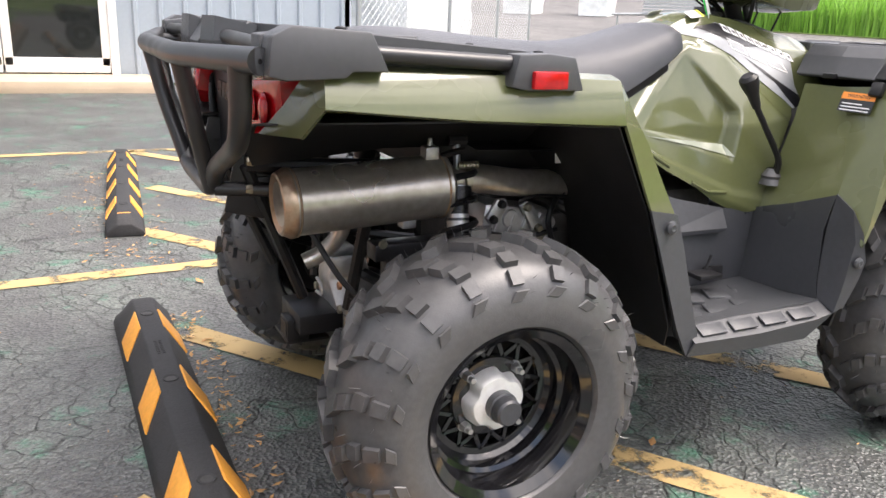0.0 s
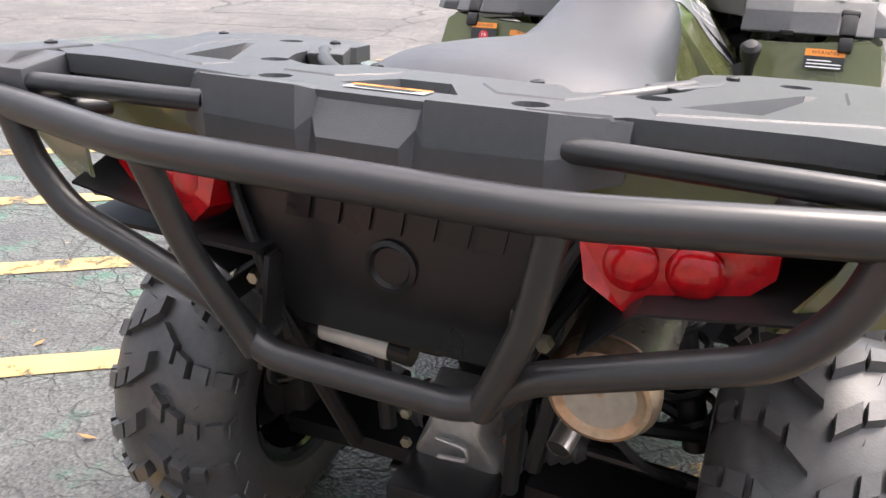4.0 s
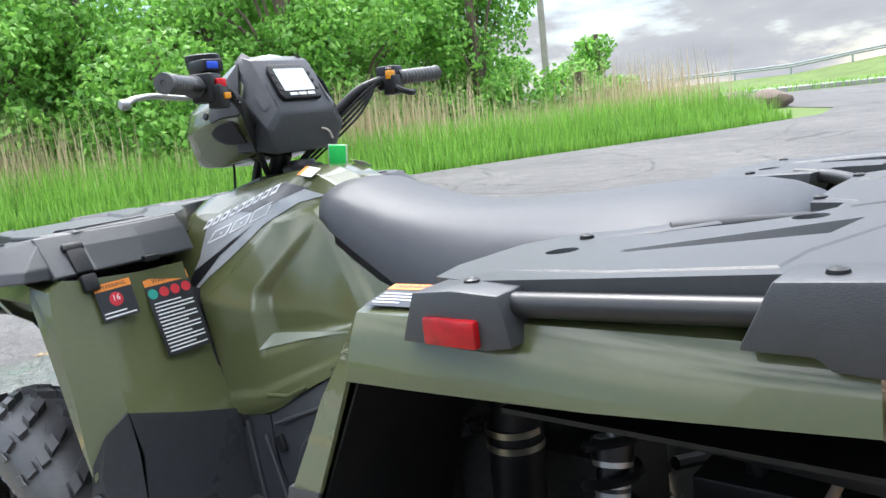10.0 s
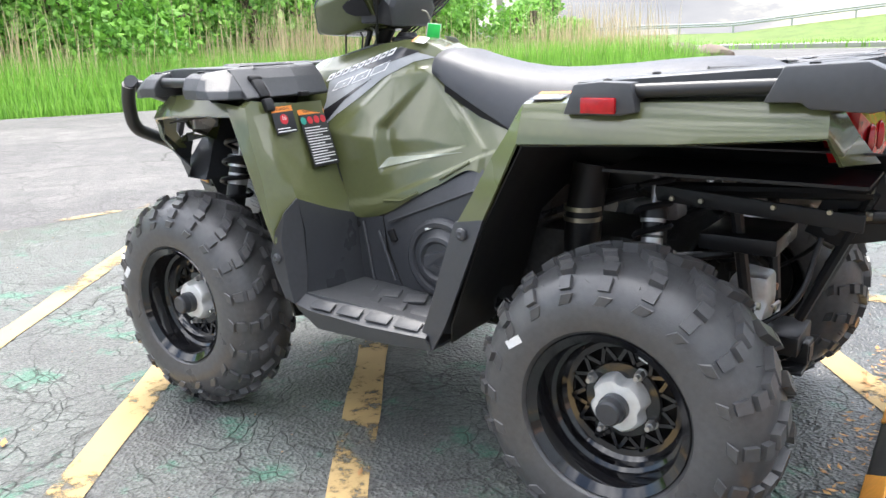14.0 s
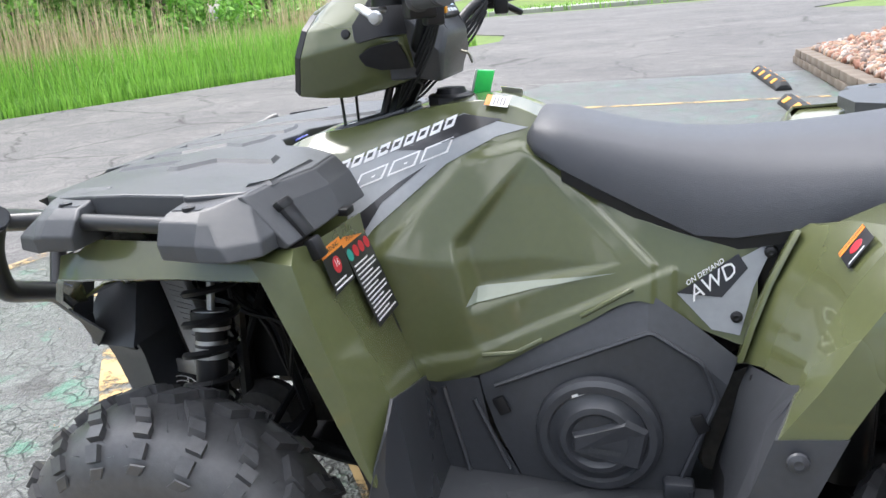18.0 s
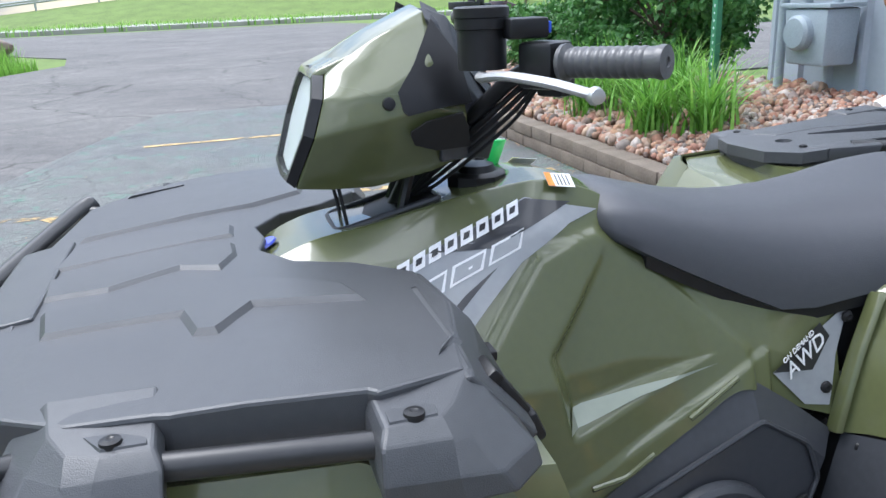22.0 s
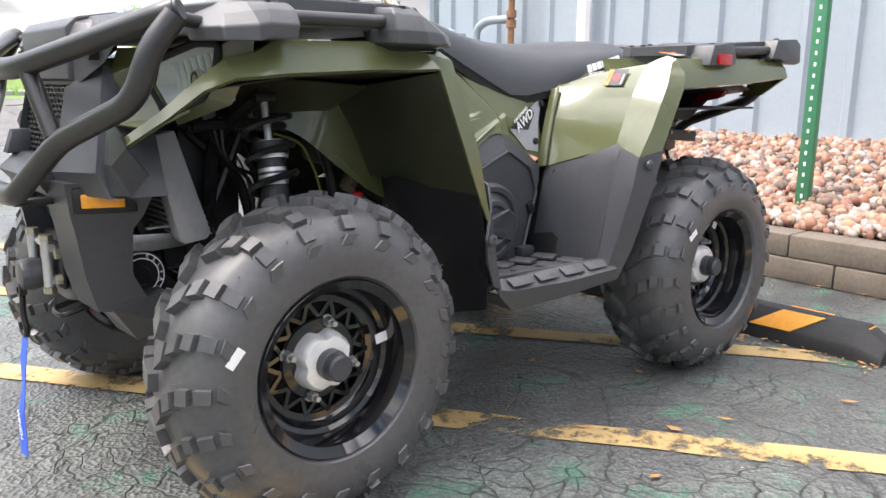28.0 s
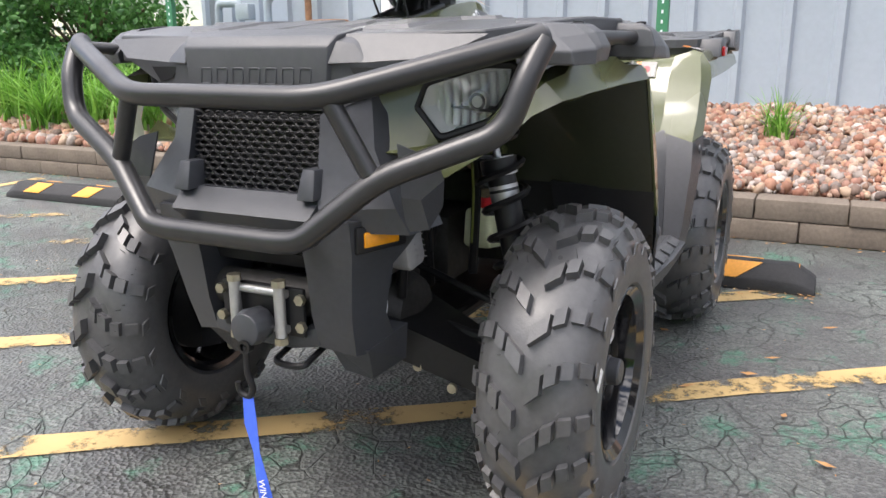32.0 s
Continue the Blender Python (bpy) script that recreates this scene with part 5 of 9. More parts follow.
part("chin", loft([[(1.57, -0.12, 0.545), (1.57, 0.12, 0.545), (1.47, 0.12, 0.545), (1.47, -0.12, 0.545)], [(1.56, -0.12, 0.52), (1.56, 0.12, 0.52), (1.47, 0.12, 0.52), (1.47, -0.12, 0.52)]]), VOIDB, atv)
part("chin_bar", prism([(-0.12, 0.420), (0.12, 0.420), (0.12, 0.385), (0.06, 0.372), (-0.06, 0.372), (-0.12, 0.385)], "x", 1.50, 1.585, 0.008), DARKP, atv)
# winch, fairlead and hook
part("winch_drum", tube([(1.545, -0.12, 0.462), (1.545, 0.12, 0.462)], 0.036, seg=18), REDGREY, atv, "dark winch drum")
fair = part("fairlead", box((1.593, 0.008, 0.448), (0.010, 0.18, 0.09), 0.004), BLACK, atv, "black fairlead plate with zinc rollers")
for y in (-0.040, 0.058):
    part("roller", tube([(1.612, y, 0.405), (1.612, y, 0.497)], 0.0105, seg=14), ALU, fair)
    for z in (0.392, 0.497):
        part("roller_nut", tube([(1.612, y, z), (1.612, y, z + 0.012)], 0.013, seg=6), ZINC, fair)
for z in (0.483, 0.418):
    part("roller", tube([(1.604, -0.05, z), (1.604, 0.068, z)], 0.008, seg=12), ALU, fair)
for y, z in ((0.095, 0.475), (0.095, 0.425), (-0.08, 0.475), (-0.08, 0.425)):
    part("fairlead_bolt", lathe([(1.598, 0.0), (1.598, 0.010), (1.608, 0.010), (1.608, 0.0)], 6, "x", (0, y, z)), ZINC, atv)
part("hook_stop", soften(lathe([(1.606, 0.0), (1.606, 0.030), (1.635, 0.034), (1.655, 0.030), (1.658, 0.0)], 12, "x", (0, 0.012, 0.425)), 0.002), DARKP, atv, "black rubber hook stopper")
part("winch_hook", merge(tube([(1.652, 0.012, 0.395), (1.655, 0.012, 0.345), (1.652, 0.022, 0.315), (1.652, 0.012, 0.298), (1.654, -0.008, 0.305), (1.655, -0.010, 0.325)], 0.006, 0.012, 10), lathe([(1.646, 0.008), (1.646, 0.013), (1.660, 0.013), (1.660, 0.008)], 14, "x", (0, 0.012, 0.395))), BLACK, atv, "black steel winch hook")
strap = [(1.655, 0.010, 0.300), (1.665, 0.02, 0.255), (1.672, 0.035, 0.205), (1.685, 0.055, 0.16), (1.688, 0.065, 0.115), (1.69, 0.07, 0.075)]
wd = [0.010, 0.012, 0.006, 0.011, 0.014, 0.014]
part("hook_strap", sheet([[(x + 0.2 * w, y - w, z) for (x, y, z), w in zip(strap, wd)], [(x - 0.2 * w, y + w, z) for (x, y, z), w in zip(strap, wd)]], 0.0015), BLUE, atv, "blue webbing pull strap", 60)
part("strap_lettering", words("WINCH", 0.018, frame3((1.6905, 0.060, 0.137), (0.02, 0.06, -0.5), (1, 0.1, 0)), 0.0003), WHITE, atv)
part("tow_loop", tube([(1.52, 0.03, 0.372), (1.60, 0.03, 0.352), (1.605, 0.05, 0.350), (1.605, 0.075, 0.350), (1.60, 0.095, 0.352), (1.52, 0.095, 0.372)], 0.006, 0.02, 8), BLACK, atv)

# front bumper tubes
part("front_bumper", tube([(1.503, 0.488, 0.910), (1.520, 0.472, 0.902), (1.665, 0.190, 0.822), (1.668, -0.190, 0.822), (1.520, -0.472, 0.902), (1.503, -0.488, 0.910)], 0.0195, 0.05, 16), TUBE, atv, "satin black tubular front bumper")
part("bumper_hoop", tube([(1.508, 0.492, 0.902), (1.545, 0.478, 0.85), (1.565, 0.455, 0.772), (1.630, 0.275, 0.702), (1.678, 0.160, 0.603), (1.680, 0.12, 0.598), (1.680, -0.12, 0.598), (1.678, -0.160, 0.603), (1.630, -0.275, 0.702), (1.565, -0.455, 0.772), (1.545, -0.478, 0.85), (1.508, -0.492, 0.902)], 0.0195, 0.04, 16), TUBE, atv)
for s in (1, -1):
    part("bumper_brace", tube([(1.652, 0.205 * s, 0.822), (1.634, 0.262 * s, 0.708)], 0.0155, seg=14), TUBE, atv)
    part("bumper_mount", box((1.61, 0.13 * s, 0.585), (0.14, 0.03, 0.012), 0.003), BLACK, atv)
    part("bumper_stay", tube([(1.50, 0.47 * s, 0.90), (1.44, 0.44 * s, 0.895)], 0.012), TUBE, atv)
    part("bumper_end", tube([(1.503, 0.488 * s, 0.910), (1.499, 0.492 * s, 0.912)], 0.0175, seg=16), DARKP, atv)

# steering head: pod with lamp and display, bars, grips, controls
HB = -0.022


def sy(pts, dy=HB):
    return [(x, y + dy, z) for x, y, z in pts]


pod_half = [  # stations from the lamp back: (x, half width, z) from the ridge down
    ((1.098, 0.0, 1.182), (1.104, 0.085, 1.173), (1.112, 0.122, 1.146), (1.129, 0.131, 1.098), (1.156, 0.094, 1.027), (1.158, 0.0, 1.020)),
    ((1.070, 0.0, 1.205), (1.074, 0.086, 1.194), (1.080, 0.130, 1.146), (1.085, 0.139, 1.107), (1.110, 0.102, 1.023), (1.112, 0.0, 1.016)),
    ((1.030, 0.0, 1.228), (1.034, 0.084, 1.217), (1.030, 0.134, 1.154), (1.030, 0.144, 1.117), (1.050, 0.106, 1.022), (1.050, 0.0, 1.016)),
    ((0.962, 0.0, 1.257), (0.964, 0.079, 1.248), (0.972, 0.128, 1.185), (0.975, 0.147, 1.128), (0.970, 0.108, 1.036), (0.970, 0.0, 1.028)),
    ((0.935, 0.0, 1.236), (0.935, 0.074, 1.228), (0.930, 0.118, 1.170), (0.925, 0.138, 1.112), (0.915, 0.100, 1.052), (0.915, 0.0, 1.044))]


def pod_ring(rows):
    h = []
    for a, b in zip(rows, rows[1:]):
        h += [tuple(p + (q - p) * k / 3 for p, q in zip(a, b)) for k in range(3)]
    h.append(rows[-1])
    return sy([(x, y, z) for x, y, z in h] + [(x, -y, z) for x, y, z in h[-2:0:-1]])


def pod_face(k, dx=0.0):
    """The outline of the pod's front face, drawn in by the factor k towards its middle."""
    o = [Vector((x, y, z)) for x, y, z in pod_half[0]]
    o = o + [Vector((v.x, -v.y, v.z)) for v in o[-2:0:-1]]
    c = Vector((1.128, 0, 1.098))
    return sy([tuple(c + (v - c) * k + Vector((dx, 0, dx * 0.4))) for v in o])


part("headlamp_pod", soften(loft([pod_ring(r) for r in pod_half], True, True), 0.0035, 2, 22), OLIVE, atv, "olive handlebar headlamp pod", 22)
part("pod_lamp", loft([pod_face(0.80, 0.006), pod_face(0.62, 0.004), pod_face(0.25, 0.003)], True, True), CHROME, atv, "clear handlebar headlamp", 20)
for k in range(7):
    part("reflector_flute", tube(sy([(1.125 + 0.014, -0.054 + 0.018 * k, 1.062), (1.108 + 0.014, -0.054 + 0.018 * k, 1.112)]), 0.006, 0.02, 8), CHROME, atv)
part("pod_lamp_lens", loft([pod_face(0.86, 0.010), pod_face(0.74, 0.016), pod_face(0.3, 0.021)], True, True), GLASS, atv, "", 40)
part("pod_bezel", loft([pod_face(0.985, 0.001), pod_face(0.93, 0.013), pod_face(0.84, 0.013), pod_face(0.82, 0.002)], True, False), BLACK, atv, "", 30)
part("pod_brow", soften(loft([sy([(1.088, -0.088, 1.178), (1.088, 0.088, 1.178), (1.062, 0.088, 1.200), (1.062, -0.088, 1.200)]), sy([(1.122, -0.074, 1.168), (1.122, 0.074, 1.168), (1.116, 0.074, 1.178), (1.116, -0.074, 1.178)])]), 0.003), OLIVE, atv, "", 30)
part("dash_shell", soften(loft([
    sy([(0.965, 0.080, 1.252), (0.965, -0.080, 1.252), (0.965, -0.128, 1.165), (0.960, -0.125, 1.05), (0.960, 0.125, 1.05), (0.965, 0.128, 1.165)]),
    sy([(0.932, 0.078, 1.240), (0.932, -0.078, 1.240), (0.918, -0.118, 1.150), (0.915, -0.108, 1.050), (0.915, 0.108, 1.050), (0.918, 0.118, 1.150)]),
    sy([(0.866, 0.080, 1.132), (0.866, -0.080, 1.132), (0.872, -0.110, 1.095), (0.880, -0.085, 1.040), (0.880, 0.085, 1.040), (0.872, 0.110, 1.095)]),
    sy([(0.862, 0.072, 1.120), (0.862, -0.072, 1.120), (0.866, -0.095, 1.088), (0.876, -0.070, 1.048), (0.876, 0.070, 1.048), (0.866, 0.095, 1.088)])]), 0.003, 2, 22), DARKP, atv, "black dash housing", 22)
DM = frame3((0.898, HB, 1.186), (0, -1, 0), (-0.84, 0, 0.54))
part("display_frame", moved(prism([(-0.046, 0.046), (0.046, 0.046), (0.056, 0.030), (0.058, -0.030), (0.052, -0.044), (-0.052, -0.044), (-0.058, -0.030), (-0.056, 0.030)], "z", -0.004, 0.009, 0.003), DM), BLACK, atv, "black instrument surround")
part("display_screen", plate(rect(0.084, 0.058, 0, 0.004), 0.001, DM @ Matrix.Translation((0, 0, 0.0088))), SCREEN, atv, "pale grey instrument display, switched off")
for k in range(3):
    part("display_button", plate(rect(0.020, 0.007, -0.024 + 0.024 * k, -0.0345), 0.003, DM @ Matrix.Translation((0, 0, 0.008))), SILVER, atv)
for s in (1, -1):
    part("dash_rib", soften(loft([sy([(0.968, 0.070 * s, 1.262), (0.968, 0.094 * s, 1.240), (0.950, 0.094 * s, 1.226), (0.945, 0.070 * s, 1.250)]), sy([(0.890, 0.074 * s, 1.176), (0.886, 0.104 * s, 1.138), (0.880, 0.100 * s, 1.130), (0.876, 0.074 * s, 1.152)])]), 0.003), DARKP, atv, "", 25)
    for dz in (0.020, 0.0, -0.020):
        part("display_screw", moved(lathe([(0.0, 0.0045), (0.002, 0.004), (0.0022, 0.0)], 10, "z"), DM @ Matrix.Translation((0.050 * s, dz, 0.009))), VOIDB, atv)
    part("pod_bolt", moved(lathe([(0.0, 0.009), (0.004, 0.008), (0.005, 0.004), (0.004, 0.0)], 12, "z"), frame3((1.031, HB + 0.1385 * s, 1.136), (1, 0, 0), (0, s, 0.25))), BLACK, atv)
    part("pod_side", sheet([sy([(1.018, 0.1375 * s, 1.150), (0.994, 0.1290 * s, 1.182), (0.958, 0.092 * s, 1.238)]), sy([(1.014, 0.1455 * s, 1.126), (0.970, 0.1470 * s, 1.150), (0.930, 0.120 * s, 1.190)]), sy([(1.008, 0.1480 * s, 1.120), (0.965, 0.1510 * s, 1.128), (0.918, 0.138 * s, 1.130)])], 0.004), BLACK, atv, "black pod side panel", 25)
    # black plate that paints the darkness of the side notch in the pod
    part("notch_shade", sheet([sy([(1.006, 0.1460 * s, 1.100), (0.985, 0.1490 * s, 1.112), (0.935, 0.1450 * s, 1.120)]), sy([(1.006, 0.1440 * s, 1.094), (0.975, 0.1430 * s, 1.090), (0.925, 0.136 * s, 1.095)]), sy([(1.000, 0.1375 * s, 1.082), (0.970, 0.1360 * s, 1.072), (0.920, 0.126 * s, 1.072)])], 0.004), VOIDB, atv, "", 25)
    bar = sy([(0.945, 0.03 * s, 1.065), (0.925, 0.085 * s, 1.085), (0.872, 0.175 * s, 1.165), (0.862 if s > 0 else 0.835, 0.235 * s, 1.182), (0.785 if s > 0 else 0.808, 0.382 * s, 1.187)])
    part("handlebar", tube(bar, 0.011, 0.04, 12), BLACK, atv, "black steel handlebar")
    grip = [(0.0, 0.0), (0.0, 0.021), (0.006, 0.022), (0.010, 0.0165)]
    for k in range(9):
        grip += [(0.014 + k * 0.0105, 0.0165), (0.016 + k * 0.0105, 0.0178), (0.021 + k * 0.0105, 0.0178), (0.023 + k * 0.0105, 0.0165)]
    grip += [(0.118, 0.0175), (0.122, 0.019), (0.128, 0.018), (0.129, 0.006), (0.127, 0.005), (0.127, 0.0)]
    g0, g1 = (Vector((0.852, HB + 0.278, 1.186)), Vector((0.780, HB + 0.386, 1.189))) if s > 0 else (Vector((0.829, HB - 0.258, 1.181)), Vector((0.808, HB - 0.39, 1.187)))
    gd = (g1 - g0).normalized()
    gm = frame3(g0, gd, gd.cross(Vector((0, 0, 1)) if s > 0 else Vector((0, 0, -1))))
    part("grip", moved(lathe(grip, 18, "x"), gm), RUBBER, atv, "ribbed black rubber grip")
    part("switch_block", merge(box((0.860 if s > 0 else 0.838, HB + 0.245 * s, 1.182), (0.046, 0.05, 0.055), 0.006, (0, 0, 30 if s > 0 else 8)), box((0.842 if s > 0 else 0.822, HB + 0.235 * s, 1.165), (0.03, 0.04, 0.045), 0.005, (0, 0, 30 if s > 0 else 8))), BLACK, atv, "black handlebar switch block")
    for k in range(4):
        part("cable", tube(sy([(0.845, (0.205 - 0.006 * k) * s, 1.175 - 0.008 * k), (0.865, 0.165 * s, 1.145 - 0.012 * k), (0.91, 0.115 * s, 1.09 - 0.012 * k), (0.96, 0.06 * s, 1.03 - 0.01 * k), (0.985, 0.03 * s, 0.985)]), 0.0045 - 0.0006 * k, 0.05, 8), VOIDB, atv)
part("kill_switch", box((0.834, HB + 0.232, 1.190), (0.014, 0.02, 0.016), 0.003), REDCAP, atv, "red stop switch")
part("light_switch", box((0.826, HB + 0.228, 1.165), (0.012, 0.014, 0.012), 0.002), AMBER, atv, "yellow light switch")
part("mode_switch", box((0.815, HB - 0.222, 1.188), (0.012, 0.022, 0.02), 0.002), AMBER, atv, "yellow drive-mode switch")
part("mode_lettering", words("2WD 4WD", 0.006, frame3((0.8144, HB - 0.222, 1.203), (0, -1, 0), (-1, 0, 0.1)), 0.0002), WHITE, atv)
part("throttle_lever", merge(tube(sy([(0.815, -0.228, 1.162), (0.795, -0.235, 1.150), (0.785, -0.255, 1.142), (0.79, -0.27, 1.145)]), 0.007, 0.015, 8)), BLACK, atv, "black thumb throttle")
part("brake_reservoir", merge(lathe([(1.178, 0.0), (1.178, 0.030), (1.225, 0.030), (1.226, 0.033), (1.238, 0.033), (1.241, 0.029), (1.241, 0.0)], 24, "z", (0.924, HB + 0.200, 0))), BLACK, atv, "black brake fluid reservoir")
part("reservoir_cap", lathe([(1.239, 0.0), (1.239, 0.034), (1.250, 0.034), (1.252, 0.030), (1.252, 0.0)], 24, "z", (0.924, HB + 0.200, 0)), BLACK, atv)
part("brake_lever", merge(tube([(0.930, HB + 0.215, 1.172), (0.946, HB + 0.254, 1.172), (0.938, HB + 0.310, 1.180), (0.905, HB + 0.372, 1.174), (0.878, HB + 0.408, 1.164)], 0.0075, 0.03, 10, flat=0.75), lathe([(0.0, 0.0), (0.002, 0.008), (0.010, 0.010), (0.018, 0.008), (0.02, 0.0)], 12, "y", (0.876, HB + 0.398, 1.163))), ALU, atv, "bare aluminium brake lever")
part("winch_switch", merge(box((0.880, HB + 0.225, 1.225), (0.05, 0.045, 0.024), 0.004)), BLACK, atv, "black rocker housing")
part("winch_rocker", box((0.853, HB + 0.230, 1.225), (0.006, 0.024, 0.014), 0.002), mat("blue_rocker", (0.02, 0.07, 0.50), 0.3), atv, "blue rocker switch")
part("steering_stem", merge(tube([(0.955, HB * 0.6, 1.04), (1.035, 0, 0.90)], 0.022, seg=14), tube([(0.985, 0.03, 1.04), (1.02, 0.045, 0.93)], 0.008, seg=8), tube([(0.985, -0.03, 1.04), (1.02, -0.04, 0.93)], 0.008, seg=8)), BLACK, atv)
part("stem_well", loft([[(1.10 if k else 0.955, y, 0.992 - 0.04 * k) for k, y in ((0, 0.055), (0, -0.055), (1, -0.050), (1, 0.050))], [(1.095 if k else 0.965, y, 0.990 - 0.04 * k) for k, y in ((0, 0.045), (0, -0.045), (1, -0.042), (1, 0.042))]]), VOIDB, atv)
part("well_rim", tube([(0.955, 0.055, 0.990), (0.955, -0.055, 0.990), (1.105, -0.052, 0.955), (1.105, 0.052, 0.955), (0.955, 0.055, 0.990)], 0.005, 0.02, 8), DARKP, atv)
for s in (1, -1):
    part("pod_stay", tube([(1.095, 0.04 * s + HB, 1.035), (1.085, 0.035 * s, 0.955)], 0.003, seg=6), BLACK, atv)
part("filler_cap", merge(lathe([(0.990, 0.046), (1.008, 0.046), (1.012, 0.040), (1.014, 0.0)], 10, "z", (0.878, 0, 0)), lathe([(1.012, 0.030), (1.022, 0.026), (1.024, 0.0)], 20, "z", (0.878, 0, 0))), BLACK, atv, "black ribbed fuel cap")
part("key_tag", moved(box((0, 0, 0), (0.003, 0.036, 0.056), 0.001), pose(0.828, -0.058, 1.018, 8, -18, -53)), GREENTAG, atv, "bright green key tag")
part("key_tag_paper", moved(box((0, 0, 0), (0.001, 0.042, 0.064), 0), pose(0.831, -0.062, 1.016, 8, -18, -53)), WHITE, atv)
part("key", tube([(0.870, -0.062, 1.085), (0.855, -0.068, 1.080), (0.850, -0.072, 1.060)], 0.003, 0.01, 6), ZINC, atv)
part("nose_badge", moved(lathe([(0.0, 0.022), (0.003, 0.020), (0.004, 0.0)], 20, "z"), frame3((1.205, 0.0, 0.934), (0, 1, 0), (0.42, 0, 1))), mat("blue_badge", (0.05, 0.07, 0.35), 0.25, coat=0.5), atv, "round blue badge")


# ---------------------------------------------------------------- ground
def tex(nd, kind, scale, **kw):
    n = nd.new(kind)
    n.inputs["Scale"].default_value = scale
    for k, v in kw.items():
        n.inputs[k].default_value = v
    return n


def ramp(nd, ln, src, a, b, ca=(0, 0, 0, 1), cb=(1, 1, 1, 1)):
    r = nd.new("ShaderNodeValToRGB")
    r.color_ramp.elements[0].position, r.color_ramp.elements[1].position = a, b
    r.color_ramp.elements[0].color, r.color_ramp.elements[1].color = ca, cb
    ln.new(src, r.inputs["Fac"])
    return r.outputs["Color"]


def blend(nd, ln, fac, a, b, how="MIX"):
    m = nd.new("ShaderNodeMix")
    m.data_type, m.blend_type = "RGBA", how
    for sock, v in (("Factor", fac), ("A", a), ("B", b)):
        if isinstance(v, (tuple, float)):
            m.inputs[sock].default_value = v
        else:
            ln.new(v, m.inputs[sock])
    return m.outputs["Result"]


def asphalt(name, base, pale, crack_scale, green=0.0, crack=0.6, wet=0.0):
    """Old tarmac: stones, patches, alligator cracks, and traces of green sealer."""
    base, pale = [c * 1.4 for c in base], [c * 1.4 for c in pale]
    m = bpy.data.materials.new(name)
    m.use_nodes = True
    nd, ln = m.node_tree.nodes, m.node_tree.links
    b = nd["Principled BSDF"]
    geo = nd.new("ShaderNodeNewGeometry")
    pos = geo.outputs["Position"]
    big, mid, grit = tex(nd, "ShaderNodeTexNoise", 0.35, Detail=5.0), tex(nd, "ShaderNodeTexNoise", 2.3, Detail=6.0, Roughness=0.65), tex(nd, "ShaderNodeTexNoise", 140.0, Detail=2.0)
    warp = tex(nd, "ShaderNodeTexNoise", 2.2, Detail=4.0)
    stones = tex(nd, "ShaderNodeTexVoronoi", 95.0)
    for n in (big, mid, grit, stones, warp):
        ln.new(pos, n.inputs["Vector"])
    wv = nd.new("ShaderNodeVectorMath")
    wv.operation = "MULTIPLY_ADD"
    wv.inputs[1].default_value = (0.5, 0.5, 0.0)
    ln.new(warp.outputs["Color"], wv.inputs[0])
    ln.new(pos, wv.inputs[2])
    cr = nd.new("ShaderNodeTexVoronoi")
    cr.feature = "DISTANCE_TO_EDGE"
    cr.inputs["Scale"].default_value = crack_scale
    ln.new(wv.outputs[0], cr.inputs["Vector"])
    cr2 = nd.new("ShaderNodeTexVoronoi")
    cr2.feature = "DISTANCE_TO_EDGE"
    cr2.inputs["Scale"].default_value = crack_scale * 0.14
    ln.new(wv.outputs[0], cr2.inputs["Vector"])
    col = blend(nd, ln, ramp(nd, ln, mid.outputs["Fac"], 0.35, 0.68), (*base, 1), (*pale, 1))
    col = blend(nd, ln, ramp(nd, ln, big.outputs["Fac"], 0.35, 0.65), col, blend(nd, ln, 1.0, col, (0.72, 0.72, 0.74, 1), "MULTIPLY"))
    col = blend(nd, ln, 0.45, col, blend(nd, ln, 1.0, col, ramp(nd, ln, grit.outputs["Fac"], 0.3, 0.7, (0.45, 0.45, 0.45, 1), (1.7, 1.7, 1.7, 1)), "MULTIPLY"))
    chip = nd.new("ShaderNodeSeparateColor")
    ln.new(stones.outputs["Color"], chip.inputs[0])
    col = blend(nd, ln, 0.45, col, blend(nd, ln, 1.0, col, ramp(nd, ln, chip.outputs[0], 0.1, 0.95, (0.55, 0.55, 0.55, 1), (1.75, 1.72, 1.68, 1)), "MULTIPLY"))
    if green:
        g = tex(nd, "ShaderNodeTexNoise", 4.5, Detail=7.0, Roughness=0.7)
        ln.new(pos, g.inputs["Vector"])
        gf = ramp(nd, ln, g.outputs["Fac"], 0.55, 0.63, (0, 0, 0, 1), (green, green, green, 1))
        col = blend(nd, ln, gf, col, (0.045, 0.190, 0.120, 1))
        gw = ramp(nd, ln, mid.outputs["Fac"], 0.40, 0.60, (0, 0, 0, 1), (0.55, 0.55, 0.55, 1))
        col = blend(nd, ln, gw, col, blend(nd, ln, 1.0, col, (0.82, 1.03, 0.95, 1), "MULTIPLY"))
    where = ramp(nd, ln, mid.outputs["Fac"], 0.42, 0.56, (0, 0, 0, 1), (crack, crack, crack, 1))
    c1 = ramp(nd, ln, cr.outputs["Distance"], 0.0, 0.045, (1, 1, 1, 1), (0, 0, 0, 1))
    cf = blend(nd, ln, 1.0, c1, where, "MULTIPLY")
    col = blend(nd, ln, cf, col, (0.012, 0.012, 0.012, 1))
    c2 = ramp(nd, ln, cr2.outputs["Distance"], 0.0, 0.010, (0.8, 0.8, 0.8, 1), (0, 0, 0, 1))
    col = blend(nd, ln, c2, col, (0.014, 0.013, 0.012, 1))
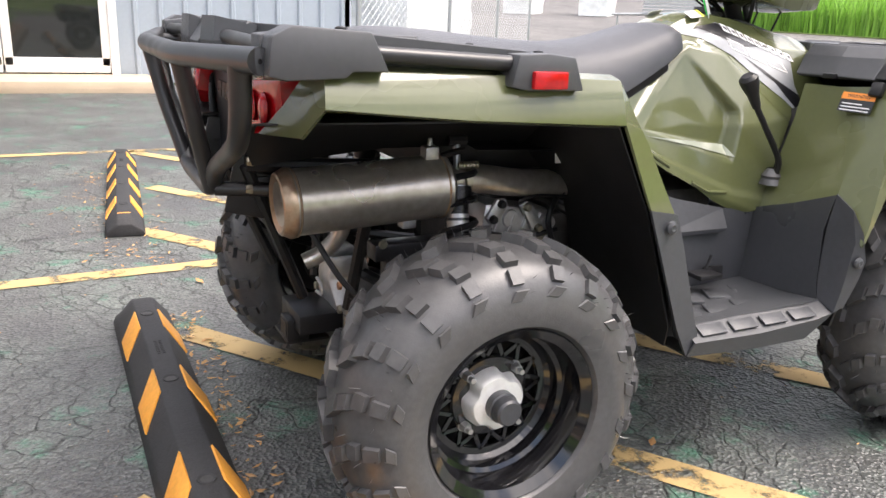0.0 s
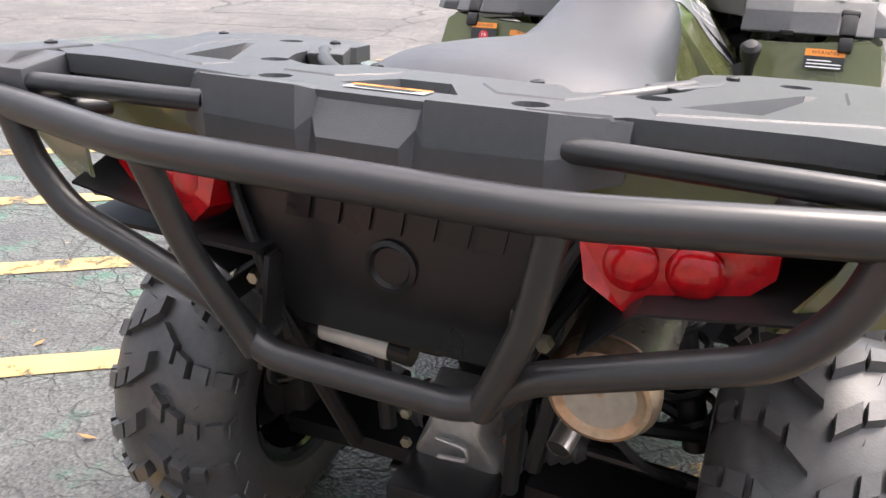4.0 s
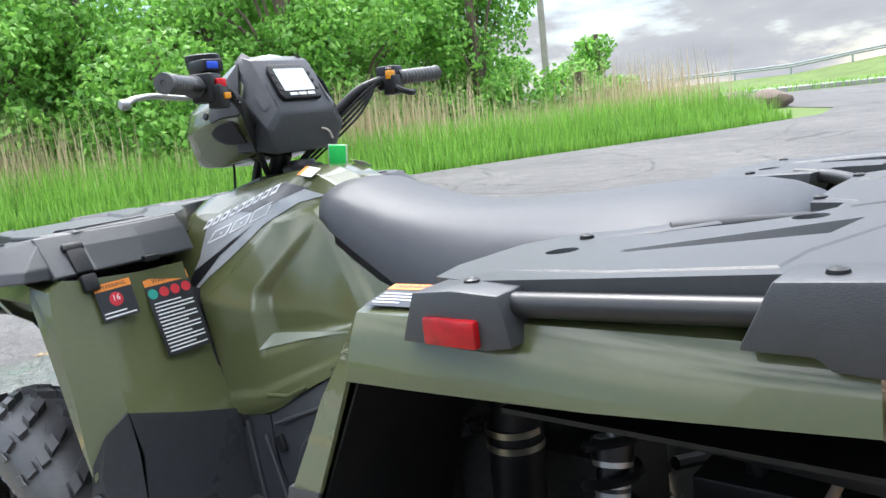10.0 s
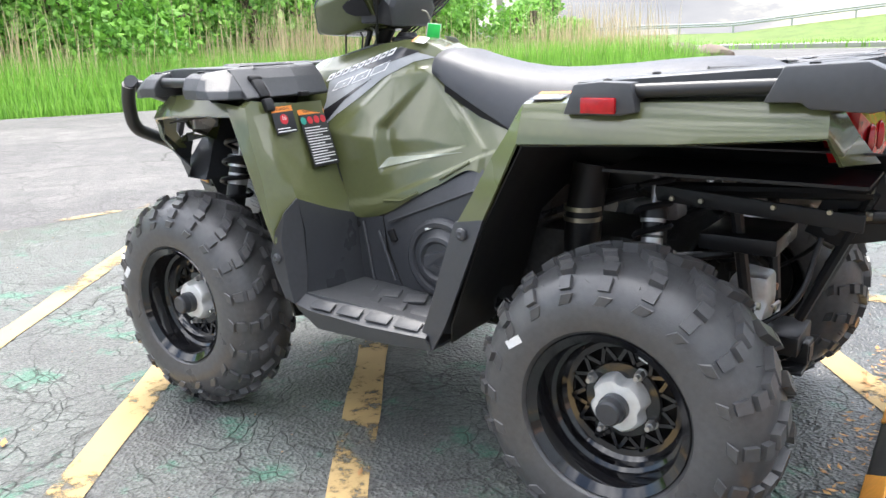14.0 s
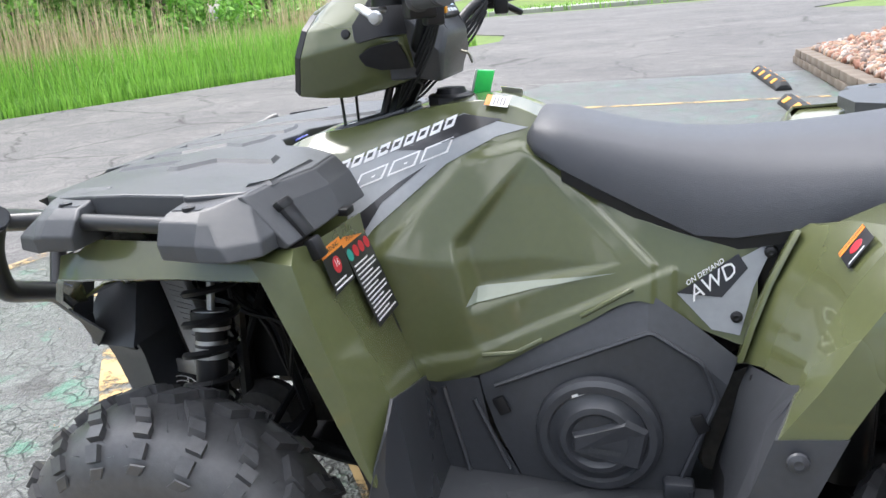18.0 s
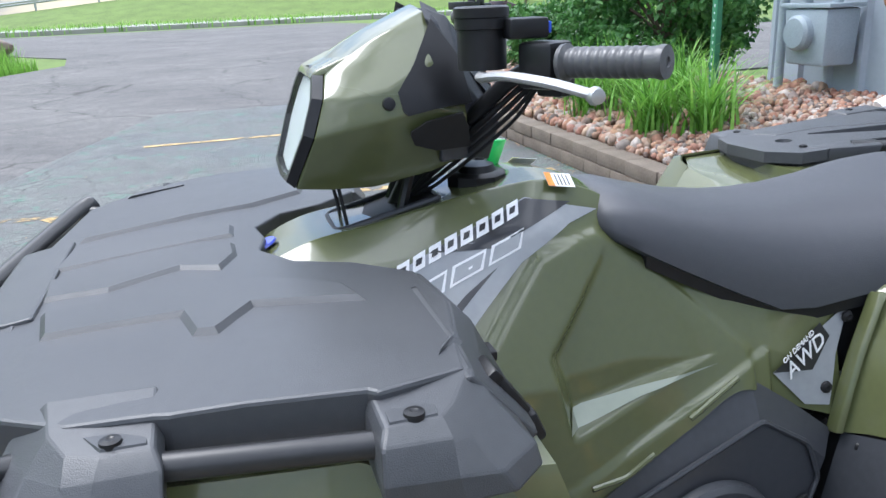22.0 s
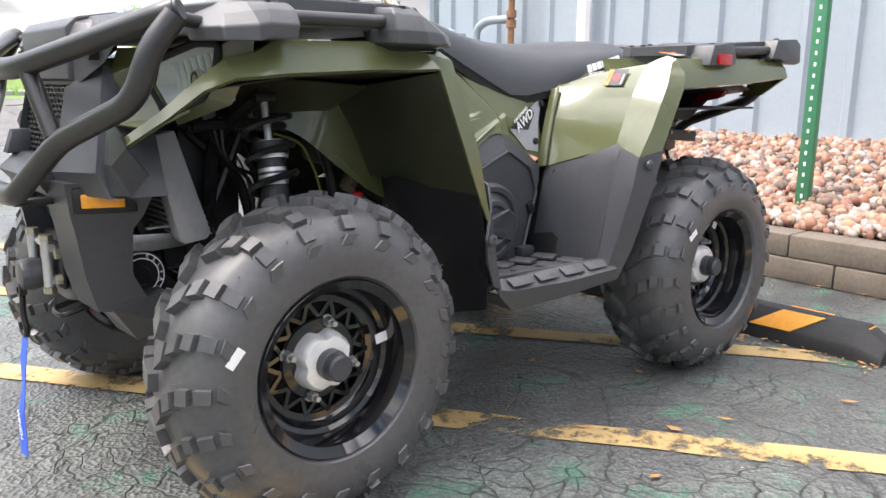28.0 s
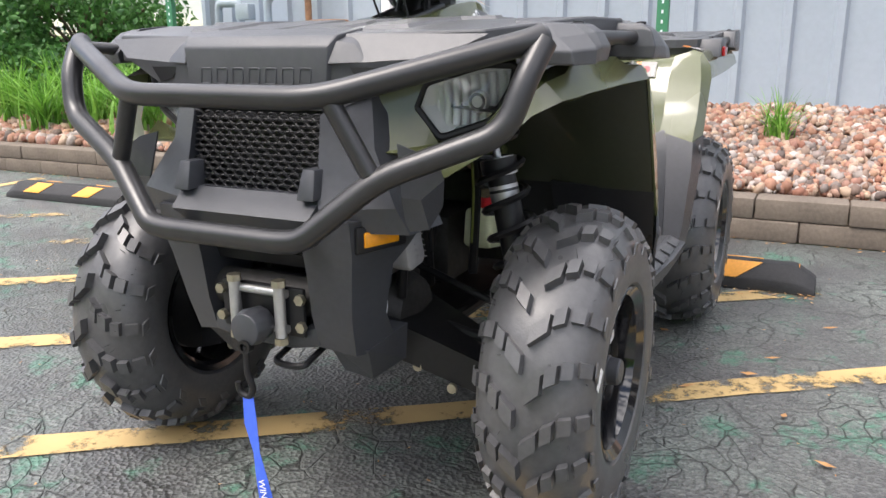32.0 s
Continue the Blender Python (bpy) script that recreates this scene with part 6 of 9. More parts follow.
    ln.new(col, b.inputs["Base Color"])
    rgh = nd.new("ShaderNodeMapRange")
    rgh.inputs["From Min"].default_value, rgh.inputs["From Max"].default_value = 0.35, 0.65
    rgh.inputs["To Min"].default_value, rgh.inputs["To Max"].default_value = 0.78 - wet * 0.7, 0.86 - wet * 0.5
    ln.new(mid.outputs["Fac"], rgh.inputs["Value"])
    damp = ramp(nd, ln, big.outputs["Fac"], 0.46, 0.60, (1, 1, 1, 1), (1 - wet, 1 - wet, 1 - wet, 1))
    ln.new(blend(nd, ln, 1.0, rgh.outputs["Result"], damp, "MULTIPLY"), b.inputs["Roughness"])
    b.inputs["Specular IOR Level"].default_value = 0.62
    h = nd.new("ShaderNodeMath")
    h.operation = "SUBTRACT"
    ln.new(stones.outputs["Distance"], h.inputs[0])
    ln.new(cf, h.inputs[1])
    bp = nd.new("ShaderNodeBump")
    bp.inputs["Strength"].default_value, bp.inputs["Distance"].default_value = 0.80, 0.007
    ln.new(h.outputs[0], bp.inputs["Height"])
    ln.new(bp.outputs["Normal"], b.inputs["Normal"])
    return m


BAY = asphalt("bay_tarmac", (0.046, 0.048, 0.048), (0.118, 0.117, 0.112), 12.0, 0.62, 0.85, 0.42)
LANE = asphalt("lane_tarmac", (0.074, 0.073, 0.072), (0.130, 0.125, 0.120), 3.0, 0.0, 0.45)
GRASSG = mat("rough_grass_ground", (0.085, 0.13, 0.028), 0.9, var=0.35, scale=0.8, fine=9.0)
ROADM = mat("pale_road", (0.24, 0.235, 0.225), 0.9, var=0.12, scale=0.4)

LOT = [(-1.25, 9.3), (3.3, 9.3), (3.3, 24.0), (16.0, 46.0), (44.0, 44.0), (27.0, 16.0), (17.2, 7.0), (15.6, 2.3), (14.3, -1.4), (12.0, -5.4), (9.9, -9.5), (8.1, -13.4), (6.4, -16.5), (4.9, -21.0), (5.4, -24.5), (9.0, -30.0), (14.5, -45.0), (14.5, -52.0), (-6.0, -50.0), (-9.0, -37.0), (-4.5, -29.0), (-7.0, -24.0), (-30.0, -22.0), (-30.0, -10.0), (-1.25, -9.5)]


def flat(pts, z, th=0.03):
    return prism(pts, "z", z - th, z, 0)


tagged(part("ground", flat([(-900, -900), (900, -900), (900, 900), (-900, 900)], -0.035, 0.5), GRASSG), "rough green grass land reaching to the horizon", "ground", kind="structure")
tagged(part("car_park", flat(LOT, -0.004, 0.25), LANE), "old grey cracked tarmac of a car park", "tarmac", kind="structure")
tagged(part("parking_bays", flat([(-1.25, 8.9), (4.9, 5.5), (4.45, 1.5), (3.9, -1.6), (3.45, -3.9), (2.0, -9.4), (-1.25, -9.4)], 0.0, 0.003), BAY), "dark cracked tarmac with traces of green sealer", "tarmac", kind="structure")
tagged(part("road", flat([(-400, -47), (400, -62), (400, -70), (-400, -55)], 0.25, 0.6), ROADM), "pale street beyond the car park", "road", kind="structure")


def worn_paint(name, col, wear=0.0):
    """Road paint, rubbed through to the tarmac in patches."""
    m = bpy.data.materials.new(name)
    m.use_nodes = True
    nd, ln = m.node_tree.nodes, m.node_tree.links
    b, out = nd["Principled BSDF"], nd["Material Output"]
    geo = nd.new("ShaderNodeNewGeometry")
    n1, n2 = tex(nd, "ShaderNodeTexNoise", 14.0, Detail=8.0, Roughness=0.75), tex(nd, "ShaderNodeTexNoise", 3.0, Detail=3.0)
    for n in (n1, n2):
        ln.new(geo.outputs["Position"], n.inputs["Vector"])
    ln.new(blend(nd, ln, ramp(nd, ln, n2.outputs["Fac"], 0.35, 0.65), (*col, 1), tuple(c * 0.72 for c in col) + (1,)), b.inputs["Base Color"])
    b.inputs["Roughness"].default_value = 0.75
    add = nd.new("ShaderNodeMath")
    add.operation = "ADD"
    ln.new(n1.outputs["Fac"], add.inputs[0])
    ln.new(n2.outputs["Fac"], add.inputs[1])
    keep = ramp(nd, ln, add.outputs[0], 0.40, 0.44)
    r = nd.new("ShaderNodeValToRGB")
    half = nd.new("ShaderNodeMath")
    half.operation = "MULTIPLY"
    half.inputs[1].default_value = 0.5
    ln.new(add.outputs[0], half.inputs[0])
    r.color_ramp.elements[0].position, r.color_ramp.elements[1].position = 0.485 - wear, 0.550 - wear
    ln.new(half.outputs[0], r.inputs["Fac"])
    tr = nd.new("ShaderNodeBsdfTransparent")
    mx = nd.new("ShaderNodeMixShader")
    ln.new(r.outputs["Color"], mx.inputs[0])
    ln.new(b.outputs[0], mx.inputs[1])
    ln.new(tr.outputs[0], mx.inputs[2])
    ln.new(mx.outputs[0], out.inputs["Surface"])
    return m


YELLOW = worn_paint("worn_yellow_paint", (0.55, 0.385, 0.17), -0.022)
FADED = worn_paint("faded_yellow_paint", (0.40, 0.29, 0.14), 0.055)


def stripe(a, b, w=0.10, seed=1, paint=YELLOW):
    """A painted line from a to b with slightly ragged edges."""
    rnd = random.Random(seed)
    a, b = Vector(a), Vector(b)
    d = b - a
    n = max(2, int(d.length / 0.12))
    s = Vector((-d.y, d.x)).normalized() * w / 2
    l = [a + d * (i / n) + s * (1 + rnd.uniform(-0.08, 0.08)) for i in range(n + 1)]
    r = [a + d * (i / n) - s * (1 + rnd.uniform(-0.08, 0.08)) for i in range(n + 1)]
    bm = bmesh.new()
    lv, rv = [bm.verts.new((p.x, p.y, 0.004)) for p in l], [bm.verts.new((p.x, p.y, 0.004)) for p in r]
    for i in range(n):
        bm.faces.new((lv[i], lv[i + 1], rv[i + 1], rv[i]))
    return tagged(part("painted_line", bm, paint), "worn yellow painted line on dark tarmac", "road marking", "yellow bay lines", "structure")


DIR = Vector((0.587, -0.81))
NRM = Vector((0.81, 0.587))
for k, (c, t0, t1) in enumerate(((0.14, -1.0, 4.7), (0.87, -1.85, 4.9), (1.53, -2.5, 4.2), (2.23, -3.5, 2.6), (2.98, -3.05, 1.3), (3.70, -2.7, 1.1), (4.40, -0.2, 1.3), (-0.58, -0.25, 4.9), (-1.25, 0.35, 4.4), (-1.95, 1.2, 3.9), (-2.7, 2.0, 3.4))):
    o = NRM * c
    stripe(o + DIR * t0, o + DIR * t1, 0.10, k, FADED if c > 3.5 or c < -1.0 else YELLOW)
for k, (a, b) in enumerate((((-1.15, 1.38), (0.05, 1.42)), ((2.2, 1.28), (3.5, 1.27)), ((1.9, -1.36), (3.75, -1.50)), ((-1.1, 4.12), (1.35, 4.20)), ((-1.1, -1.45), (-0.2, -1.40)), ((-1.1, -4.2), (1.2, -4.15)), ((-1.1, -6.95), (2.0, -6.9)), ((4.75, 3.2), (4.42, 1.45)), ((4.42, 1.45), (3.95, -1.55)), ((3.95, -1.55), (3.45, -3.7)), ((2.0, -4.28), (3.9, -4.45)))):
    stripe(a, b, 0.09, 40 + k, FADED if a[0] > 1.8 and k > 1 else YELLOW)

# ---------------------------------------------------------------- wheel stops
STOPM = mat("black_recycled_rubber", (0.018, 0.018, 0.019), 0.7, var=0.25, scale=12.0, bump=0.5, bscale=160.0)
STOPY = mat("yellow_orange_panel", (0.62, 0.26, 0.035), 0.55, var=0.14, scale=9.0, bump=0.2, bscale=200.0)


def wheel_stop(length=1.83):
    st = thing("wheel_stop", "black rubber wheel stop with slanted yellow panels, lying on the tarmac", "wheel stop", group="wheel stops")
    h = length / 2
    prof = [(-0.085, 0.0), (-0.075, 0.045), (-0.030, 0.100), (0.030, 0.100), (0.075, 0.045), (0.085, 0.0)]
    rings = []
    for y, k in ((-h, 0.55), (-h + 0.07, 1.0), (-h + 0.10, 1.0), (h - 0.10, 1.0), (h - 0.07, 1.0), (h, 0.55)):
        rings.append([(x, y, z * k) for x, z in prof])
    part("body", soften(loft(rings), 0.006), STOPM, st)
    n = 4
    for sx in (1, -1):
        for i in range(n):
            y0 = -h + 0.16 + i * (length - 0.30) / (n - 0.35)
            w = 0.135
            a, b2 = Vector((0.078 * sx, 0, 0.044)), Vector((0.0315 * sx, 0, 0.0995))
            nr = Vector((0.055, 0, 0.045)).normalized()
            nr.x *= sx
            off = nr * 0.003
            p = [a + Vector((0, y0, 0)) + off, a + Vector((0, y0 + w, 0)) + off, b2 + Vector((0, y0 + w + 0.09, 0)) + off, b2 + Vector((0, y0 + 0.09, 0)) + off]
            q = [v - nr * 0.006 for v in p]
            part("reflective_panel", soften(loft([p, q]), 0.001), STOPY, st, "yellow-orange slanted panel")
    for e in (1, -1):
        p = [Vector((x, e * (h - dy), z + 0.004)) for x, dy, z in ((-0.050, 0.010, 0.033), (0.050, 0.010, 0.033), (0.026, 0.062, 0.092), (-0.026, 0.062, 0.092))]
        part("reflective_panel", loft([p, [v - Vector((0, e * 0.004, 0.005)) for v in p]]), STOPY, st, "yellow-orange slanted panel")
    for y in (-0.70, -0.235, 0.235, 0.70):
        part("anchor_hole", merge(lathe([(0.1004, 0.020), (0.103, 0.018), (0.1008, 0.012)], 16, "z", (0, y, 0))), STOPM, st)
        part("anchor_well", lathe([(0.1012, 0.0), (0.1012, 0.0125)], 12, "z", (0, y, 0)), REDGREY, st)
    part("moulded_text", merge(*[box((0.012 * j - 0.006, 0.40 + 0.012 * i, 0.1005), (0.008, 0.008, 0.002), 0) for i in range(8) for j in range(2)]), STOPM, st)
    return st


stop = wheel_stop()
stop.matrix_basis = pose(-0.474, -0.02, 0.0, 0, 0, 0.5)
for x, y, a in ((-0.38, 2.83, -4.0), (-0.62, -2.85, 2.0), (-0.70, -5.70, 3.0), (-0.72, -8.45, 2.0)):
    copy_thing(stop, pose(x, y, 0.0, 0, 0, a))

# ---------------------------------------------------------------- kerb, stone bed, building
KERB = mat("kerb_block", (0.120, 0.098, 0.078), 0.9, var=0.25, scale=6.0, fine=60.0, bump=0.6, bscale=60.0)
BEDM = mat("bed_soil", (0.16, 0.11, 0.08), 0.95, var=0.3, scale=5.0)
kerb = tagged(part("kerb", box((-1.36, -1.0, 0.06), (0.16, 19.0, 0.12), 0.002), BEDM), "low kerb of tan split-face blocks", "kerb", kind="structure")
bm = bmesh.new()
rowp = [(-1.28, 0.19), (-1.6, 0.24), (-2.1, 0.34), (-2.6, 0.44), (-3.02, 0.50)]
vs = [[bm.verts.new((x, y, z - 0.03)) for x, z in rowp] for y in (-10.5, 8.5)]
for j in range(len(rowp) - 1):
    bm.faces.new((vs[0][j], vs[0][j + 1], vs[1][j + 1], vs[1][j]))
tagged(part("stone_bed", bm, BEDM), "sloping bed of soil under loose stones", "bed", kind="structure")
SIDING = mat("pale_blue_steel_siding", (0.255, 0.295, 0.335), 0.45, metal=0.0, var=0.05, scale=1.2, fine=30.0, rvar=0.06)
CONC = mat("concrete", (0.38, 0.35, 0.31), 0.9, var=0.15, scale=3.0, bump=0.3, bscale=60.0)


def siding(name, a, b, z0, z1, label):
    """A wall of ribbed steel sheet from a to b, each rib raised."""
    a, b = Vector(a), Vector(b)
    d = (b - a)
    L = d.length
    d.normalize()
    n = Vector((d.y, -d.x))
    prof, s = [], 0.0
    while s < L:
        for ds, o in ((0.0, 0.0), (0.02, 0.035), (0.06, 0.035), (0.08, 0.0)):
            prof.append((s + ds, o))
        s += 0.305
    prof = [(q, o) for q, o in prof if q <= L] + [(L, 0.0)]
    rings = []
    for z in (z0, z1):
        rings.append([(a.x + d.x * q + n.x * o, a.y + d.y * q + n.y * o, z) for q, o in prof] + [(b.x - n.x * 0.15, b.y - n.y * 0.15, z), (a.x - n.x * 0.15, a.y - n.y * 0.15, z)])
    return tagged(part(name, loft(rings), SIDING, angle=20), label, "wall", kind="structure")


siding("wall_main", (-3.05, -4.35), (-3.05, 9.2), 0.46, 5.0, "pale blue-grey ribbed steel siding wall")
siding("wall_wing", (-3.05, 9.35), (3.2, 9.35), 0.02, 5.0, "pale blue-grey ribbed steel siding wall")
siding("wall_end", (-12.0, -4.35), (-3.05, -4.35), 0.3, 5.0, "pale blue-grey ribbed steel siding wall")
siding("wall_return", (3.2, 9.35), (3.2, 20.0), 0.02, 5.0, "pale blue-grey ribbed steel siding wall")
tagged(part("roof", merge(box((-7.6, 2.4, 5.1), (9.3, 13.8, 0.15), 0.0), box((-4.4, 14.7, 5.1), (15.2, 10.6, 0.15), 0.0)), CONC), "flat building roof", "roof", kind="structure")
tagged(part("wall_base", box((-3.03, 2.4, 0.40), (0.06, 13.5, 0.18), 0.004), CONC), "dark concrete footing under the siding", "wall base", kind="structure")


# ---------------------------------------------------------------- facets and decals on the tank
def tank_y(x, z):
    """Half width of the tank shroud at a place along and up."""
    rows = tank_rows(x)
    for (y0, z0), (y1, z1) in zip(rows, rows[1:]):
        if z1 <= z <= z0:
            return y0 + (y1 - y0) * (z0 - z) / max(1e-6, z0 - z1) + tank_swell(x, z)
    return (rows[-1][0] if z < rows[-1][1] else rows[1][0] * 0.8) + tank_swell(x, z)


def patch(pts, off, sgn=1, step=0.012, rim=None):
    """A thin skin over the tank side, outlined in (x, z)."""
    bm = bmesh.new()
    bm.faces.new([bm.verts.new((x, 0, z)) for x, z in pts])
    xs, zs = [p[0] for p in pts], [p[1] for p in pts]
    cuts = [("x", x) for x, _ in TANK] + [("x", min(xs) + step * k) for k in range(1, int((max(xs) - min(xs)) / step) + 1)] + [("z", min(zs) + step * k) for k in range(1, int((max(zs) - min(zs)) / step) + 1)]
    for ax, v in cuts:
        co, no = ((v, 0, 0), (1, 0, 0)) if ax == "x" else ((0, 0, v), (0, 0, 1))
        bmesh.ops.bisect_plane(bm, geom=bm.verts[:] + bm.edges[:] + bm.faces[:], plane_co=co, plane_no=no, dist=1e-5)
    outer = {v for e in bm.edges if e.is_boundary for v in e.verts}
    for v in bm.verts:
        v.co.y = sgn * (tank_y(v.co.x, v.co.z) + (off if (rim is None or v not in outer) else rim))
    bmesh.ops.recalc_face_normals(bm, faces=bm.faces)
    if sum(f.normal.y * f.calc_area() for f in bm.faces) * sgn < 0:
        bmesh.ops.reverse_faces(bm, faces=bm.faces)
    return bm


for s in (1, -1):
    # raised trim lines along the foot of the tank
    for run in (((0.540, 0.699), (0.575, 0.680), (0.625, 0.652)), ((0.690, 0.612), (0.738, 0.588), (0.795, 0.584))):
        part("trim_line", tube([(x, s * (tank_y(x, z) + 0.001), z) for x, z in run], 0.0045, 0.01, 8), OLIVE, atv)
    # pale patch: sky reflection on the lower facet of the hollow, put into colour
    part("sky_glint", patch([(0.566, 0.722), (0.808, 0.695), (0.822, 0.668), (0.70, 0.697)], 0.0035, s, 0.02), SKYGLINT, atv, "pale patch painting the sky glint on the side facet")
    # grey and black side graphic behind plain bars in place of the model name
    part("graphic", patch([(1.06, 0.905), (0.835, 0.985), (0.72, 0.955), (0.775, 0.945), (0.86, 0.905), (0.985, 0.805), (1.035, 0.745), (1.035, 0.84)], 0.0022, s), GREYACC, atv, "grey and black tank graphic")
    part("graphic", patch([(0.99, 0.930), (0.835, 0.984), (0.765, 0.972), (0.84, 0.948), (0.90, 0.928)], 0.0030, s), BLKDEC, atv)
    part("graphic", patch([(1.035, 0.815), (0.95, 0.875), (0.895, 0.905), (0.975, 0.845), (1.030, 0.752)], 0.0030, s), BLKDEC, atv)
    n = 9
    for i in range(n):
        x = 1.066 - i * 0.0245
        z = 0.893 + (1.066 - x) * 0.335
        part("name_bar", patch([(x, z), (x - 0.019, z + 0.0065), (x - 0.024, z + 0.0255), (x - 0.005, z + 0.019)], 0.0038, s, 0.05), WHITE, atv)
        part("name_bar", patch([(x - 0.0055, z + 0.0075), (x - 0.0145, z + 0.0105), (x - 0.0180, z + 0.0185), (x - 0.0085, z + 0.0155)], 0.0046, s, 0.05), BLKDEC, atv)
    for i in range(3):
        x = 1.030 - i * 0.060
        z = 0.866 + (1.03 - x) * 0.335
        part("name_bar", patch([(x, z), (x - 0.052, z + 0.0175), (x - 0.062, z + 0.043), (x - 0.010, z + 0.0255)], 0.0034, s, 0.05), WHITE, atv)
        part("name_bar", patch([(x - 0.005, z + 0.005), (x - 0.048, z + 0.0195), (x - 0.057, z + 0.0385), (x - 0.014, z + 0.024)], 0.0042, s, 0.05), GREYACC, atv)
    # drive-mode decal and body bolts behind the tank
    part("graphic", patch([(0.470, 0.690), (0.318, 0.775), (0.352, 0.70), (0.372, 0.625), (0.415, 0.632)], 0.004, s, 0.03), GREYACC, atv)
    part("graphic", patch([(0.470, 0.690), (0.375, 0.752), (0.360, 0.730), (0.40, 0.685)], 0.0048, s, 0.03), BLKDEC, atv)
    an = math.atan2(0.06, 0.085)
    fr = frame3((0.418, s * 0.1985, 0.713), (-s * math.cos(an), 0, s * math.sin(an)), (0, s, 0.22))
    part("mode_decal", words("AWD", 0.034, fr @ Matrix.Translation((0, -0.004, 0)), 0.0008, 0.3, 1.0), WHITE, atv, "white drive-mode lettering")
    part("mode_decal", words("ON DEMAND", 0.0115, fr @ Matrix.Translation((0, 0.016, 0)), 0.0008, 0.3, 1.0), WHITE, atv)
    for x, y, z in ((0.327, 0.180, 0.756), (0.377, 0.207, 0.654), (0.351, 0.262, 0.572), (0.893, 0.235, 0.508)):
        part("body_bolt", moved(lathe([(0.0, 0.010), (0.004, 0.009), (0.006, 0.004), (0.004, 0.0)], 12, "z"), frame3((x, s * y, z), (1, 0, 0), (0.05, s, 0.1))), BLACK, atv)
    for x, y, z in ((0.335, 0.556, 0.612), (0.884, 0.557, 0.487)):
        part("body_bolt", moved(lathe([(0.0, 0.0135), (0.004, 0.0125), (0.007, 0.006), (0.004, 0.0)], 14, "z"), frame3((x, s * y, z), (1, 0, 0), (0, s, 0.05))), DARKP, atv)

# warning labels on the front fender backs
def label(o, xd, nr, w, h, stripes, title=0.018, icons=0):
    m = frame3(o, xd, nr)
    part("warning_label", plate(rect(w, h), 0.0006, m), BLKDEC, atv, "black and orange warning label")
    part("label_band", plate(rect(w, title, 0, h / 2 - title / 2), 0.0004, m @ Matrix.Translation((0, 0, 0.0007))), ORANGE, atv)
    part("label_title", words("WARNING", title * 0.75, m @ Matrix.Translation((0, h / 2 - title / 2, 0.0012)), 0.0001), BLKDEC, atv)
    top = h / 2 - title - 0.006
    if icons:
        for i in range(icons):
            r = min(w / icons * 0.42, h * 0.19)
            part("label_icon", moved(lathe([(0.0, r), (0.0004, r * 0.96), (0.0005, 0.0)], 20, "z"), m @ Matrix.Translation((-w / 2 + w / icons * (i + 0.5), top - r, 0.0007))), (TEALP if i == 0 and icons > 1 else REDP), atv)
        top -= 2 * r + 0.006
    n = int((top + h / 2) / 0.0075)
    bars = [plate(rect(w * (0.86 if i % 3 else 0.6), 0.0026, -w * (0.0 if i % 3 else 0.12), top - 0.004 - i * 0.0075), 0.0003, m @ Matrix.Translation((0, 0, 0.0007))) for i in range(n)]
    if bars:
        part("label_print", merge(*bars), WHITE, atv)
    return m


PN = (-0.94, 0.0, 0.33)
m16 = label((0.965, 0.420, 0.812), (0.05, -1, 0), (-0.96, 0.02, 0.27), 0.072, 0.070, 2, 0.014, 1)
part("label_number", words("16", 0.016, m16 @ Matrix.Translation((0, 0.004, 0.0016)), 0.0001), WHITE, atv)
label((0.962, 0.303, 0.757), (0, -1, 0), PN, 0.098, 0.160, 2, 0.017, 4)
label((0.968, -0.42, 0.820), (0, -1, 0), PN, 0.085, 0.045, 2, 0.016)
label((0.2495, 0.375, 0.829), (-0.54, 0, 0.84), (0.84, 0, 0.54), 0.050, 0.060, 2, 0.014, 1)
label((0.163, 0.494, 0.8895), (-1, 0, 0.03), (0.03, 0.2, 1), 0.068, 0.056, 2, 0.015)
for s in (1, -1):
    mm = frame3((0.775, s * 0.075, 1.0015), (0, -1, 0), (-0.15, s * 0.55, 1))
    part("tank_label", plate(rect(0.030, 0.042), 0.0006, mm), WHITE, atv, "small white and yellow caution label")
    part("label_band", plate(rect(0.030, 0.010, 0, 0.016), 0.0004, mm @ Matrix.Translation((0, 0, 0.0007))), ORANGE if s > 0 else mat("yellow_print", (0.75, 0.6, 0.05), 0.45), atv)
    part("label_print", merge(*[plate(rect(0.024, 0.002, 0, 0.005 - 0.006 * i), 0.0003, mm @ Matrix.Translation((0, 0, 0.0007))) for i in range(4)]), BLKDEC, atv)

# ---------------------------------------------------------------- engine side covers
part("side_cover", sheet([
    [(0.806, 0.231, 0.540), (0.70, 0.222, 0.598), (0.515, 0.202, 0.692), (0.440, 0.212, 0.64), (0.374, 0.222, 0.588)],
    [(0.795, 0.240, 0.50), (0.70, 0.242, 0.55), (0.515, 0.232, 0.635), (0.44, 0.238, 0.59), (0.390, 0.236, 0.545)],
    [(0.775, 0.246, 0.44), (0.70, 0.252, 0.44), (0.60, 0.250, 0.45), (0.48, 0.248, 0.45), (0.425, 0.240, 0.45)],
    [(0.735, 0.250, 0.355), (0.68, 0.252, 0.350), (0.60, 0.252, 0.345), (0.50, 0.250, 0.340), (0.455, 0.244, 0.340)]], 0.005, 0.0), DARKP, atv, "dark grey engine side cover", 18)
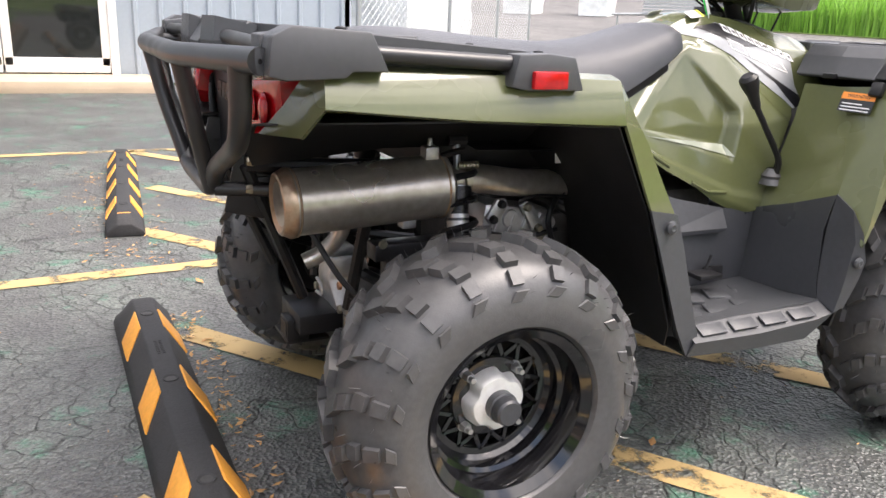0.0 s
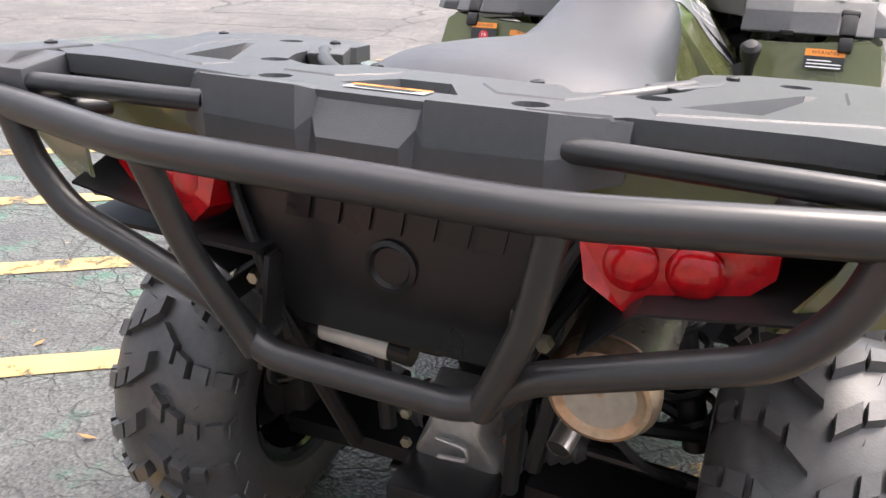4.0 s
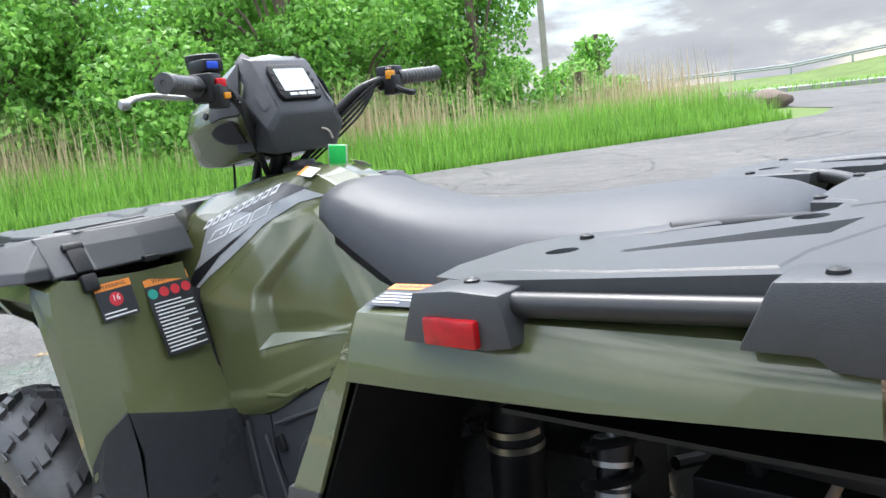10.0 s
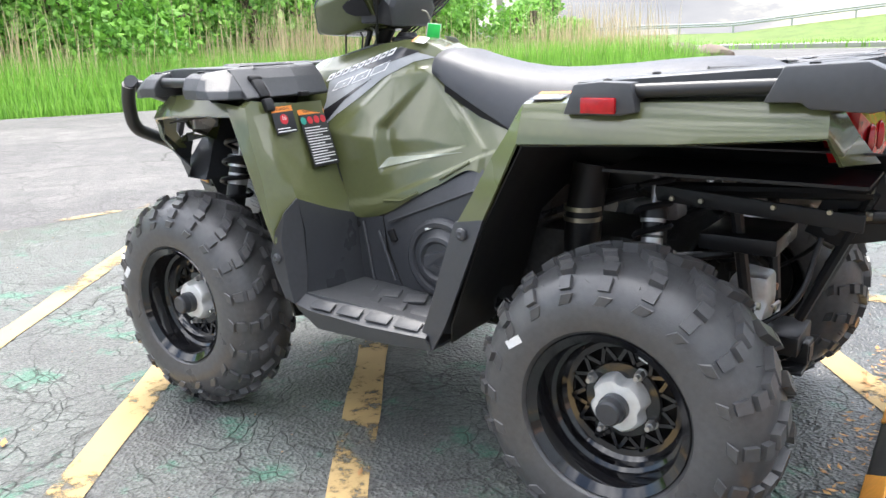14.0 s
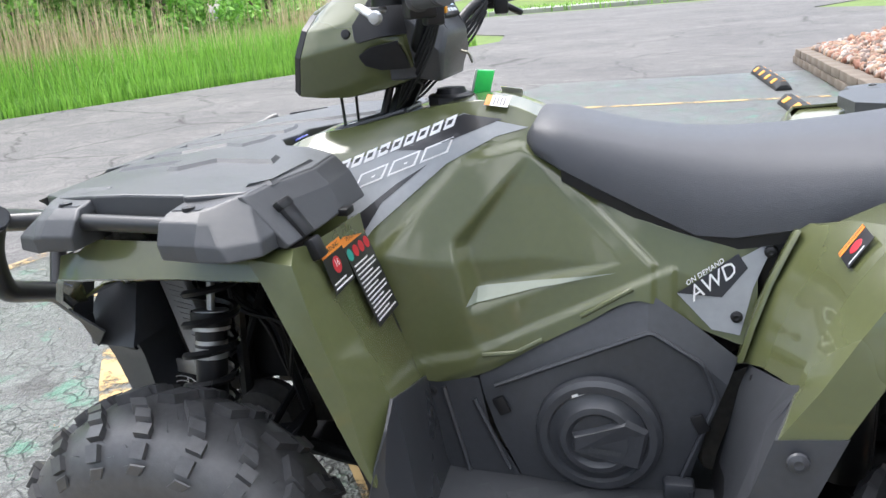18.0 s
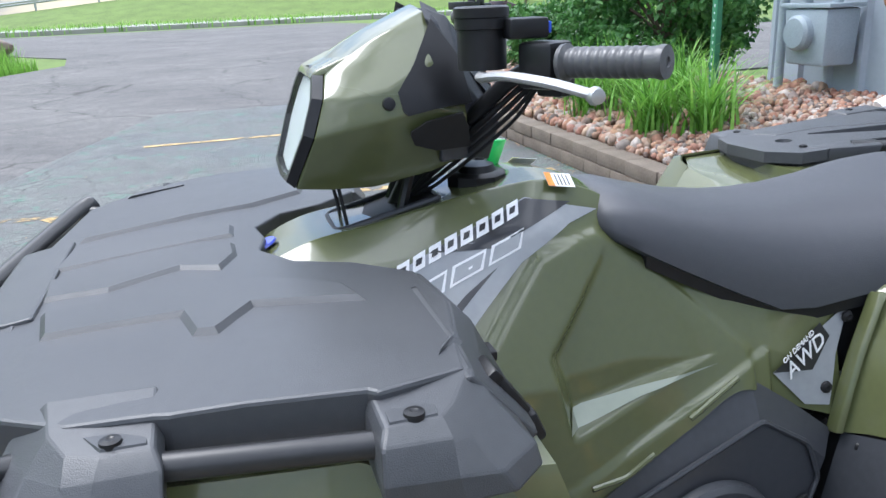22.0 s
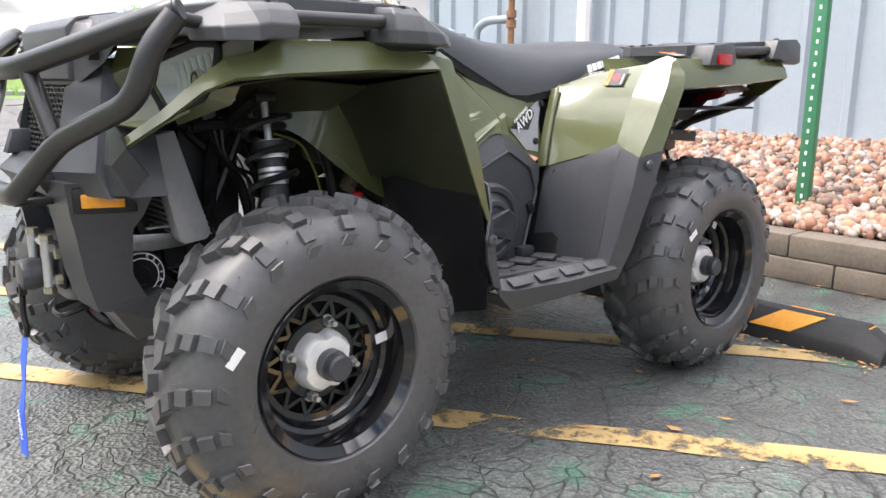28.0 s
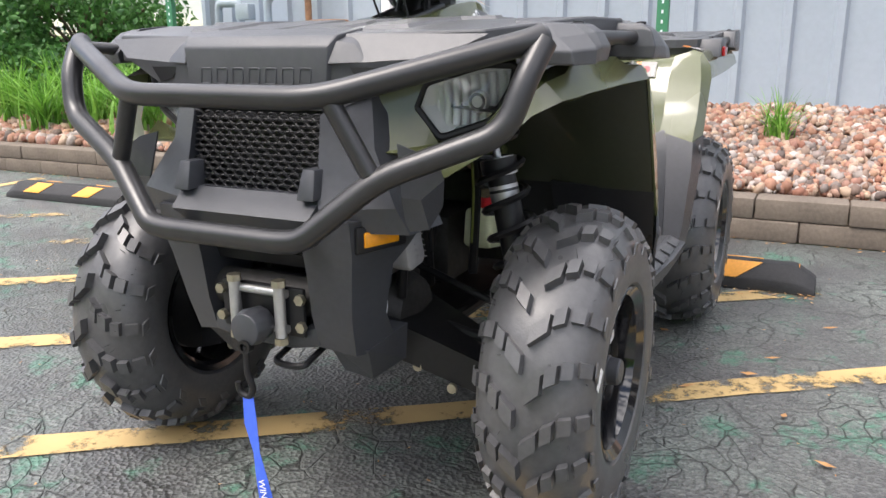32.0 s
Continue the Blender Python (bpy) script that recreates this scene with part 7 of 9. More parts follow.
part("side_cover", sheet([[(0.905, -0.236, 0.538), (0.74, -0.238, 0.545), (0.60, -0.225, 0.59), (0.374, -0.224, 0.60)], [(0.89, -0.245, 0.50), (0.74, -0.245, 0.51), (0.60, -0.245, 0.50), (0.40, -0.238, 0.50)], [(0.875, -0.25, 0.36), (0.74, -0.25, 0.345), (0.60, -0.25, 0.345), (0.42, -0.24, 0.345)]], 0.005), DARKP, atv, "dark grey engine side cover", 18)
part("side_cover", sheet([[(0.905, 0.236, 0.537), (0.85, 0.236, 0.538), (0.806, 0.236, 0.538)], [(0.885, 0.245, 0.45), (0.84, 0.246, 0.45), (0.79, 0.246, 0.45)], [(0.872, 0.25, 0.362), (0.82, 0.252, 0.352), (0.735, 0.252, 0.350)]], 0.004), DARKP, atv, "", 18)
for k, (a, b) in enumerate((((0.870, 0.52), (0.830, 0.36)), ((0.815, 0.50), (0.755, 0.37)))):
    part("cover_rib", tube([(a[0], 0.244, a[1]), (b[0], 0.256, b[1])], 0.005, seg=6), DARKP, atv)
part("cover_rib", tube([(0.775, 0.247, 0.53), (0.51, 0.233, 0.634), (0.43, 0.242, 0.585), (0.405, 0.242, 0.52), (0.465, 0.252, 0.36)], 0.0045, 0.01, 6), DARKP, atv)
part("ledge", loft([[(0.60, -0.226, 0.585), (0.79, -0.240, 0.545), (0.79, -0.265, 0.50), (0.60, -0.26, 0.50)], [(0.60, -0.215, 0.48), (0.79, -0.22, 0.48), (0.78, -0.262, 0.49), (0.60, -0.258, 0.49)]]), DARKP, atv, "", 20)
part("clutch_cover", lathe([(0.248, 0.108), (0.262, 0.106), (0.268, 0.098), (0.268, 0.086), (0.262, 0.082), (0.266, 0.070), (0.276, 0.062), (0.278, 0.052), (0.270, 0.044), (0.272, 0.0)], 48, "y", (0.598, 0, 0.450)), DARKP, atv, "round dark clutch cover")
part("clutch_spoke", loft([[(0.640, 0.272, 0.462), (0.548, 0.272, 0.492), (0.512, 0.266, 0.470), (0.528, 0.268, 0.395), (0.640, 0.272, 0.428)], [(0.635, 0.284, 0.458), (0.552, 0.282, 0.485), (0.520, 0.274, 0.466), (0.532, 0.276, 0.402), (0.635, 0.284, 0.432)]]), DARKP, atv, "", 20)
badge(7, 0.052, 0.010, 0.002, frame3((0.585, 0.2845, 0.435), (-1, 0, -0.12), (0, 1, 0)), PLASTIC, atv, 0.2, 0.001)
part("cover_label", patch([(0.64, 0.53), (0.60, 0.545), (0.56, 0.54), (0.56, 0.535), (0.60, 0.539), (0.638, 0.525)], 0.055, 1, 0.1), WHITE, atv)
for x, z in ((0.765, 0.492), (0.432, 0.478)):
    part("cover_vent", box((x, 0.248, z), (0.022, 0.008, 0.034), 0.003, (0, 25, 0)), VOIDB, atv)
part("cover_foot", box((0.465, 0.262, 0.362), (0.05, 0.03, 0.03), 0.006), DARKP, atv)
# gear lever and brake pedal on the right
part("gear_lever", tube([(0.930, -0.262, 0.612), (0.932, -0.266, 0.655), (0.915, -0.270, 0.680), (0.818, -0.270, 0.800)], 0.0075, 0.02, 10), BLACK, atv, "black gear lever")
part("gear_knob", moved(lathe([(0.0, 0.010), (0.035, 0.014), (0.060, 0.021), (0.078, 0.022), (0.086, 0.014), (0.088, 0.0)], 14, "z"), frame3((0.822, -0.270, 0.795), (0, 1, 0), (-0.52, 0, 0.85))), BLACK, atv, "black gear knob")
part("lever_boot", lathe([(0.60, 0.03), (0.615, 0.024), (0.622, 0.026), (0.632, 0.018), (0.64, 0.012)], 14, "z", (0.932, -0.25, 0)), RUBBER, atv)
part("brake_pedal", merge(box((0.70, -0.30, 0.40), (0.07, 0.05, 0.012), 0.003), box((0.76, -0.265, 0.39), (0.06, 0.012, 0.03), 0.003), tube([(0.72, -0.28, 0.40), (0.735, -0.28, 0.44)], 0.004, seg=6)), BLACK, atv, "black brake pedal")

# ---------------------------------------------------------------- chassis, engine, exhaust, suspension
for s in (1, -1):
    part("frame_rail", tube([(-0.36, 0.165 * s, 0.69), (0.10, 0.175 * s, 0.665), (0.40, 0.17 * s, 0.55), (0.60, 0.16 * s, 0.30), (1.10, 0.15 * s, 0.29), (1.40, 0.13 * s, 0.36), (1.48, 0.13 * s, 0.60)], 0.016, 0.06, 10), BLACK, atv, "black tubular frame rail")
    part("frame_post", tube([(-0.10, 0.17 * s, 0.675), (-0.14, 0.12 * s, 0.36)], 0.014, seg=8), BLACK, atv)
    part("frame_post", tube([(-0.36, 0.165 * s, 0.69), (-0.24, 0.12 * s, 0.40)], 0.012, seg=8), BLACK, atv)
    if s > 0:
        part("frame_plate", box((-0.15, 0.30, 0.745), (0.46, 0.28, 0.006), 0), VOIDB, atv)
    part("frame_bracket", box((-0.16, (0.255 if s > 0 else 0.160) * s, 0.66), (0.40, 0.008, 0.034), 0.003, (0, -4, 0)), VOIDB, atv)
    for x in (-0.30, -0.20, -0.06, 0.0) if s > 0 else ():
        part("bracket_bolt", lathe([(0.262 * s, 0.006), (0.268 * s, 0.005), (0.268 * s, 0.0)], 6, "y", (x, 0, 0.665)), ZINC, atv)
    # rear suspension arms, shock and drive shaft
    part("lower_arm", loft([[(-0.10, 0.10 * s, 0.290), (0.12, 0.10 * s, 0.290), (0.12, 0.10 * s, 0.262), (-0.10, 0.10 * s, 0.262)], [(-0.07, 0.24 * s, 0.262), (0.08, 0.24 * s, 0.262), (0.08, 0.24 * s, 0.232), (-0.07, 0.24 * s, 0.232)], [(-0.055, 0.38 * s, 0.245), (0.055, 0.38 * s, 0.245), (0.055, 0.38 * s, 0.21), (-0.055, 0.38 * s, 0.21)]]), BLACK, atv, "black rear suspension arm")
    part("upper_arm", merge(tube([(-0.10, 0.11 * s, 0.43), (0.0, 0.36 * s, 0.40)], 0.013, seg=8), tube([(0.12, 0.11 * s, 0.43), (0.0, 0.36 * s, 0.40)], 0.013, seg=8)), BLACK, atv)
    part("drive_shaft", tube([(-0.02, 0.08 * s, 0.33), (0.0, 0.42 * s, 0.305)], 0.012, seg=10), BLACK, atv)
    part("shaft_boot", lathe([(0.10 * s, 0.048), (0.115 * s, 0.040), (0.122 * s, 0.044), (0.135 * s, 0.034), (0.142 * s, 0.038), (0.155 * s, 0.028), (0.162 * s, 0.030), (0.175 * s, 0.018)], 16, "y", (-0.01, 0, 0.325)), RUBBER, atv)
    part("rear_upright", box((0.0, 0.385 * s, 0.305), (0.07, 0.06, 0.20), 0.012), REDGREY, atv)
    part("brake_disc", lathe([(0.405 * s, 0.035), (0.405 * s, 0.085), (0.41 * s, 0.085), (0.41 * s, 0.035)], 24, "y", (0, 0, 0.305)), REDGREY, atv)


def spring_shock(top, bot, r=0.036, coils=6, lab="black coil-over shock absorber"):
    """A damper with body, rod, label band and coil."""
    t, b = Vector(top), Vector(bot)
    d = b - t
    at = lambda k: t + d * k
    body = part("shock_absorber", merge(tube([at(0.30), at(1.0)], r * 0.62, seg=16), tube([at(0.24), at(0.31)], r * 0.80, seg=16)), BLACK, atv, lab)
    part("rod", tube([at(0.0), at(0.30)], 0.0075, seg=10), ALU, body)
    part("collar", merge(tube([at(0.29), at(0.33)], r * 0.74, seg=16), tube([at(0.235), at(0.26)], r * 0.70, seg=16)), ALU, body)
    part("maker_label", tube([at(0.38), at(0.47)], r * 0.635, seg=20), ALU, body, "silver shock label")
    part("label_print", tube([at(0.40), at(0.415)], r * 0.640, seg=20), BLKDEC, body)
    n = coils * 14
    side = d.cross(Vector((1, 0, 0))).normalized()
    other = d.cross(side).normalized()
    pts = [at(0.06 + 0.90 * i / n) + (side * math.cos(2 * math.pi * i / 14) + other * math.sin(2 * math.pi * i / 14)) * r for i in range(n + 1)]
    rings = []
    for i, q in enumerate(pts):
        dd = (pts[min(i + 1, n)] - pts[max(i - 1, 0)]).normalized()
        u = dd.cross(d).normalized()
        v = u.cross(dd)
        rings.append([q + (u * math.cos(a) + v * math.sin(a)) * 0.0070 for a in (0, 1.257, 2.513, 3.77, 5.027)])
    part("spring", loft(rings), BLACK, body)
    part("mount", tube([at(0.0) - Vector((0.02, 0, 0)), at(0.0) + Vector((0.02, 0, 0))], 0.012, seg=10), BLACK, body)
    return body


for s in (1, -1):
    spring_shock((1.262, 0.300 * s, 0.775), (1.270, 0.385 * s, 0.42), 0.045, 6)
    spring_shock((0.045, 0.235 * s, 0.735), (0.02, 0.335 * s, 0.36), 0.036, 7)
    part("front_lower_arm", loft([[(1.40, 0.11 * s, 0.395), (1.20, 0.11 * s, 0.395), (1.20, 0.11 * s, 0.34), (1.40, 0.11 * s, 0.32)], [(1.335, 0.40 * s, 0.275), (1.235, 0.40 * s, 0.275), (1.235, 0.40 * s, 0.215), (1.335, 0.40 * s, 0.21)]]), BLACK, atv, "black front suspension arm with guard")
    for y, z in ((0.20, 0.285), (0.275, 0.252)):
        part("arm_bolt", lathe([(1.372, 0.011), (1.378, 0.010), (1.379, 0.0)], 10, "x", (0, y * s, z)), ZINC, atv)
    part("front_upright", box((1.275, 0.405 * s, 0.32), (0.06, 0.05, 0.20), 0.012), ALU, atv, "cast front hub carrier")
    part("front_axle", tube([(1.27, 0.09 * s, 0.36), (1.275, 0.43 * s, 0.305)], 0.012, seg=10), BLACK, atv)
    part("tie_rod", tube([(1.22, 0.08 * s, 0.46), (1.24, 0.40 * s, 0.36)], 0.008, seg=8), BLACK, atv)
    part("front_tower", tube([(1.26, 0.30 * s, 0.785), (1.30, 0.16 * s, 0.70), (1.34, 0.14 * s, 0.36)], 0.015, 0.04, 8), BLACK, atv)
    part("green_hose", tube([(1.20, 0.22 * s, 0.70), (1.12, 0.20 * s, 0.68), (1.06, 0.18 * s, 0.58), (1.05, 0.17 * s, 0.46)], 0.0030, 0.05, 8), mat("yellow_green_wire", (0.12, 0.14, 0.03), 0.5), atv)
    part("loom", tube([(1.36, 0.19 * s, 0.72), (1.20, 0.21 * s, 0.72), (1.08, 0.19 * s, 0.70), (1.02, 0.17 * s, 0.58), (1.02, 0.16 * s, 0.38)], 0.011, 0.06, 8), VOIDB, atv, "black wiring loom")
    part("loom", tube([(1.40, 0.17 * s, 0.70), (1.38, 0.18 * s, 0.56), (1.36, 0.16 * s, 0.42)], 0.009, 0.05, 8), VOIDB, atv)
    # inner fender sheets, their shade put into the darker olive
    part("inner_fender", sheet([[(1.36, 0.30 * s, 0.815), (1.20, 0.33 * s, 0.81), (1.06, 0.36 * s, 0.80)], [(1.34, 0.20 * s, 0.765), (1.20, 0.20 * s, 0.745), (1.07, 0.22 * s, 0.745)]], 0.004), OLIVE_SHADE, atv, "", 30)
    part("fender_flare", sheet([[(1.020, 0.540 * s, 0.826), (0.965, 0.545 * s, 0.69), (0.925, 0.548 * s, 0.585)], [(1.035, 0.44 * s, 0.812), (0.985, 0.44 * s, 0.68), (0.955, 0.44 * s, 0.592)], [(1.055, 0.34 * s, 0.800), (1.005, 0.33 * s, 0.68), (0.972, 0.33 * s, 0.600)], [(1.060, 0.22 * s, 0.780), (1.000, 0.22 * s, 0.68), (0.965, 0.22 * s, 0.600)]], 0.003), OLIVE_SHADE, atv, "olive inner fender, darkened to paint its shade", 30)
    part("mud_flap", sheet([[(0.985, 0.335 * s, 0.605), (0.955, 0.44 * s, 0.594), (0.922, 0.551 * s, 0.584)], [(0.935, 0.34 * s, 0.45), (0.912, 0.44 * s, 0.44), (0.885, 0.548 * s, 0.45)], [(0.905, 0.36 * s, 0.30), (0.888, 0.44 * s, 0.305), (0.870, 0.53 * s, 0.33)]], 0.005), BLACK, atv, "black front mud flap", 30)
# added black block that keeps daylight from showing through the front arches
part("front_filler", merge(box((1.295, 0.0, 0.60), (0.14, 0.24, 0.30), 0.02), box((1.36, 0.0, 0.47), (0.10, 0.26, 0.10), 0.015)), VOIDB, atv, "black filler block in place of dark parts behind the radiator")
for s in (1, -1):
    part("front_brace", tube([(1.36, 0.13 * s, 0.72), (1.24, 0.15 * s, 0.60), (1.20, 0.14 * s, 0.40)], 0.011, 0.04, 8), BLACK, atv)
    part("front_brace", tube([(1.22, 0.15 * s, 0.74), (1.33, 0.15 * s, 0.50)], 0.010, seg=8), BLACK, atv)
    part("ribbed_hose", lathe([(0.0, 0.0)] + [(0.004 * k, 0.013 if k % 2 else 0.0105) for k in range(46)], 10, "x", (1.19, 0.175 * s, 0.715)), VOIDB, atv, "black ribbed conduit")
    part("winch_bracket", merge(prism([(1.36, 0.50), (1.50, 0.508), (1.50, 0.478), (1.44, 0.470), (1.36, 0.474)], "y", 0.150 * s, 0.156 * s, 0.002), box((1.40, 0.13 * s, 0.516), (0.10, 0.05, 0.004), 0.001)), ALU, atv, "bare steel winch bracket")
    part("connector", box((1.335, 0.20 * s, 0.752), (0.03, 0.014, 0.04), 0.004, (0, 20, 0)), DARKP, atv)
    for k in range(3):
        part("wire", tube([(1.34 - 0.02 * k, 0.19 * s, 0.735), (1.30, (0.175 + 0.012 * k) * s, 0.66 - 0.01 * k), (1.25 - 0.03 * k, 0.165 * s, 0.60), (1.22, 0.155 * s, 0.48)], 0.0045, 0.05, 6), BLACK, atv)
    for k in range(16):
        q = (k + 0.5) / 16
        part("radiator_louvre", box((1.412 - 0.068 * (1 - q) + 0.008, 0.2015 * s, 0.500 + 0.195 * q), (0.040, 0.0026, 0.002), 0, (0, -14, 0)), GUARD, atv)
part("overflow_bottle", soften(loft([[(1.015, 0.135, 0.535), (0.92, 0.135, 0.515), (0.92, 0.20, 0.515), (1.015, 0.20, 0.535)], [(1.018, 0.13, 0.44), (0.925, 0.13, 0.425), (0.925, 0.205, 0.425), (1.018, 0.205, 0.44)]]), 0.014, 3), BOTTLE, atv, "milky coolant bottle with a red cap")
part("bottle_cap", lathe([(0.522, 0.013), (0.526, 0.017), (0.552, 0.016), (0.555, 0.012), (0.556, 0.0)], 14, "z", (0.95, 0.165, 0)), REDCAP, atv, "red bottle cap")
part("bottle_hose", tube([(0.95, 0.165, 0.555), (0.955, 0.17, 0.62), (1.01, 0.19, 0.69), (1.09, 0.20, 0.70)], 0.0035, 0.06, 8), VOIDB, atv)
part("heat_sleeve", tube([(0.965, 0.10, 0.66), (0.955, 0.165, 0.61), (0.99, 0.18, 0.565)], 0.019, 0.05, 12), BRAID, atv, "braided heat sleeve")
part("front_gearcase", soften(lathe([(0.10, 0.075), (0.13, 0.085), (0.16, 0.07), (0.17, 0.0)], 20, "y", (1.30, 0, 0.37)), 0), REDGREY, atv)
part("winch_body", tube([(1.47, -0.15, 0.425), (1.47, 0.155, 0.425)], 0.052, seg=22), BLACK, atv, "black winch body")
part("winch_knob", lathe([(0.155, 0.050), (0.162, 0.048), (0.163, 0.044), (0.161, 0.043), (0.161, 0.020), (0.166, 0.018), (0.168, 0.0)], 28, "y", (1.47, 0, 0.425)), BLACK, atv, "black winch clutch knob")
part("knob_ring", lathe([(0.1632, 0.034), (0.1638, 0.034), (0.1638, 0.036), (0.1632, 0.036)], 28, "y", (1.47, 0, 0.425)), WHITE, atv)
part("knob_ring", lathe([(0.1632, 0.047), (0.1640, 0.0465), (0.1632, 0.045)], 28, "y", (1.47, 0, 0.425)), WHITE, atv)
for txt, a0, sg in (("ENGAGE", 200, 1), ("RELEASE", 20, 1)):
    for i, ch in enumerate(txt):
        a = radians(a0 + i * 22)
        part("knob_letter", words(ch, 0.011, frame3((1.47 - 0.0405 * math.sin(a), 0.1636, 0.425 + 0.0405 * math.cos(a)), (-math.cos(a), 0, -math.sin(a)), (0, 1, 0)), 0.0002), WHITE, atv)
# engine block, gear case, air box, clutch duct
part("engine", merge(box((0.62, 0.0, 0.47), (0.40, 0.36, 0.24), 0.03), box((0.45, 0.02, 0.60), (0.20, 0.22, 0.20), 0.03, (0, -20, 0)), box((0.28, 0.0, 0.42), (0.30, 0.26, 0.24), 0.03), box((0.90, 0.0, 0.42), (0.20, 0.18, 0.18), 0.03), box((0.70, 0, 0.68), (0.5, 0.22, 0.16), 0.03), box((1.18, 0.0, 0.38), (0.14, 0.16, 0.12), 0.03)), REDGREY, atv, "dark engine and gear case")
part("engine_head", merge(box((0.20, -0.13, 0.545), (0.10, 0.07, 0.07), 0.012, (0, 15, 10)), box((0.26, -0.15, 0.52), (0.06, 0.05, 0.09), 0.01, (0, -20, 0)), tube([(0.14, -0.17, 0.555), (0.20, -0.18, 0.535)], 0.016, seg=12), tube([(0.24, -0.185, 0.56), (0.29, -0.185, 0.51)], 0.012, seg=10), lathe([(-0.185, 0.03), (-0.19, 0.028), (-0.19, 0.012), (-0.186, 0.0)], 16, "y", (0.29, 0, 0.50))), ALU, atv, "bare aluminium gearbox casting")
def link_plate(pts, y, bolts):
    """A cast link with bosses, bolts, or black studs painted as holes, facing outwards on the right."""
    p = part("cast_link", prism(pts, "y", y, y + 0.012, 0.003), ALU, atv, "bare cast aluminium link")
    for x, z, m in bolts:
        part("link_bolt_or_hole", lathe([(y - 0.012, 0.0), (y - 0.012, 0.006), (y - 0.009, 0.0085), (y, 0.0095)], 10, "y", (x, 0, z)), m, p)


# its two black studs paint the darkness of open holes
link_plate([(0.125, 0.565), (0.150, 0.605), (0.172, 0.606), (0.178, 0.590), (0.160, 0.560), (0.140, 0.548)], -0.232, ((0.160, 0.595, VOIDB), (0.142, 0.563, VOIDB)))
link_plate([(0.205, 0.590), (0.222, 0.600), (0.240, 0.585), (0.268, 0.540), (0.258, 0.524), (0.240, 0.532)], -0.238, ((0.220, 0.586, ZINC), (0.252, 0.538, ZINC)))
part("gear_casting", merge(box((0.205, -0.185, 0.548), (0.17, 0.08, 0.075), 0.012, (0, 8, 0)), lathe([(-0.222, 0.022), (-0.230, 0.018), (-0.230, 0.0)], 14, "y", (0.188, 0, 0.560)), lathe([(-0.225, 0.016), (-0.234, 0.014), (-0.234, 0.0)], 12, "y", (0.286, 0, 0.545))), ALU, atv, "ribbed aluminium gearbox casting", 30)
for k in range(4):
    part("casting_rib", box((0.150 + 0.035 * k, -0.226, 0.540), (0.006, 0.010, 0.060), 0.002, (0, 20, 0)), ALU, atv)
part("carrier_bracket", merge(box((-0.055, -0.235, 0.520), (0.16, 0.05, 0.034), 0.004), box((-0.10, -0.238, 0.485), (0.02, 0.03, 0.06), 0.003)), BLACK, atv, "black rear carrier bracket")
part("carrier_bolt", lathe([(-0.262, 0.0), (-0.262, 0.008), (-0.258, 0.010)], 8, "y", (-0.118, 0, 0.538)), ZINC, atv)
part("sensor", merge(lathe([(0.700, 0.012), (0.712, 0.012), (0.714, 0.008), (0.730, 0.006), (0.742, 0.004), (0.742, 0.0)], 8, "z", (-0.018, -0.245, 0)), box((-0.018, -0.245, 0.704), (0.030, 0.026, 0.020), 0.003)), ALU, atv, "exhaust sensor on the muffler")
for pts, r in (([(0.05, -0.26, 0.60), (0.065, -0.255, 0.55), (0.12, -0.245, 0.525), (0.20, -0.24, 0.515), (0.30, -0.24, 0.530)], 0.006), ([(0.02, -0.25, 0.555), (0.09, -0.262, 0.545), (0.15, -0.25, 0.53)], 0.008), ([(0.30, -0.23, 0.60), (0.27, -0.245, 0.56), (0.285, -0.245, 0.51), (0.31, -0.235, 0.48)], 0.007), ([(0.33, -0.22, 0.60), (0.24, -0.24, 0.612), (0.20, -0.235, 0.60)], 0.004)):
    part("engine_hose", tube(pts, r, 0.05, 8), BLACK, atv)
part("rear_gearcase", soften(loft([[(-0.08, 0.06, 0.46), (-0.08, -0.06, 0.46), (-0.155, -0.045, 0.455), (-0.155, 0.045, 0.455)], [(-0.06, 0.055, 0.40), (-0.06, -0.055, 0.40), (-0.16, -0.04, 0.40), (-0.16, 0.04, 0.40)], [(-0.04, 0.085, 0.35), (-0.04, -0.085, 0.35), (-0.15, -0.07, 0.34), (-0.15, 0.07, 0.34)], [(-0.03, 0.085, 0.27), (-0.03, -0.085, 0.27), (-0.13, -0.07, 0.27), (-0.13, 0.07, 0.27)]]), 0.010), ALU, atv, "cast aluminium rear gear case")
part("case_loop", tube([(-0.165, 0.025, 0.385), (-0.170, -0.025, 0.385), (-0.168, -0.03, 0.36), (-0.168, 0.02, 0.355)], 0.004, 0.01, 8), ALU, atv)
part("hitch", merge(box((-0.185, 0.0, 0.312), (0.10, 0.15, 0.045), 0.004), box((-0.225, 0.0, 0.285), (0.05, 0.06, 0.05), 0.003), box((-0.20, 0.03, 0.255), (0.10, 0.11, 0.008), 0.003)), BLACK, atv, "black receiver hitch")
# thin black plate paints the dark hollow of the receiver
part("hitch_mouth_shade", box((-0.2505, 0.0, 0.285), (0.003, 0.044, 0.036), 0), VOIDB, atv)
for y in (-0.085, 0.085):
    for z in (0.40, 0.345, 0.275):
        part("case_bolt", lathe([(-0.165, 0.010), (-0.172, 0.009), (-0.173, 0.0)], 6, "x", (0.02, y, z)), mat("copper_bolt", (0.45, 0.22, 0.12), 0.35, metal=0.9) if z == 0.40 and y < 0 else ZINC, atv)
part("tool_tube", tube([(-0.29, 0.0, 0.605), (-0.29, 0.16, 0.615)], 0.018, seg=14), BLACK, atv)
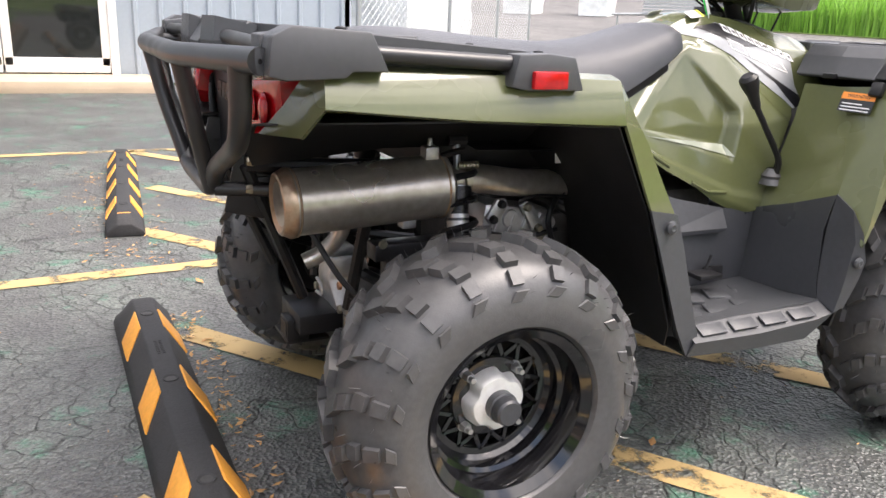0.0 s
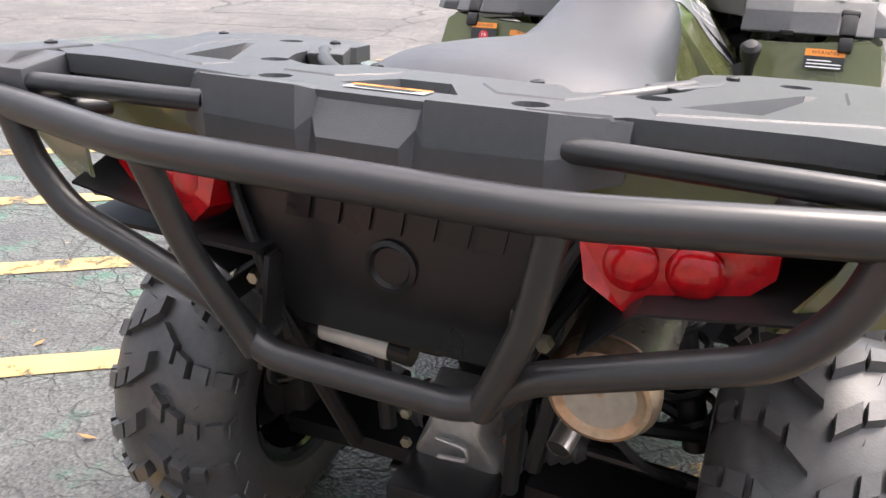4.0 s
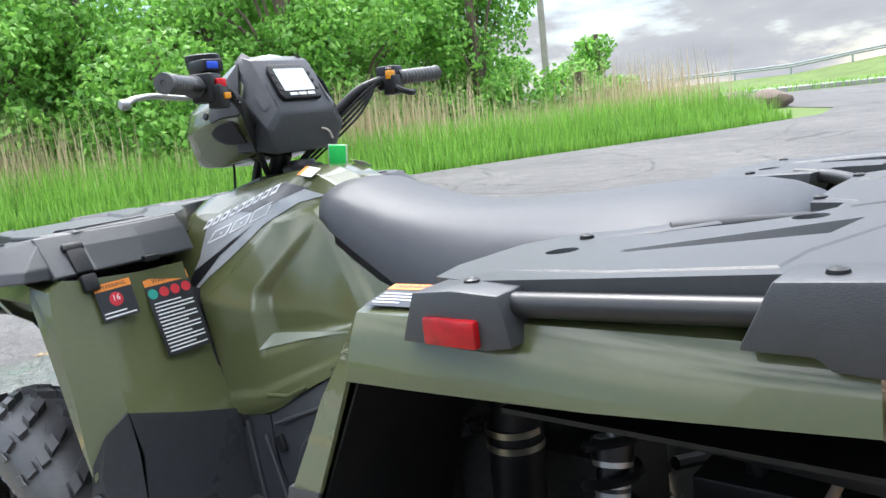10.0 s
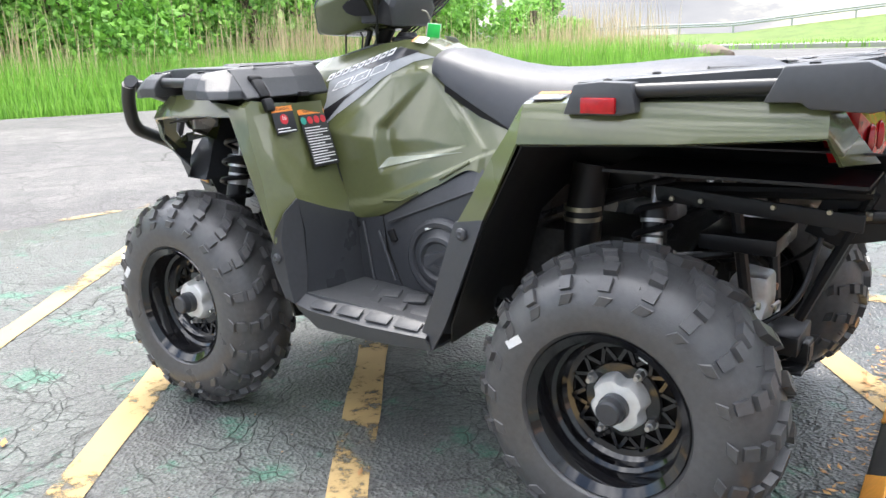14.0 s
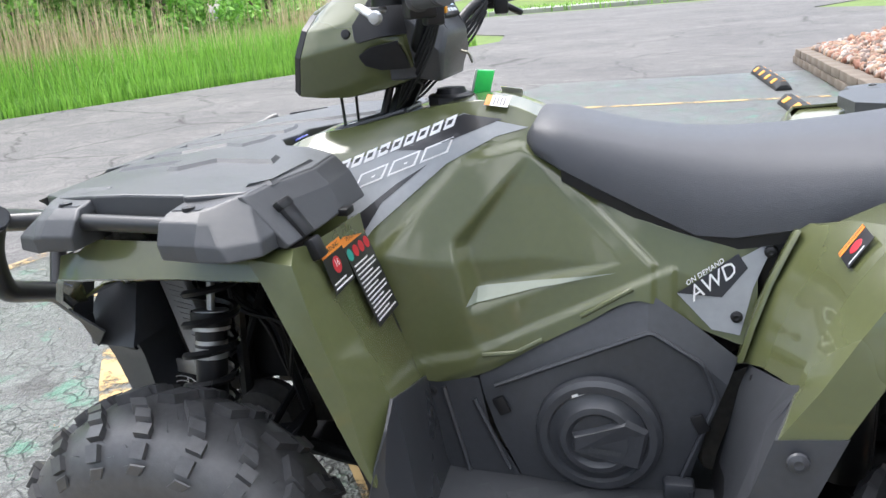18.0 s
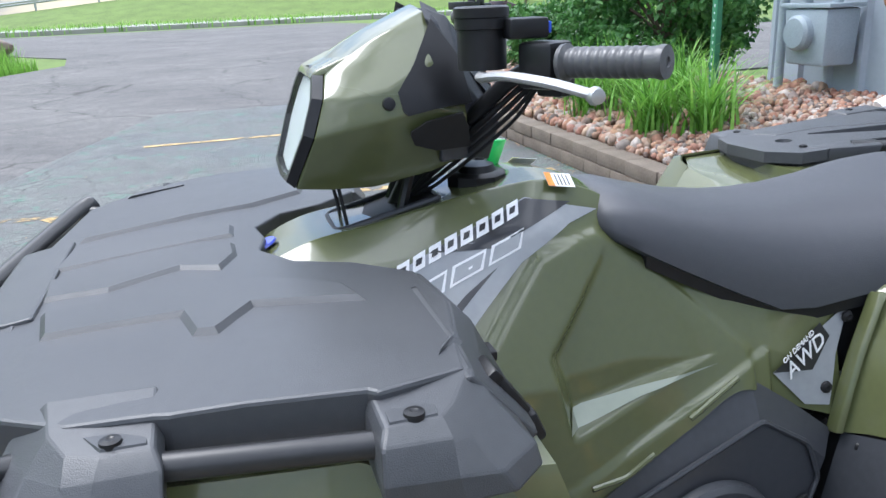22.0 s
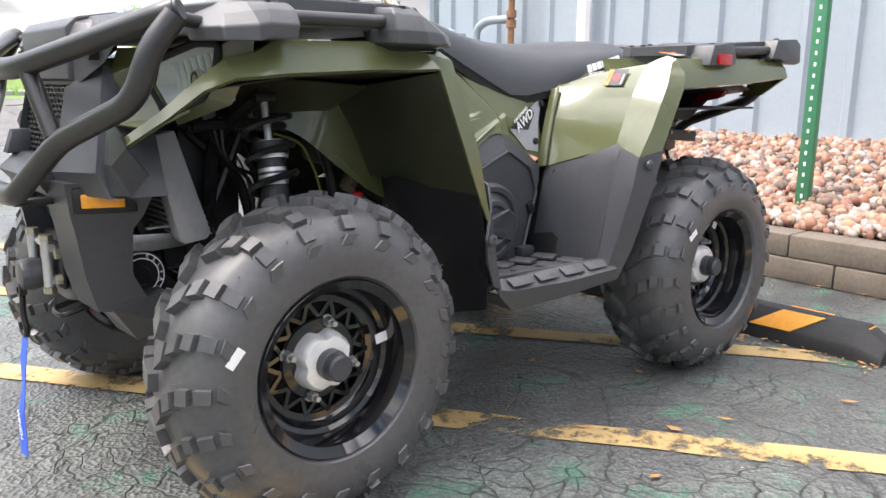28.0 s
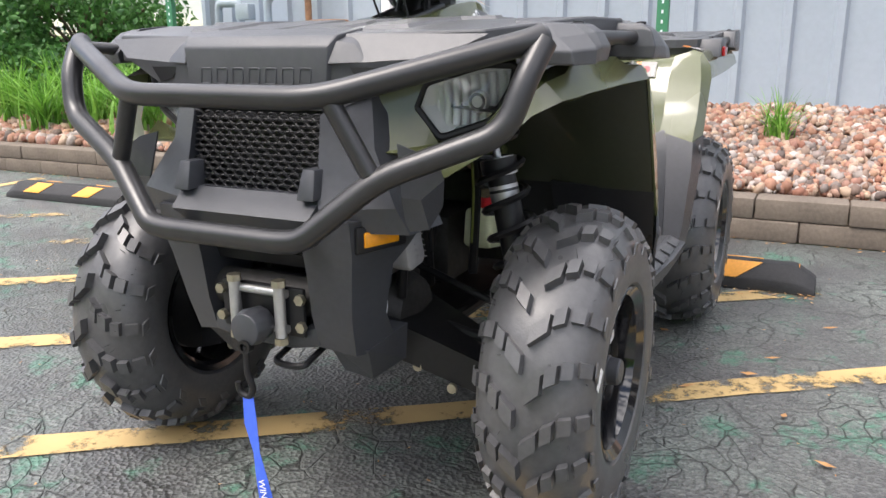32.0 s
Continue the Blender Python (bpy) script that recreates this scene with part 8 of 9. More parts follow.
part("tool_label", tube([(-0.29, 0.03, 0.607), (-0.29, 0.13, 0.613)], 0.0185, seg=14), SILVER, atv)
part("muffler", merge(lathe([(-0.312, 0.0), (-0.318, 0.040), (-0.318, 0.052), (-0.310, 0.060), (-0.300, 0.065), (-0.294, 0.063), (0.005, 0.063), (0.012, 0.065), (0.020, 0.058), (0.030, 0.035), (0.030, 0.0)], 36, "x")), STEEL, atv, "brushed steel muffler with heat tint", at=Matrix.Translation((-0.62, -0.240, 0.645)) @ Matrix.Rotation(radians(-3), 4, "Y"))
MUF = Matrix.Translation((0, -0.240, 0.645)) @ Matrix.Rotation(radians(-3), 4, "Y")
part("muffler_cap", moved(lathe([(-0.3125, 0.0), (-0.3135, 0.030), (-0.3195, 0.046), (-0.3225, 0.053), (-0.3205, 0.058), (-0.312, 0.062), (-0.304, 0.0665), (-0.298, 0.066)], 40, "x"), MUF), BRONZE, atv, "heat-tinted muffler end with a weld ring", 40)
for x in (-0.292, 0.004):
    part("weld_bead", moved(lathe([(x - 0.003, 0.0625), (x, 0.0655), (x + 0.003, 0.0625)], 36, "x"), MUF), BRONZE, atv)
part("tail_pipe", tube([(-0.18, -0.225, 0.600), (-0.19, -0.205, 0.545), (-0.225, -0.190, 0.508), (-0.255, -0.185, 0.495)], 0.0165, 0.03, 14, cap=False), STEEL, atv)
# flat black disc paints the darkness inside the tail pipe
part("bore_shade", lathe([(-0.248, 0.0), (-0.248, 0.0155)], 12, "x", (0, -0.185, 0.4965)), VOIDB, atv)
part("exhaust_pipe", tube([(0.03, -0.240, 0.655), (0.10, -0.238, 0.655), (0.18, -0.23, 0.640), (0.34, -0.20, 0.625)], 0.030, 0.05, 16), STEEL, atv, "steel exhaust pipe")
for z in (0.655, 0.585):
    part("exhaust_spring", merge(*[lathe([(0.035 + 0.007 * k, 0.0065), (0.0385 + 0.007 * k, 0.0085), (0.042 + 0.007 * k, 0.0065)], 10, "x", (0, -0.272, z + 0.035)) for k in range(6)]), ZINC, atv)
for x, z in ((-0.02, 0.683), (-0.065, 0.548)):
    part("muffler_mount", box((x, -0.250, z + 0.032), (0.03, 0.03, 0.026), 0.004), ALU, atv)
part("exhaust_clamp", lathe([(0.052, 0.033), (0.053, 0.036), (0.066, 0.036), (0.067, 0.033)], 18, "x", (0, -0.240, 0.655)), ZINC, atv)
part("heat_shield", sheet([[(0.08, -0.19, 0.725), (0.34, -0.18, 0.715)], [(0.08, -0.265, 0.715), (0.34, -0.25, 0.705)]], 0.003), BLACK, atv)
part("shield_label", plate(rect(0.030, 0.026), 0.0006, frame3((0.285, -0.256, 0.695), (1, 0, 0), (0, -1, 0.1))), WHITE, atv)
part("clutch_duct", merge(tube([(0.215, 0.235, 0.40), (0.213, 0.235, 0.60), (0.20, 0.22, 0.72)], 0.042, 0.05, 16)), VOIDB, atv, "black rubber clutch duct")
for z in (0.598, 0.622):
    part("duct_clamp", lathe([(z - 0.005, 0.0425), (z - 0.005, 0.0445), (z + 0.005, 0.0445), (z + 0.005, 0.0425)], 24, "z", (0.213, 0.235, 0)), ZINC, atv)
part("air_box", box((0.18, 0.0, 0.72), (0.34, 0.34, 0.14), 0.02), VOIDB, atv)
part("skid_plate", sheet([[(-0.10, 0.14, 0.25), (0.60, 0.16, 0.265), (1.30, 0.14, 0.30)], [(-0.10, -0.14, 0.25), (0.60, -0.16, 0.265), (1.30, -0.14, 0.30)]], 0.005), BLACK, atv, "black skid plate")
part("battery_tray", box((-0.12, 0.10, 0.565), (0.16, 0.20, 0.035), 0.004), BLACK, atv)
part("cable_loop", tube([(-0.28, 0.20, 0.60), (-0.26, 0.26, 0.47), (-0.15, 0.30, 0.40), (-0.05, 0.34, 0.36)], 0.006, 0.08, 8), BLACK, atv)
part("cable_loop", tube([(-0.28, -0.20, 0.62), (-0.20, -0.28, 0.46), (-0.10, -0.33, 0.38)], 0.006, 0.08, 8), BLACK, atv)


# ---------------------------------------------------------------- building fittings
ALUF = mat("white_aluminium_frame", (0.62, 0.62, 0.60), 0.4, var=0.05)
DKGLASS = mat("dark_door_glass", (0.012, 0.014, 0.014), 0.04, var=0.3, scale=1.5, spec=0.8)
PIPEG = mat("grey_meter_paint", (0.22, 0.26, 0.29), 0.5, var=0.12, scale=8.0)
RUST = mat("rusty_pipe", (0.20, 0.11, 0.06), 0.75, metal=0.2, var=0.35, scale=20.0)
GALV = mat("galvanised_steel", (0.42, 0.44, 0.45), 0.45, metal=0.6, var=0.15, scale=10.0)
POSTG = mat("green_sign_post", (0.03, 0.14, 0.07), 0.5, var=0.15, scale=8.0)

door = thing("entrance_door", "double glass door with pale aluminium frame, closed, in the siding", "door", (-1.2, 6.55, 0.12))
for x0, x1 in ((-1.24, -0.42), (-2.08, -1.26)):
    c, w = (x0 + x1) / 2, x1 - x0
    leaf = part("door_leaf", merge(box((c, 6.56, 0.20), (w, 0.05, 0.16), 0.004), box((c, 6.56, 2.15), (w, 0.05, 0.12), 0.004), box((x0 + 0.03, 6.56, 1.17), (0.07, 0.05, 1.95), 0.004), box((x1 - 0.03, 6.56, 1.17), (0.07, 0.05, 1.95), 0.004)), ALUF, door)
    part("pane", box((c, 6.57, 1.17), (w - 0.12, 0.012, 1.80), 0), DKGLASS, leaf, "dark glass pane")
    part("push_bar", tube([(x0 + 0.05, 6.51, 0.98), (x1 - 0.05, 6.51, 0.98)], 0.014, seg=8), ALUF, leaf)
part("door_frame", merge(box((-0.38, 6.55, 1.15), (0.07, 0.10, 2.2), 0.004), box((-2.12, 6.55, 1.15), (0.07, 0.10, 2.2), 0.004), box((-1.25, 6.55, 2.28), (1.81, 0.10, 0.08), 0.004)), ALUF, door)
door.matrix_basis = Matrix.Translation((-1.10, 9.25, 0.15)) @ Matrix.Diagonal((1.42, 1.0, 1.12, 1.0))
tagged(part("door_step", box((-0.95, 8.75, 0.06), (2.8, 1.1, 0.14), 0.01), mat("tan_concrete", (0.42, 0.33, 0.24), 0.9, var=0.15, scale=4.0)), "tan concrete step at the entrance", "step", kind="structure")

# gas meter with its pipework on the wall
meter = thing("gas_meter", "grey painted gas meter with pipes on the siding wall", "gas meter", (-2.80, -3.60, 0.55))
part("body", soften(loft([[(-2.98, -3.78, 0.70), (-2.98, -3.40, 0.70), (-2.72, -3.40, 0.70), (-2.72, -3.78, 0.70)], [(-2.98, -3.80, 1.08), (-2.98, -3.38, 1.08), (-2.70, -3.38, 1.08), (-2.70, -3.80, 1.08)]]), 0.02), PIPEG, meter)
part("drum", lathe([(-2.72, 0.0), (-2.72, 0.12), (-2.66, 0.12), (-2.64, 0.10), (-2.63, 0.0)], 28, "x", (0, -3.62, 0.92)), PIPEG, meter)
part("flange", box((-2.84, -3.59, 1.10), (0.30, 0.48, 0.03), 0.006), PIPEG, meter)
part("index_box", box((-2.76, -3.62, 1.20), (0.10, 0.14, 0.13), 0.01), PIPEG, meter)
part("pipe", tube([(-2.84, -3.45, 1.10), (-2.84, -3.45, 1.30), (-2.84, -3.32, 1.36), (-2.86, -3.06, 1.36)], 0.035, 0.06, 12), PIPEG, meter)
part("pipe", tube([(-2.84, -3.74, 1.10), (-2.84, -3.74, 1.28), (-2.84, -3.98, 1.28), (-2.84, -3.98, 0.45)], 0.035, 0.06, 12), PIPEG, meter)
part("rusty_pipe", tube([(-2.86, -3.05, 2.6), (-2.86, -3.05, 1.10), (-2.86, -2.78, 1.10), (-2.98, -2.76, 1.10)], 0.028, 0.04, 12), RUST, meter, "rusty gas pipe")
for z in (1.56, 1.40, 1.32):
    part("pipe_joint", lathe([(z - 0.03, 0.028), (z - 0.03, 0.042), (z + 0.03, 0.042), (z + 0.03, 0.028)], 14, "z", (-2.86, -3.05, 0)), RUST, meter)
part("valve_handle", box((-2.82, -3.0, 1.55), (0.012, 0.015, 0.12), 0.003), RUST, meter)
spout = thing("downspout", "white square downspout with a kicked-out foot on the siding", "downspout", (-2.9, -2.35, 0.5))
part("pipe", tube([(-2.95, -2.35, 5.0), (-2.95, -2.35, 0.95), (-2.80, -2.40, 0.78), (-2.35, -2.50, 0.55)], 0.055, 0.08, 8), ALUF, spout)


def sign_post(x, y, z0, h, board=True):
    p = thing("sign_post", "green perforated steel sign post standing in the stone bed", "sign post", (x, y, z0))
    part("post", prism([(x - 0.025, y - 0.03), (x - 0.025, y - 0.012), (x + 0.012, y - 0.012), (x + 0.012, y + 0.012), (x - 0.025, y + 0.012), (x - 0.025, y + 0.03), (x + 0.02, y + 0.03), (x + 0.02, y - 0.03)], "z", z0 - 0.1, z0 + h, 0.002), POSTG, p)
    n = int(h / 0.0508)
    part("perforations", merge(*[box((x + 0.0205, y, z0 + 0.05 + k * 0.0508), (0.002, 0.011, 0.018), 0) for k in range(n)]), mat("pale_hole", (0.50, 0.55, 0.56), 0.6), p)
    if board:
        sg = part("board", soften(prism(rect(0.30, 0.46, y, z0 + h - 0.20), "x", x + 0.024, x + 0.028, 0), 0.001), ALUF, p, "white reserved-parking board with black lettering")
        for k, t in enumerate(("TEST", "DRIVE", "PARKING")):
            part("lettering", words(t, 0.085, frame3((x + 0.0285, y, z0 + h - 0.07 - 0.115 * k), (0, 1, 0), (1, 0, 0)), 0.0006, 0, 0.85, 0.002), BLKDEC, sg)
        part("border", merge(*[box((x + 0.0284, y + dy, z0 + h - 0.20 + dz), (0.001, wy, wz), 0) for dy, dz, wy, wz in ((0, 0.215, 0.27, 0.006), (0, -0.215, 0.27, 0.006), (0.135, 0, 0.006, 0.43), (-0.135, 0, 0.006, 0.43))]), BLKDEC, sg)
    return p


sign_post(-1.72, 0.03, 0.26, 1.42)
sign_post(-2.25, -3.95, 0.36, 1.36)

# kerb blocks in two courses
rnd = random.Random(11)
blocks = [finish(box((0, 0, 0), (0.17, 0.395, 0.098), 0.008), "kerb_block") for _ in range(2)]
for m in blocks:
    m.materials.append(KERB)
for c in range(2):
    for k in range(46):
        y = -10.2 + k * 0.40 + (0.2 if c else 0)
        if y < 8.2:
            b = part("block", blocks[k % 2], KERB, kerb, at=Matrix.Translation((-1.33 + rnd.uniform(-0.006, 0.006), y, 0.05 + 0.101 * c)) @ Matrix.Rotation(radians(rnd.uniform(-1, 1)), 4, "Z"))


# ---------------------------------------------------------------- loose stuff made of many small pieces
def scatter_mesh(name, verts, faces, material, label, category, smooth=False, shades=None):
    me = bpy.data.meshes.new(name)
    me.from_pydata(verts, [], faces)
    me.materials.append(material)
    if smooth:
        me.shade_smooth()
    ob = new(name, me)
    return tagged(ob, label, category, kind="stuff") if label else ob


def island_mat(name, cols, rough=0.6, trans=0.0, spec=0.4):
    """Colours dealt out at random to each loose piece."""
    cols = [tuple(min(0.85, v * k) for v in c) for c in cols for k in (1.35,)]
    m = bpy.data.materials.new(name)
    m.use_nodes = True
    nd, ln = m.node_tree.nodes, m.node_tree.links
    b = nd["Principled BSDF"]
    geo = nd.new("ShaderNodeNewGeometry")
    r = nd.new("ShaderNodeValToRGB")
    r.color_ramp.interpolation = "LINEAR"
    while len(r.color_ramp.elements) < len(cols):
        r.color_ramp.elements.new(0.5)
    for i, c in enumerate(cols):
        r.color_ramp.elements[i].position = i / max(1, len(cols) - 1)
        r.color_ramp.elements[i].color = (*c, 1)
    ln.new(geo.outputs["Random Per Island"], r.inputs["Fac"])
    n = tex(nd, "ShaderNodeTexNoise", 30.0)
    ln.new(geo.outputs["Position"], n.inputs["Vector"])
    ln.new(blend(nd, ln, 0.5, r.outputs["Color"], blend(nd, ln, 1.0, r.outputs["Color"], ramp(nd, ln, n.outputs["Fac"], 0.3, 0.7, (0.6, 0.6, 0.6, 1), (1.35, 1.35, 1.35, 1)), "MULTIPLY")), b.inputs["Base Color"])
    b.inputs["Roughness"].default_value = rough
    b.inputs["Specular IOR Level"].default_value = spec
    if trans:
        b.inputs["Subsurface Weight"].default_value = 0.0
        t = nd.new("ShaderNodeBsdfTranslucent")
        mx = nd.new("ShaderNodeMixShader")
        mx.inputs[0].default_value = trans
        ln.new(r.outputs["Color"], t.inputs["Color"])
        ln.new(b.outputs[0], mx.inputs[1])
        ln.new(t.outputs[0], mx.inputs[2])
        ln.new(mx.outputs[0], nd["Material Output"].inputs["Surface"])
    return m


STONEM = island_mat("river_stones", [(0.175, 0.075, 0.050), (0.278, 0.150, 0.100), (0.220, 0.115, 0.088), (0.340, 0.250, 0.180), (0.130, 0.090, 0.074), (0.300, 0.270, 0.250), (0.345, 0.200, 0.125), (0.090, 0.070, 0.062), (0.42, 0.37, 0.33)], 0.75)
ico = bmesh.new()
bmesh.ops.create_icosphere(ico, subdivisions=1, radius=1)
ICO_V = np.array([v.co[:] for v in ico.verts])
ICO_F = [[v.index for v in f.verts] for f in ico.faces]
ico.free()


def bed_z(x):
    xs, zs = [p[0] for p in rowp], [p[1] for p in rowp]
    return float(np.interp(-x, [-q for q in xs], zs))


g = np.random.default_rng(5)


def stones(n, xr, yr, size, z=None):
    V, F = [], []
    for i in range(n):
        x, y = g.uniform(*xr), g.uniform(*yr)
        s = size * g.uniform(0.55, 1.7)
        q = Euler(g.uniform(0, 6.3, 3)).to_matrix()
        sc = np.array([s, s * g.uniform(0.65, 1.0), s * g.uniform(0.5, 0.8)])
        v = (ICO_V * (1 + g.uniform(-0.14, 0.14, (len(ICO_V), 1)))) * sc
        v = v @ np.array(q).T
        zz = (bed_z(x) if z is None else z) + g.uniform(-0.012, 0.022)
        o = len(V)
        V.extend((v + (x, y, zz)).tolist())
        F.extend([[a + o for a in f] for f in ICO_F])
    return V, F


scatter_mesh("stones", *stones(16000, (-3.0, -1.42), (-3.6, 3.4), 0.024), STONEM, "reddish brown and grey river stones in a bed", "stones", True)
scatter_mesh("stones", *stones(5200, (-3.0, -1.42), (-10.0, -3.6), 0.040), STONEM, "reddish brown and grey river stones in a bed", "stones", True)


def blades(n, place, h, w, bend, seg=3, lean=0.0):
    """Grass blades: narrow ribbons that arch over."""
    V, F = [], []
    for i in range(n):
        x, y, z, hh = place()
        a = g.uniform(0, 6.28)
        d = np.array([math.cos(a), math.sin(a)])
        p = np.array([-d[1], d[0]])
        L = hh * h * g.uniform(0.6, 1.2)
        bb = bend * g.uniform(0.2, 1.3)
        ww = w * g.uniform(0.6, 1.3)
        o = len(V)
        for k in range(seg + 1):
            t = k / seg
            c = np.array([x, y]) + d * (bb * L * t * t)
            zz = z + L * (t - 0.35 * bb * t * t)
            e = ww * (1 - t) ** 0.7
            if k < seg:
                V.append((c[0] + p[0] * e, c[1] + p[1] * e, zz))
                V.append((c[0] - p[0] * e, c[1] - p[1] * e, zz))
            else:
                V.append((c[0], c[1], zz))
        for k in range(seg - 1):
            F.append((o + 2 * k, o + 2 * k + 1, o + 2 * k + 3, o + 2 * k + 2))
        F.append((o + 2 * seg - 2, o + 2 * seg - 1, o + 2 * seg))
    return V, F


BLADE = island_mat("grass_blades", [(0.078, 0.174, 0.031), (0.174, 0.348, 0.052), (0.260, 0.470, 0.086), (0.122, 0.260, 0.043)], 0.5, 0.35)
REED = island_mat("dry_reeds", [(0.42, 0.33, 0.20), (0.55, 0.46, 0.30), (0.34, 0.25, 0.15), (0.50, 0.42, 0.28)], 0.8, 0.15)
DAYLILY = island_mat("daylily_leaves", [(0.062, 0.163, 0.025), (0.150, 0.325, 0.050), (0.225, 0.425, 0.088)], 0.42, 0.35)

EDGE = [(24.0, 14.0), (17.2, 7.0), (15.6, 2.3), (14.3, -1.4), (12.0, -5.4), (9.9, -9.5), (8.1, -13.4), (6.4, -16.5), (5.2, -20.0)]
EDGEL = np.cumsum([0] + [math.dist(a, b) for a, b in zip(EDGE, EDGE[1:])])


def along(u, off):
    """A place at length u along the grass edge and off metres into the grass."""
    k = min(len(EDGE) - 2, max(0, int(np.searchsorted(EDGEL, u)) - 1))
    t = (u - EDGEL[k]) / (EDGEL[k + 1] - EDGEL[k])
    a, b = np.array(EDGE[k]), np.array(EDGE[k + 1])
    d = (b - a) / np.linalg.norm(b - a)
    nrm = np.array([-d[1], d[0]])
    return a + (b - a) * t + nrm * off


def verge():
    off = g.uniform(0.05, 1.0) ** 1.3 * 5.0
    u = g.uniform(8, EDGEL[-1])
    p = along(u, off)
    return p[0], p[1], -0.04, (0.35 if off < 0.5 else 0.65 if off < 1.1 else 1.0)


scatter_mesh("tall_grass", *blades(52000, verge, 1.05, 0.011, 0.35), BLADE, "tall bright green grass along the tarmac edge", "grass")


def reeds():
    u = g.uniform(10, EDGEL[-1])
    p = along(u, g.uniform(1.8, 5.0))
    return p[0], p[1], 0.0, 1.0 if math.sin(u * 0.7) + g.uniform(-1, 1) > 0 else 0.6


scatter_mesh("dry_reeds", *blades(6500, reeds, 2.0, 0.012, 0.16), REED, "pale dry reeds standing in the tall grass", "reeds")


def far_grass():
    x = g.uniform(-60, 90)
    return x, g.uniform(-75, -38 if x > 15 else -54), 0.0, 1.0


scatter_mesh("far_grass", *blades(16000, far_grass, 0.55, 0.05, 0.3, 2), BLADE, "rough grass beside the distant street", "grass")


def clump(cx, cy, r, cz):
    def f():
        a, q = g.uniform(0, 6.28), abs(g.normal(0, r))
        return cx + q * math.cos(a), cy + q * math.sin(a), cz, 1.0
    return f


def plant(name, label, cx, cy, r, n, h, w, bend, m=DAYLILY, cat="plant"):
    ob = thing(name, label, cat, (cx, cy, bed_z(cx)))
    me = bpy.data.meshes.new("leaves")
    v, f = blades(n, clump(cx, cy, r, bed_z(cx) - 0.02), h, w, bend, 5)
    me.from_pydata(v, [], f)
    me.materials.append(m)
    part("leaves", me, m, ob)
    return ob


plant("grass_tuft", "bright green grassy tuft growing in the stone bed", -2.25, 0.62, 0.035, 90, 0.34, 0.0065, 0.8)
for k in range(7):
    plant("daylily", "arching green daylily clump in the stone bed", -1.95 + 0.25 * math.sin(k * 2.1), -3.55 - 0.34 * k, 0.10, 150, 0.62, 0.011, 0.95, DAYLILY, "daylily")


# ---------------------------------------------------------------- bush, trees
LEAF = island_mat("green_leaves", [(0.07, 0.177, 0.033), (0.141, 0.319, 0.053), (0.236, 0.471, 0.083), (0.106, 0.236, 0.043), (0.307, 0.565, 0.106)], 0.45, 0.30)
BUSHL = island_mat("bush_leaves", [(0.026, 0.090, 0.024), (0.054, 0.150, 0.036), (0.090, 0.210, 0.054), (0.036, 0.114, 0.026)], 0.42, 0.25)
BARK = mat("bark", (0.10, 0.075, 0.055), 0.9, var=0.3, scale=8.0, bump=0.6, bscale=30.0)


def leaf_cloud(centres, radii, n, size, long=1.6):
    """Leaves as bent quads gathered on the skins of several uneven clumps."""
    V, F = [], []
    cs, rs = np.array(centres), np.array(radii)
    pick = g.choice(len(cs), n, p=(rs ** 2 / (rs ** 2).sum()))
    for i in pick:
        d = g.normal(size=3)
        d /= np.linalg.norm(d)
        p = cs[i] + d * rs[i] * (g.uniform(0.35, 1.0) ** 0.45) * np.array([1, 1, 0.8])
        u = g.normal(size=3)
        u[2] -= 0.4
        u /= np.linalg.norm(u)
        v = np.cross(u, d + g.normal(size=3) * 0.5)
        v /= np.linalg.norm(v) + 1e-9
        s = size * g.uniform(0.6, 1.4)
        nn = np.cross(u, v) * s * 0.15
        o = len(V)
        V.extend([(p - v * 0).tolist(), (p + u * s * long * 0.5 + v * s * 0.5 + nn).tolist(), (p + u * s * long).tolist(), (p + u * s * long * 0.5 - v * s * 0.5 + nn).tolist()])
        F.append((o, o + 1, o + 2, o + 3))
    return V, F


def tree(name, label, x, y, z, h, spread_r, n, size, m=LEAF, lobes=16, trunk_r=0.12, low=0.25, cat="tree"):
    ob = thing(name, label, cat, (x, y, z))
    limbs = [tube([(x, y, z - 0.2), (x + 0.05 * h * g.uniform(-1, 1) * 0.3, y, z + h * 0.35), (x, y + 0.02 * h, z + h * 0.75)], trunk_r, 0.3, 8)]
    cs, rs = [], []
    for i in range(lobes):
        a, q = g.uniform(0, 6.28), math.sqrt(g.uniform(0, 1)) * spread_r * 0.8
        zz = z + h * (low + (0.92 - low) * g.uniform(0, 1) * (1 - 0.35 * (q / spread_r) ** 2))
        cs.append((x + q * math.cos(a), y + q * math.sin(a), zz))
        rs.append(spread_r * g.uniform(0.24, 0.46))
        if i % 2 == 0:
            limbs.append(tube([(x, y, z + h * 0.22), (x + q * math.cos(a) * 0.5, y + q * math.sin(a) * 0.5, z + h * 0.22 + (zz - z - h * 0.22) * 0.7), cs[-1]], trunk_r * 0.32, 0.2, 6))
    part("trunk", merge(*limbs), BARK, ob)
    v, f = leaf_cloud(cs, rs, n, size)
    me = bpy.data.meshes.new("crown")
    me.from_pydata(v, [], f)
    me.materials.append(m)
    part("crown", me, m, ob)
    return ob


tree("bush", "dense green leafy bush in the stone bed", -2.95, -5.75, 0.45, 1.40, 0.98, 15000, 0.040, BUSHL, 30, 0.05, 0.12, "bush")
tree("bush", "dense green leafy bush in the stone bed", -2.75, -8.2, 0.40, 0.8, 0.6, 2500, 0.06, BUSHL, 16, 0.05, 0.12, "bush")
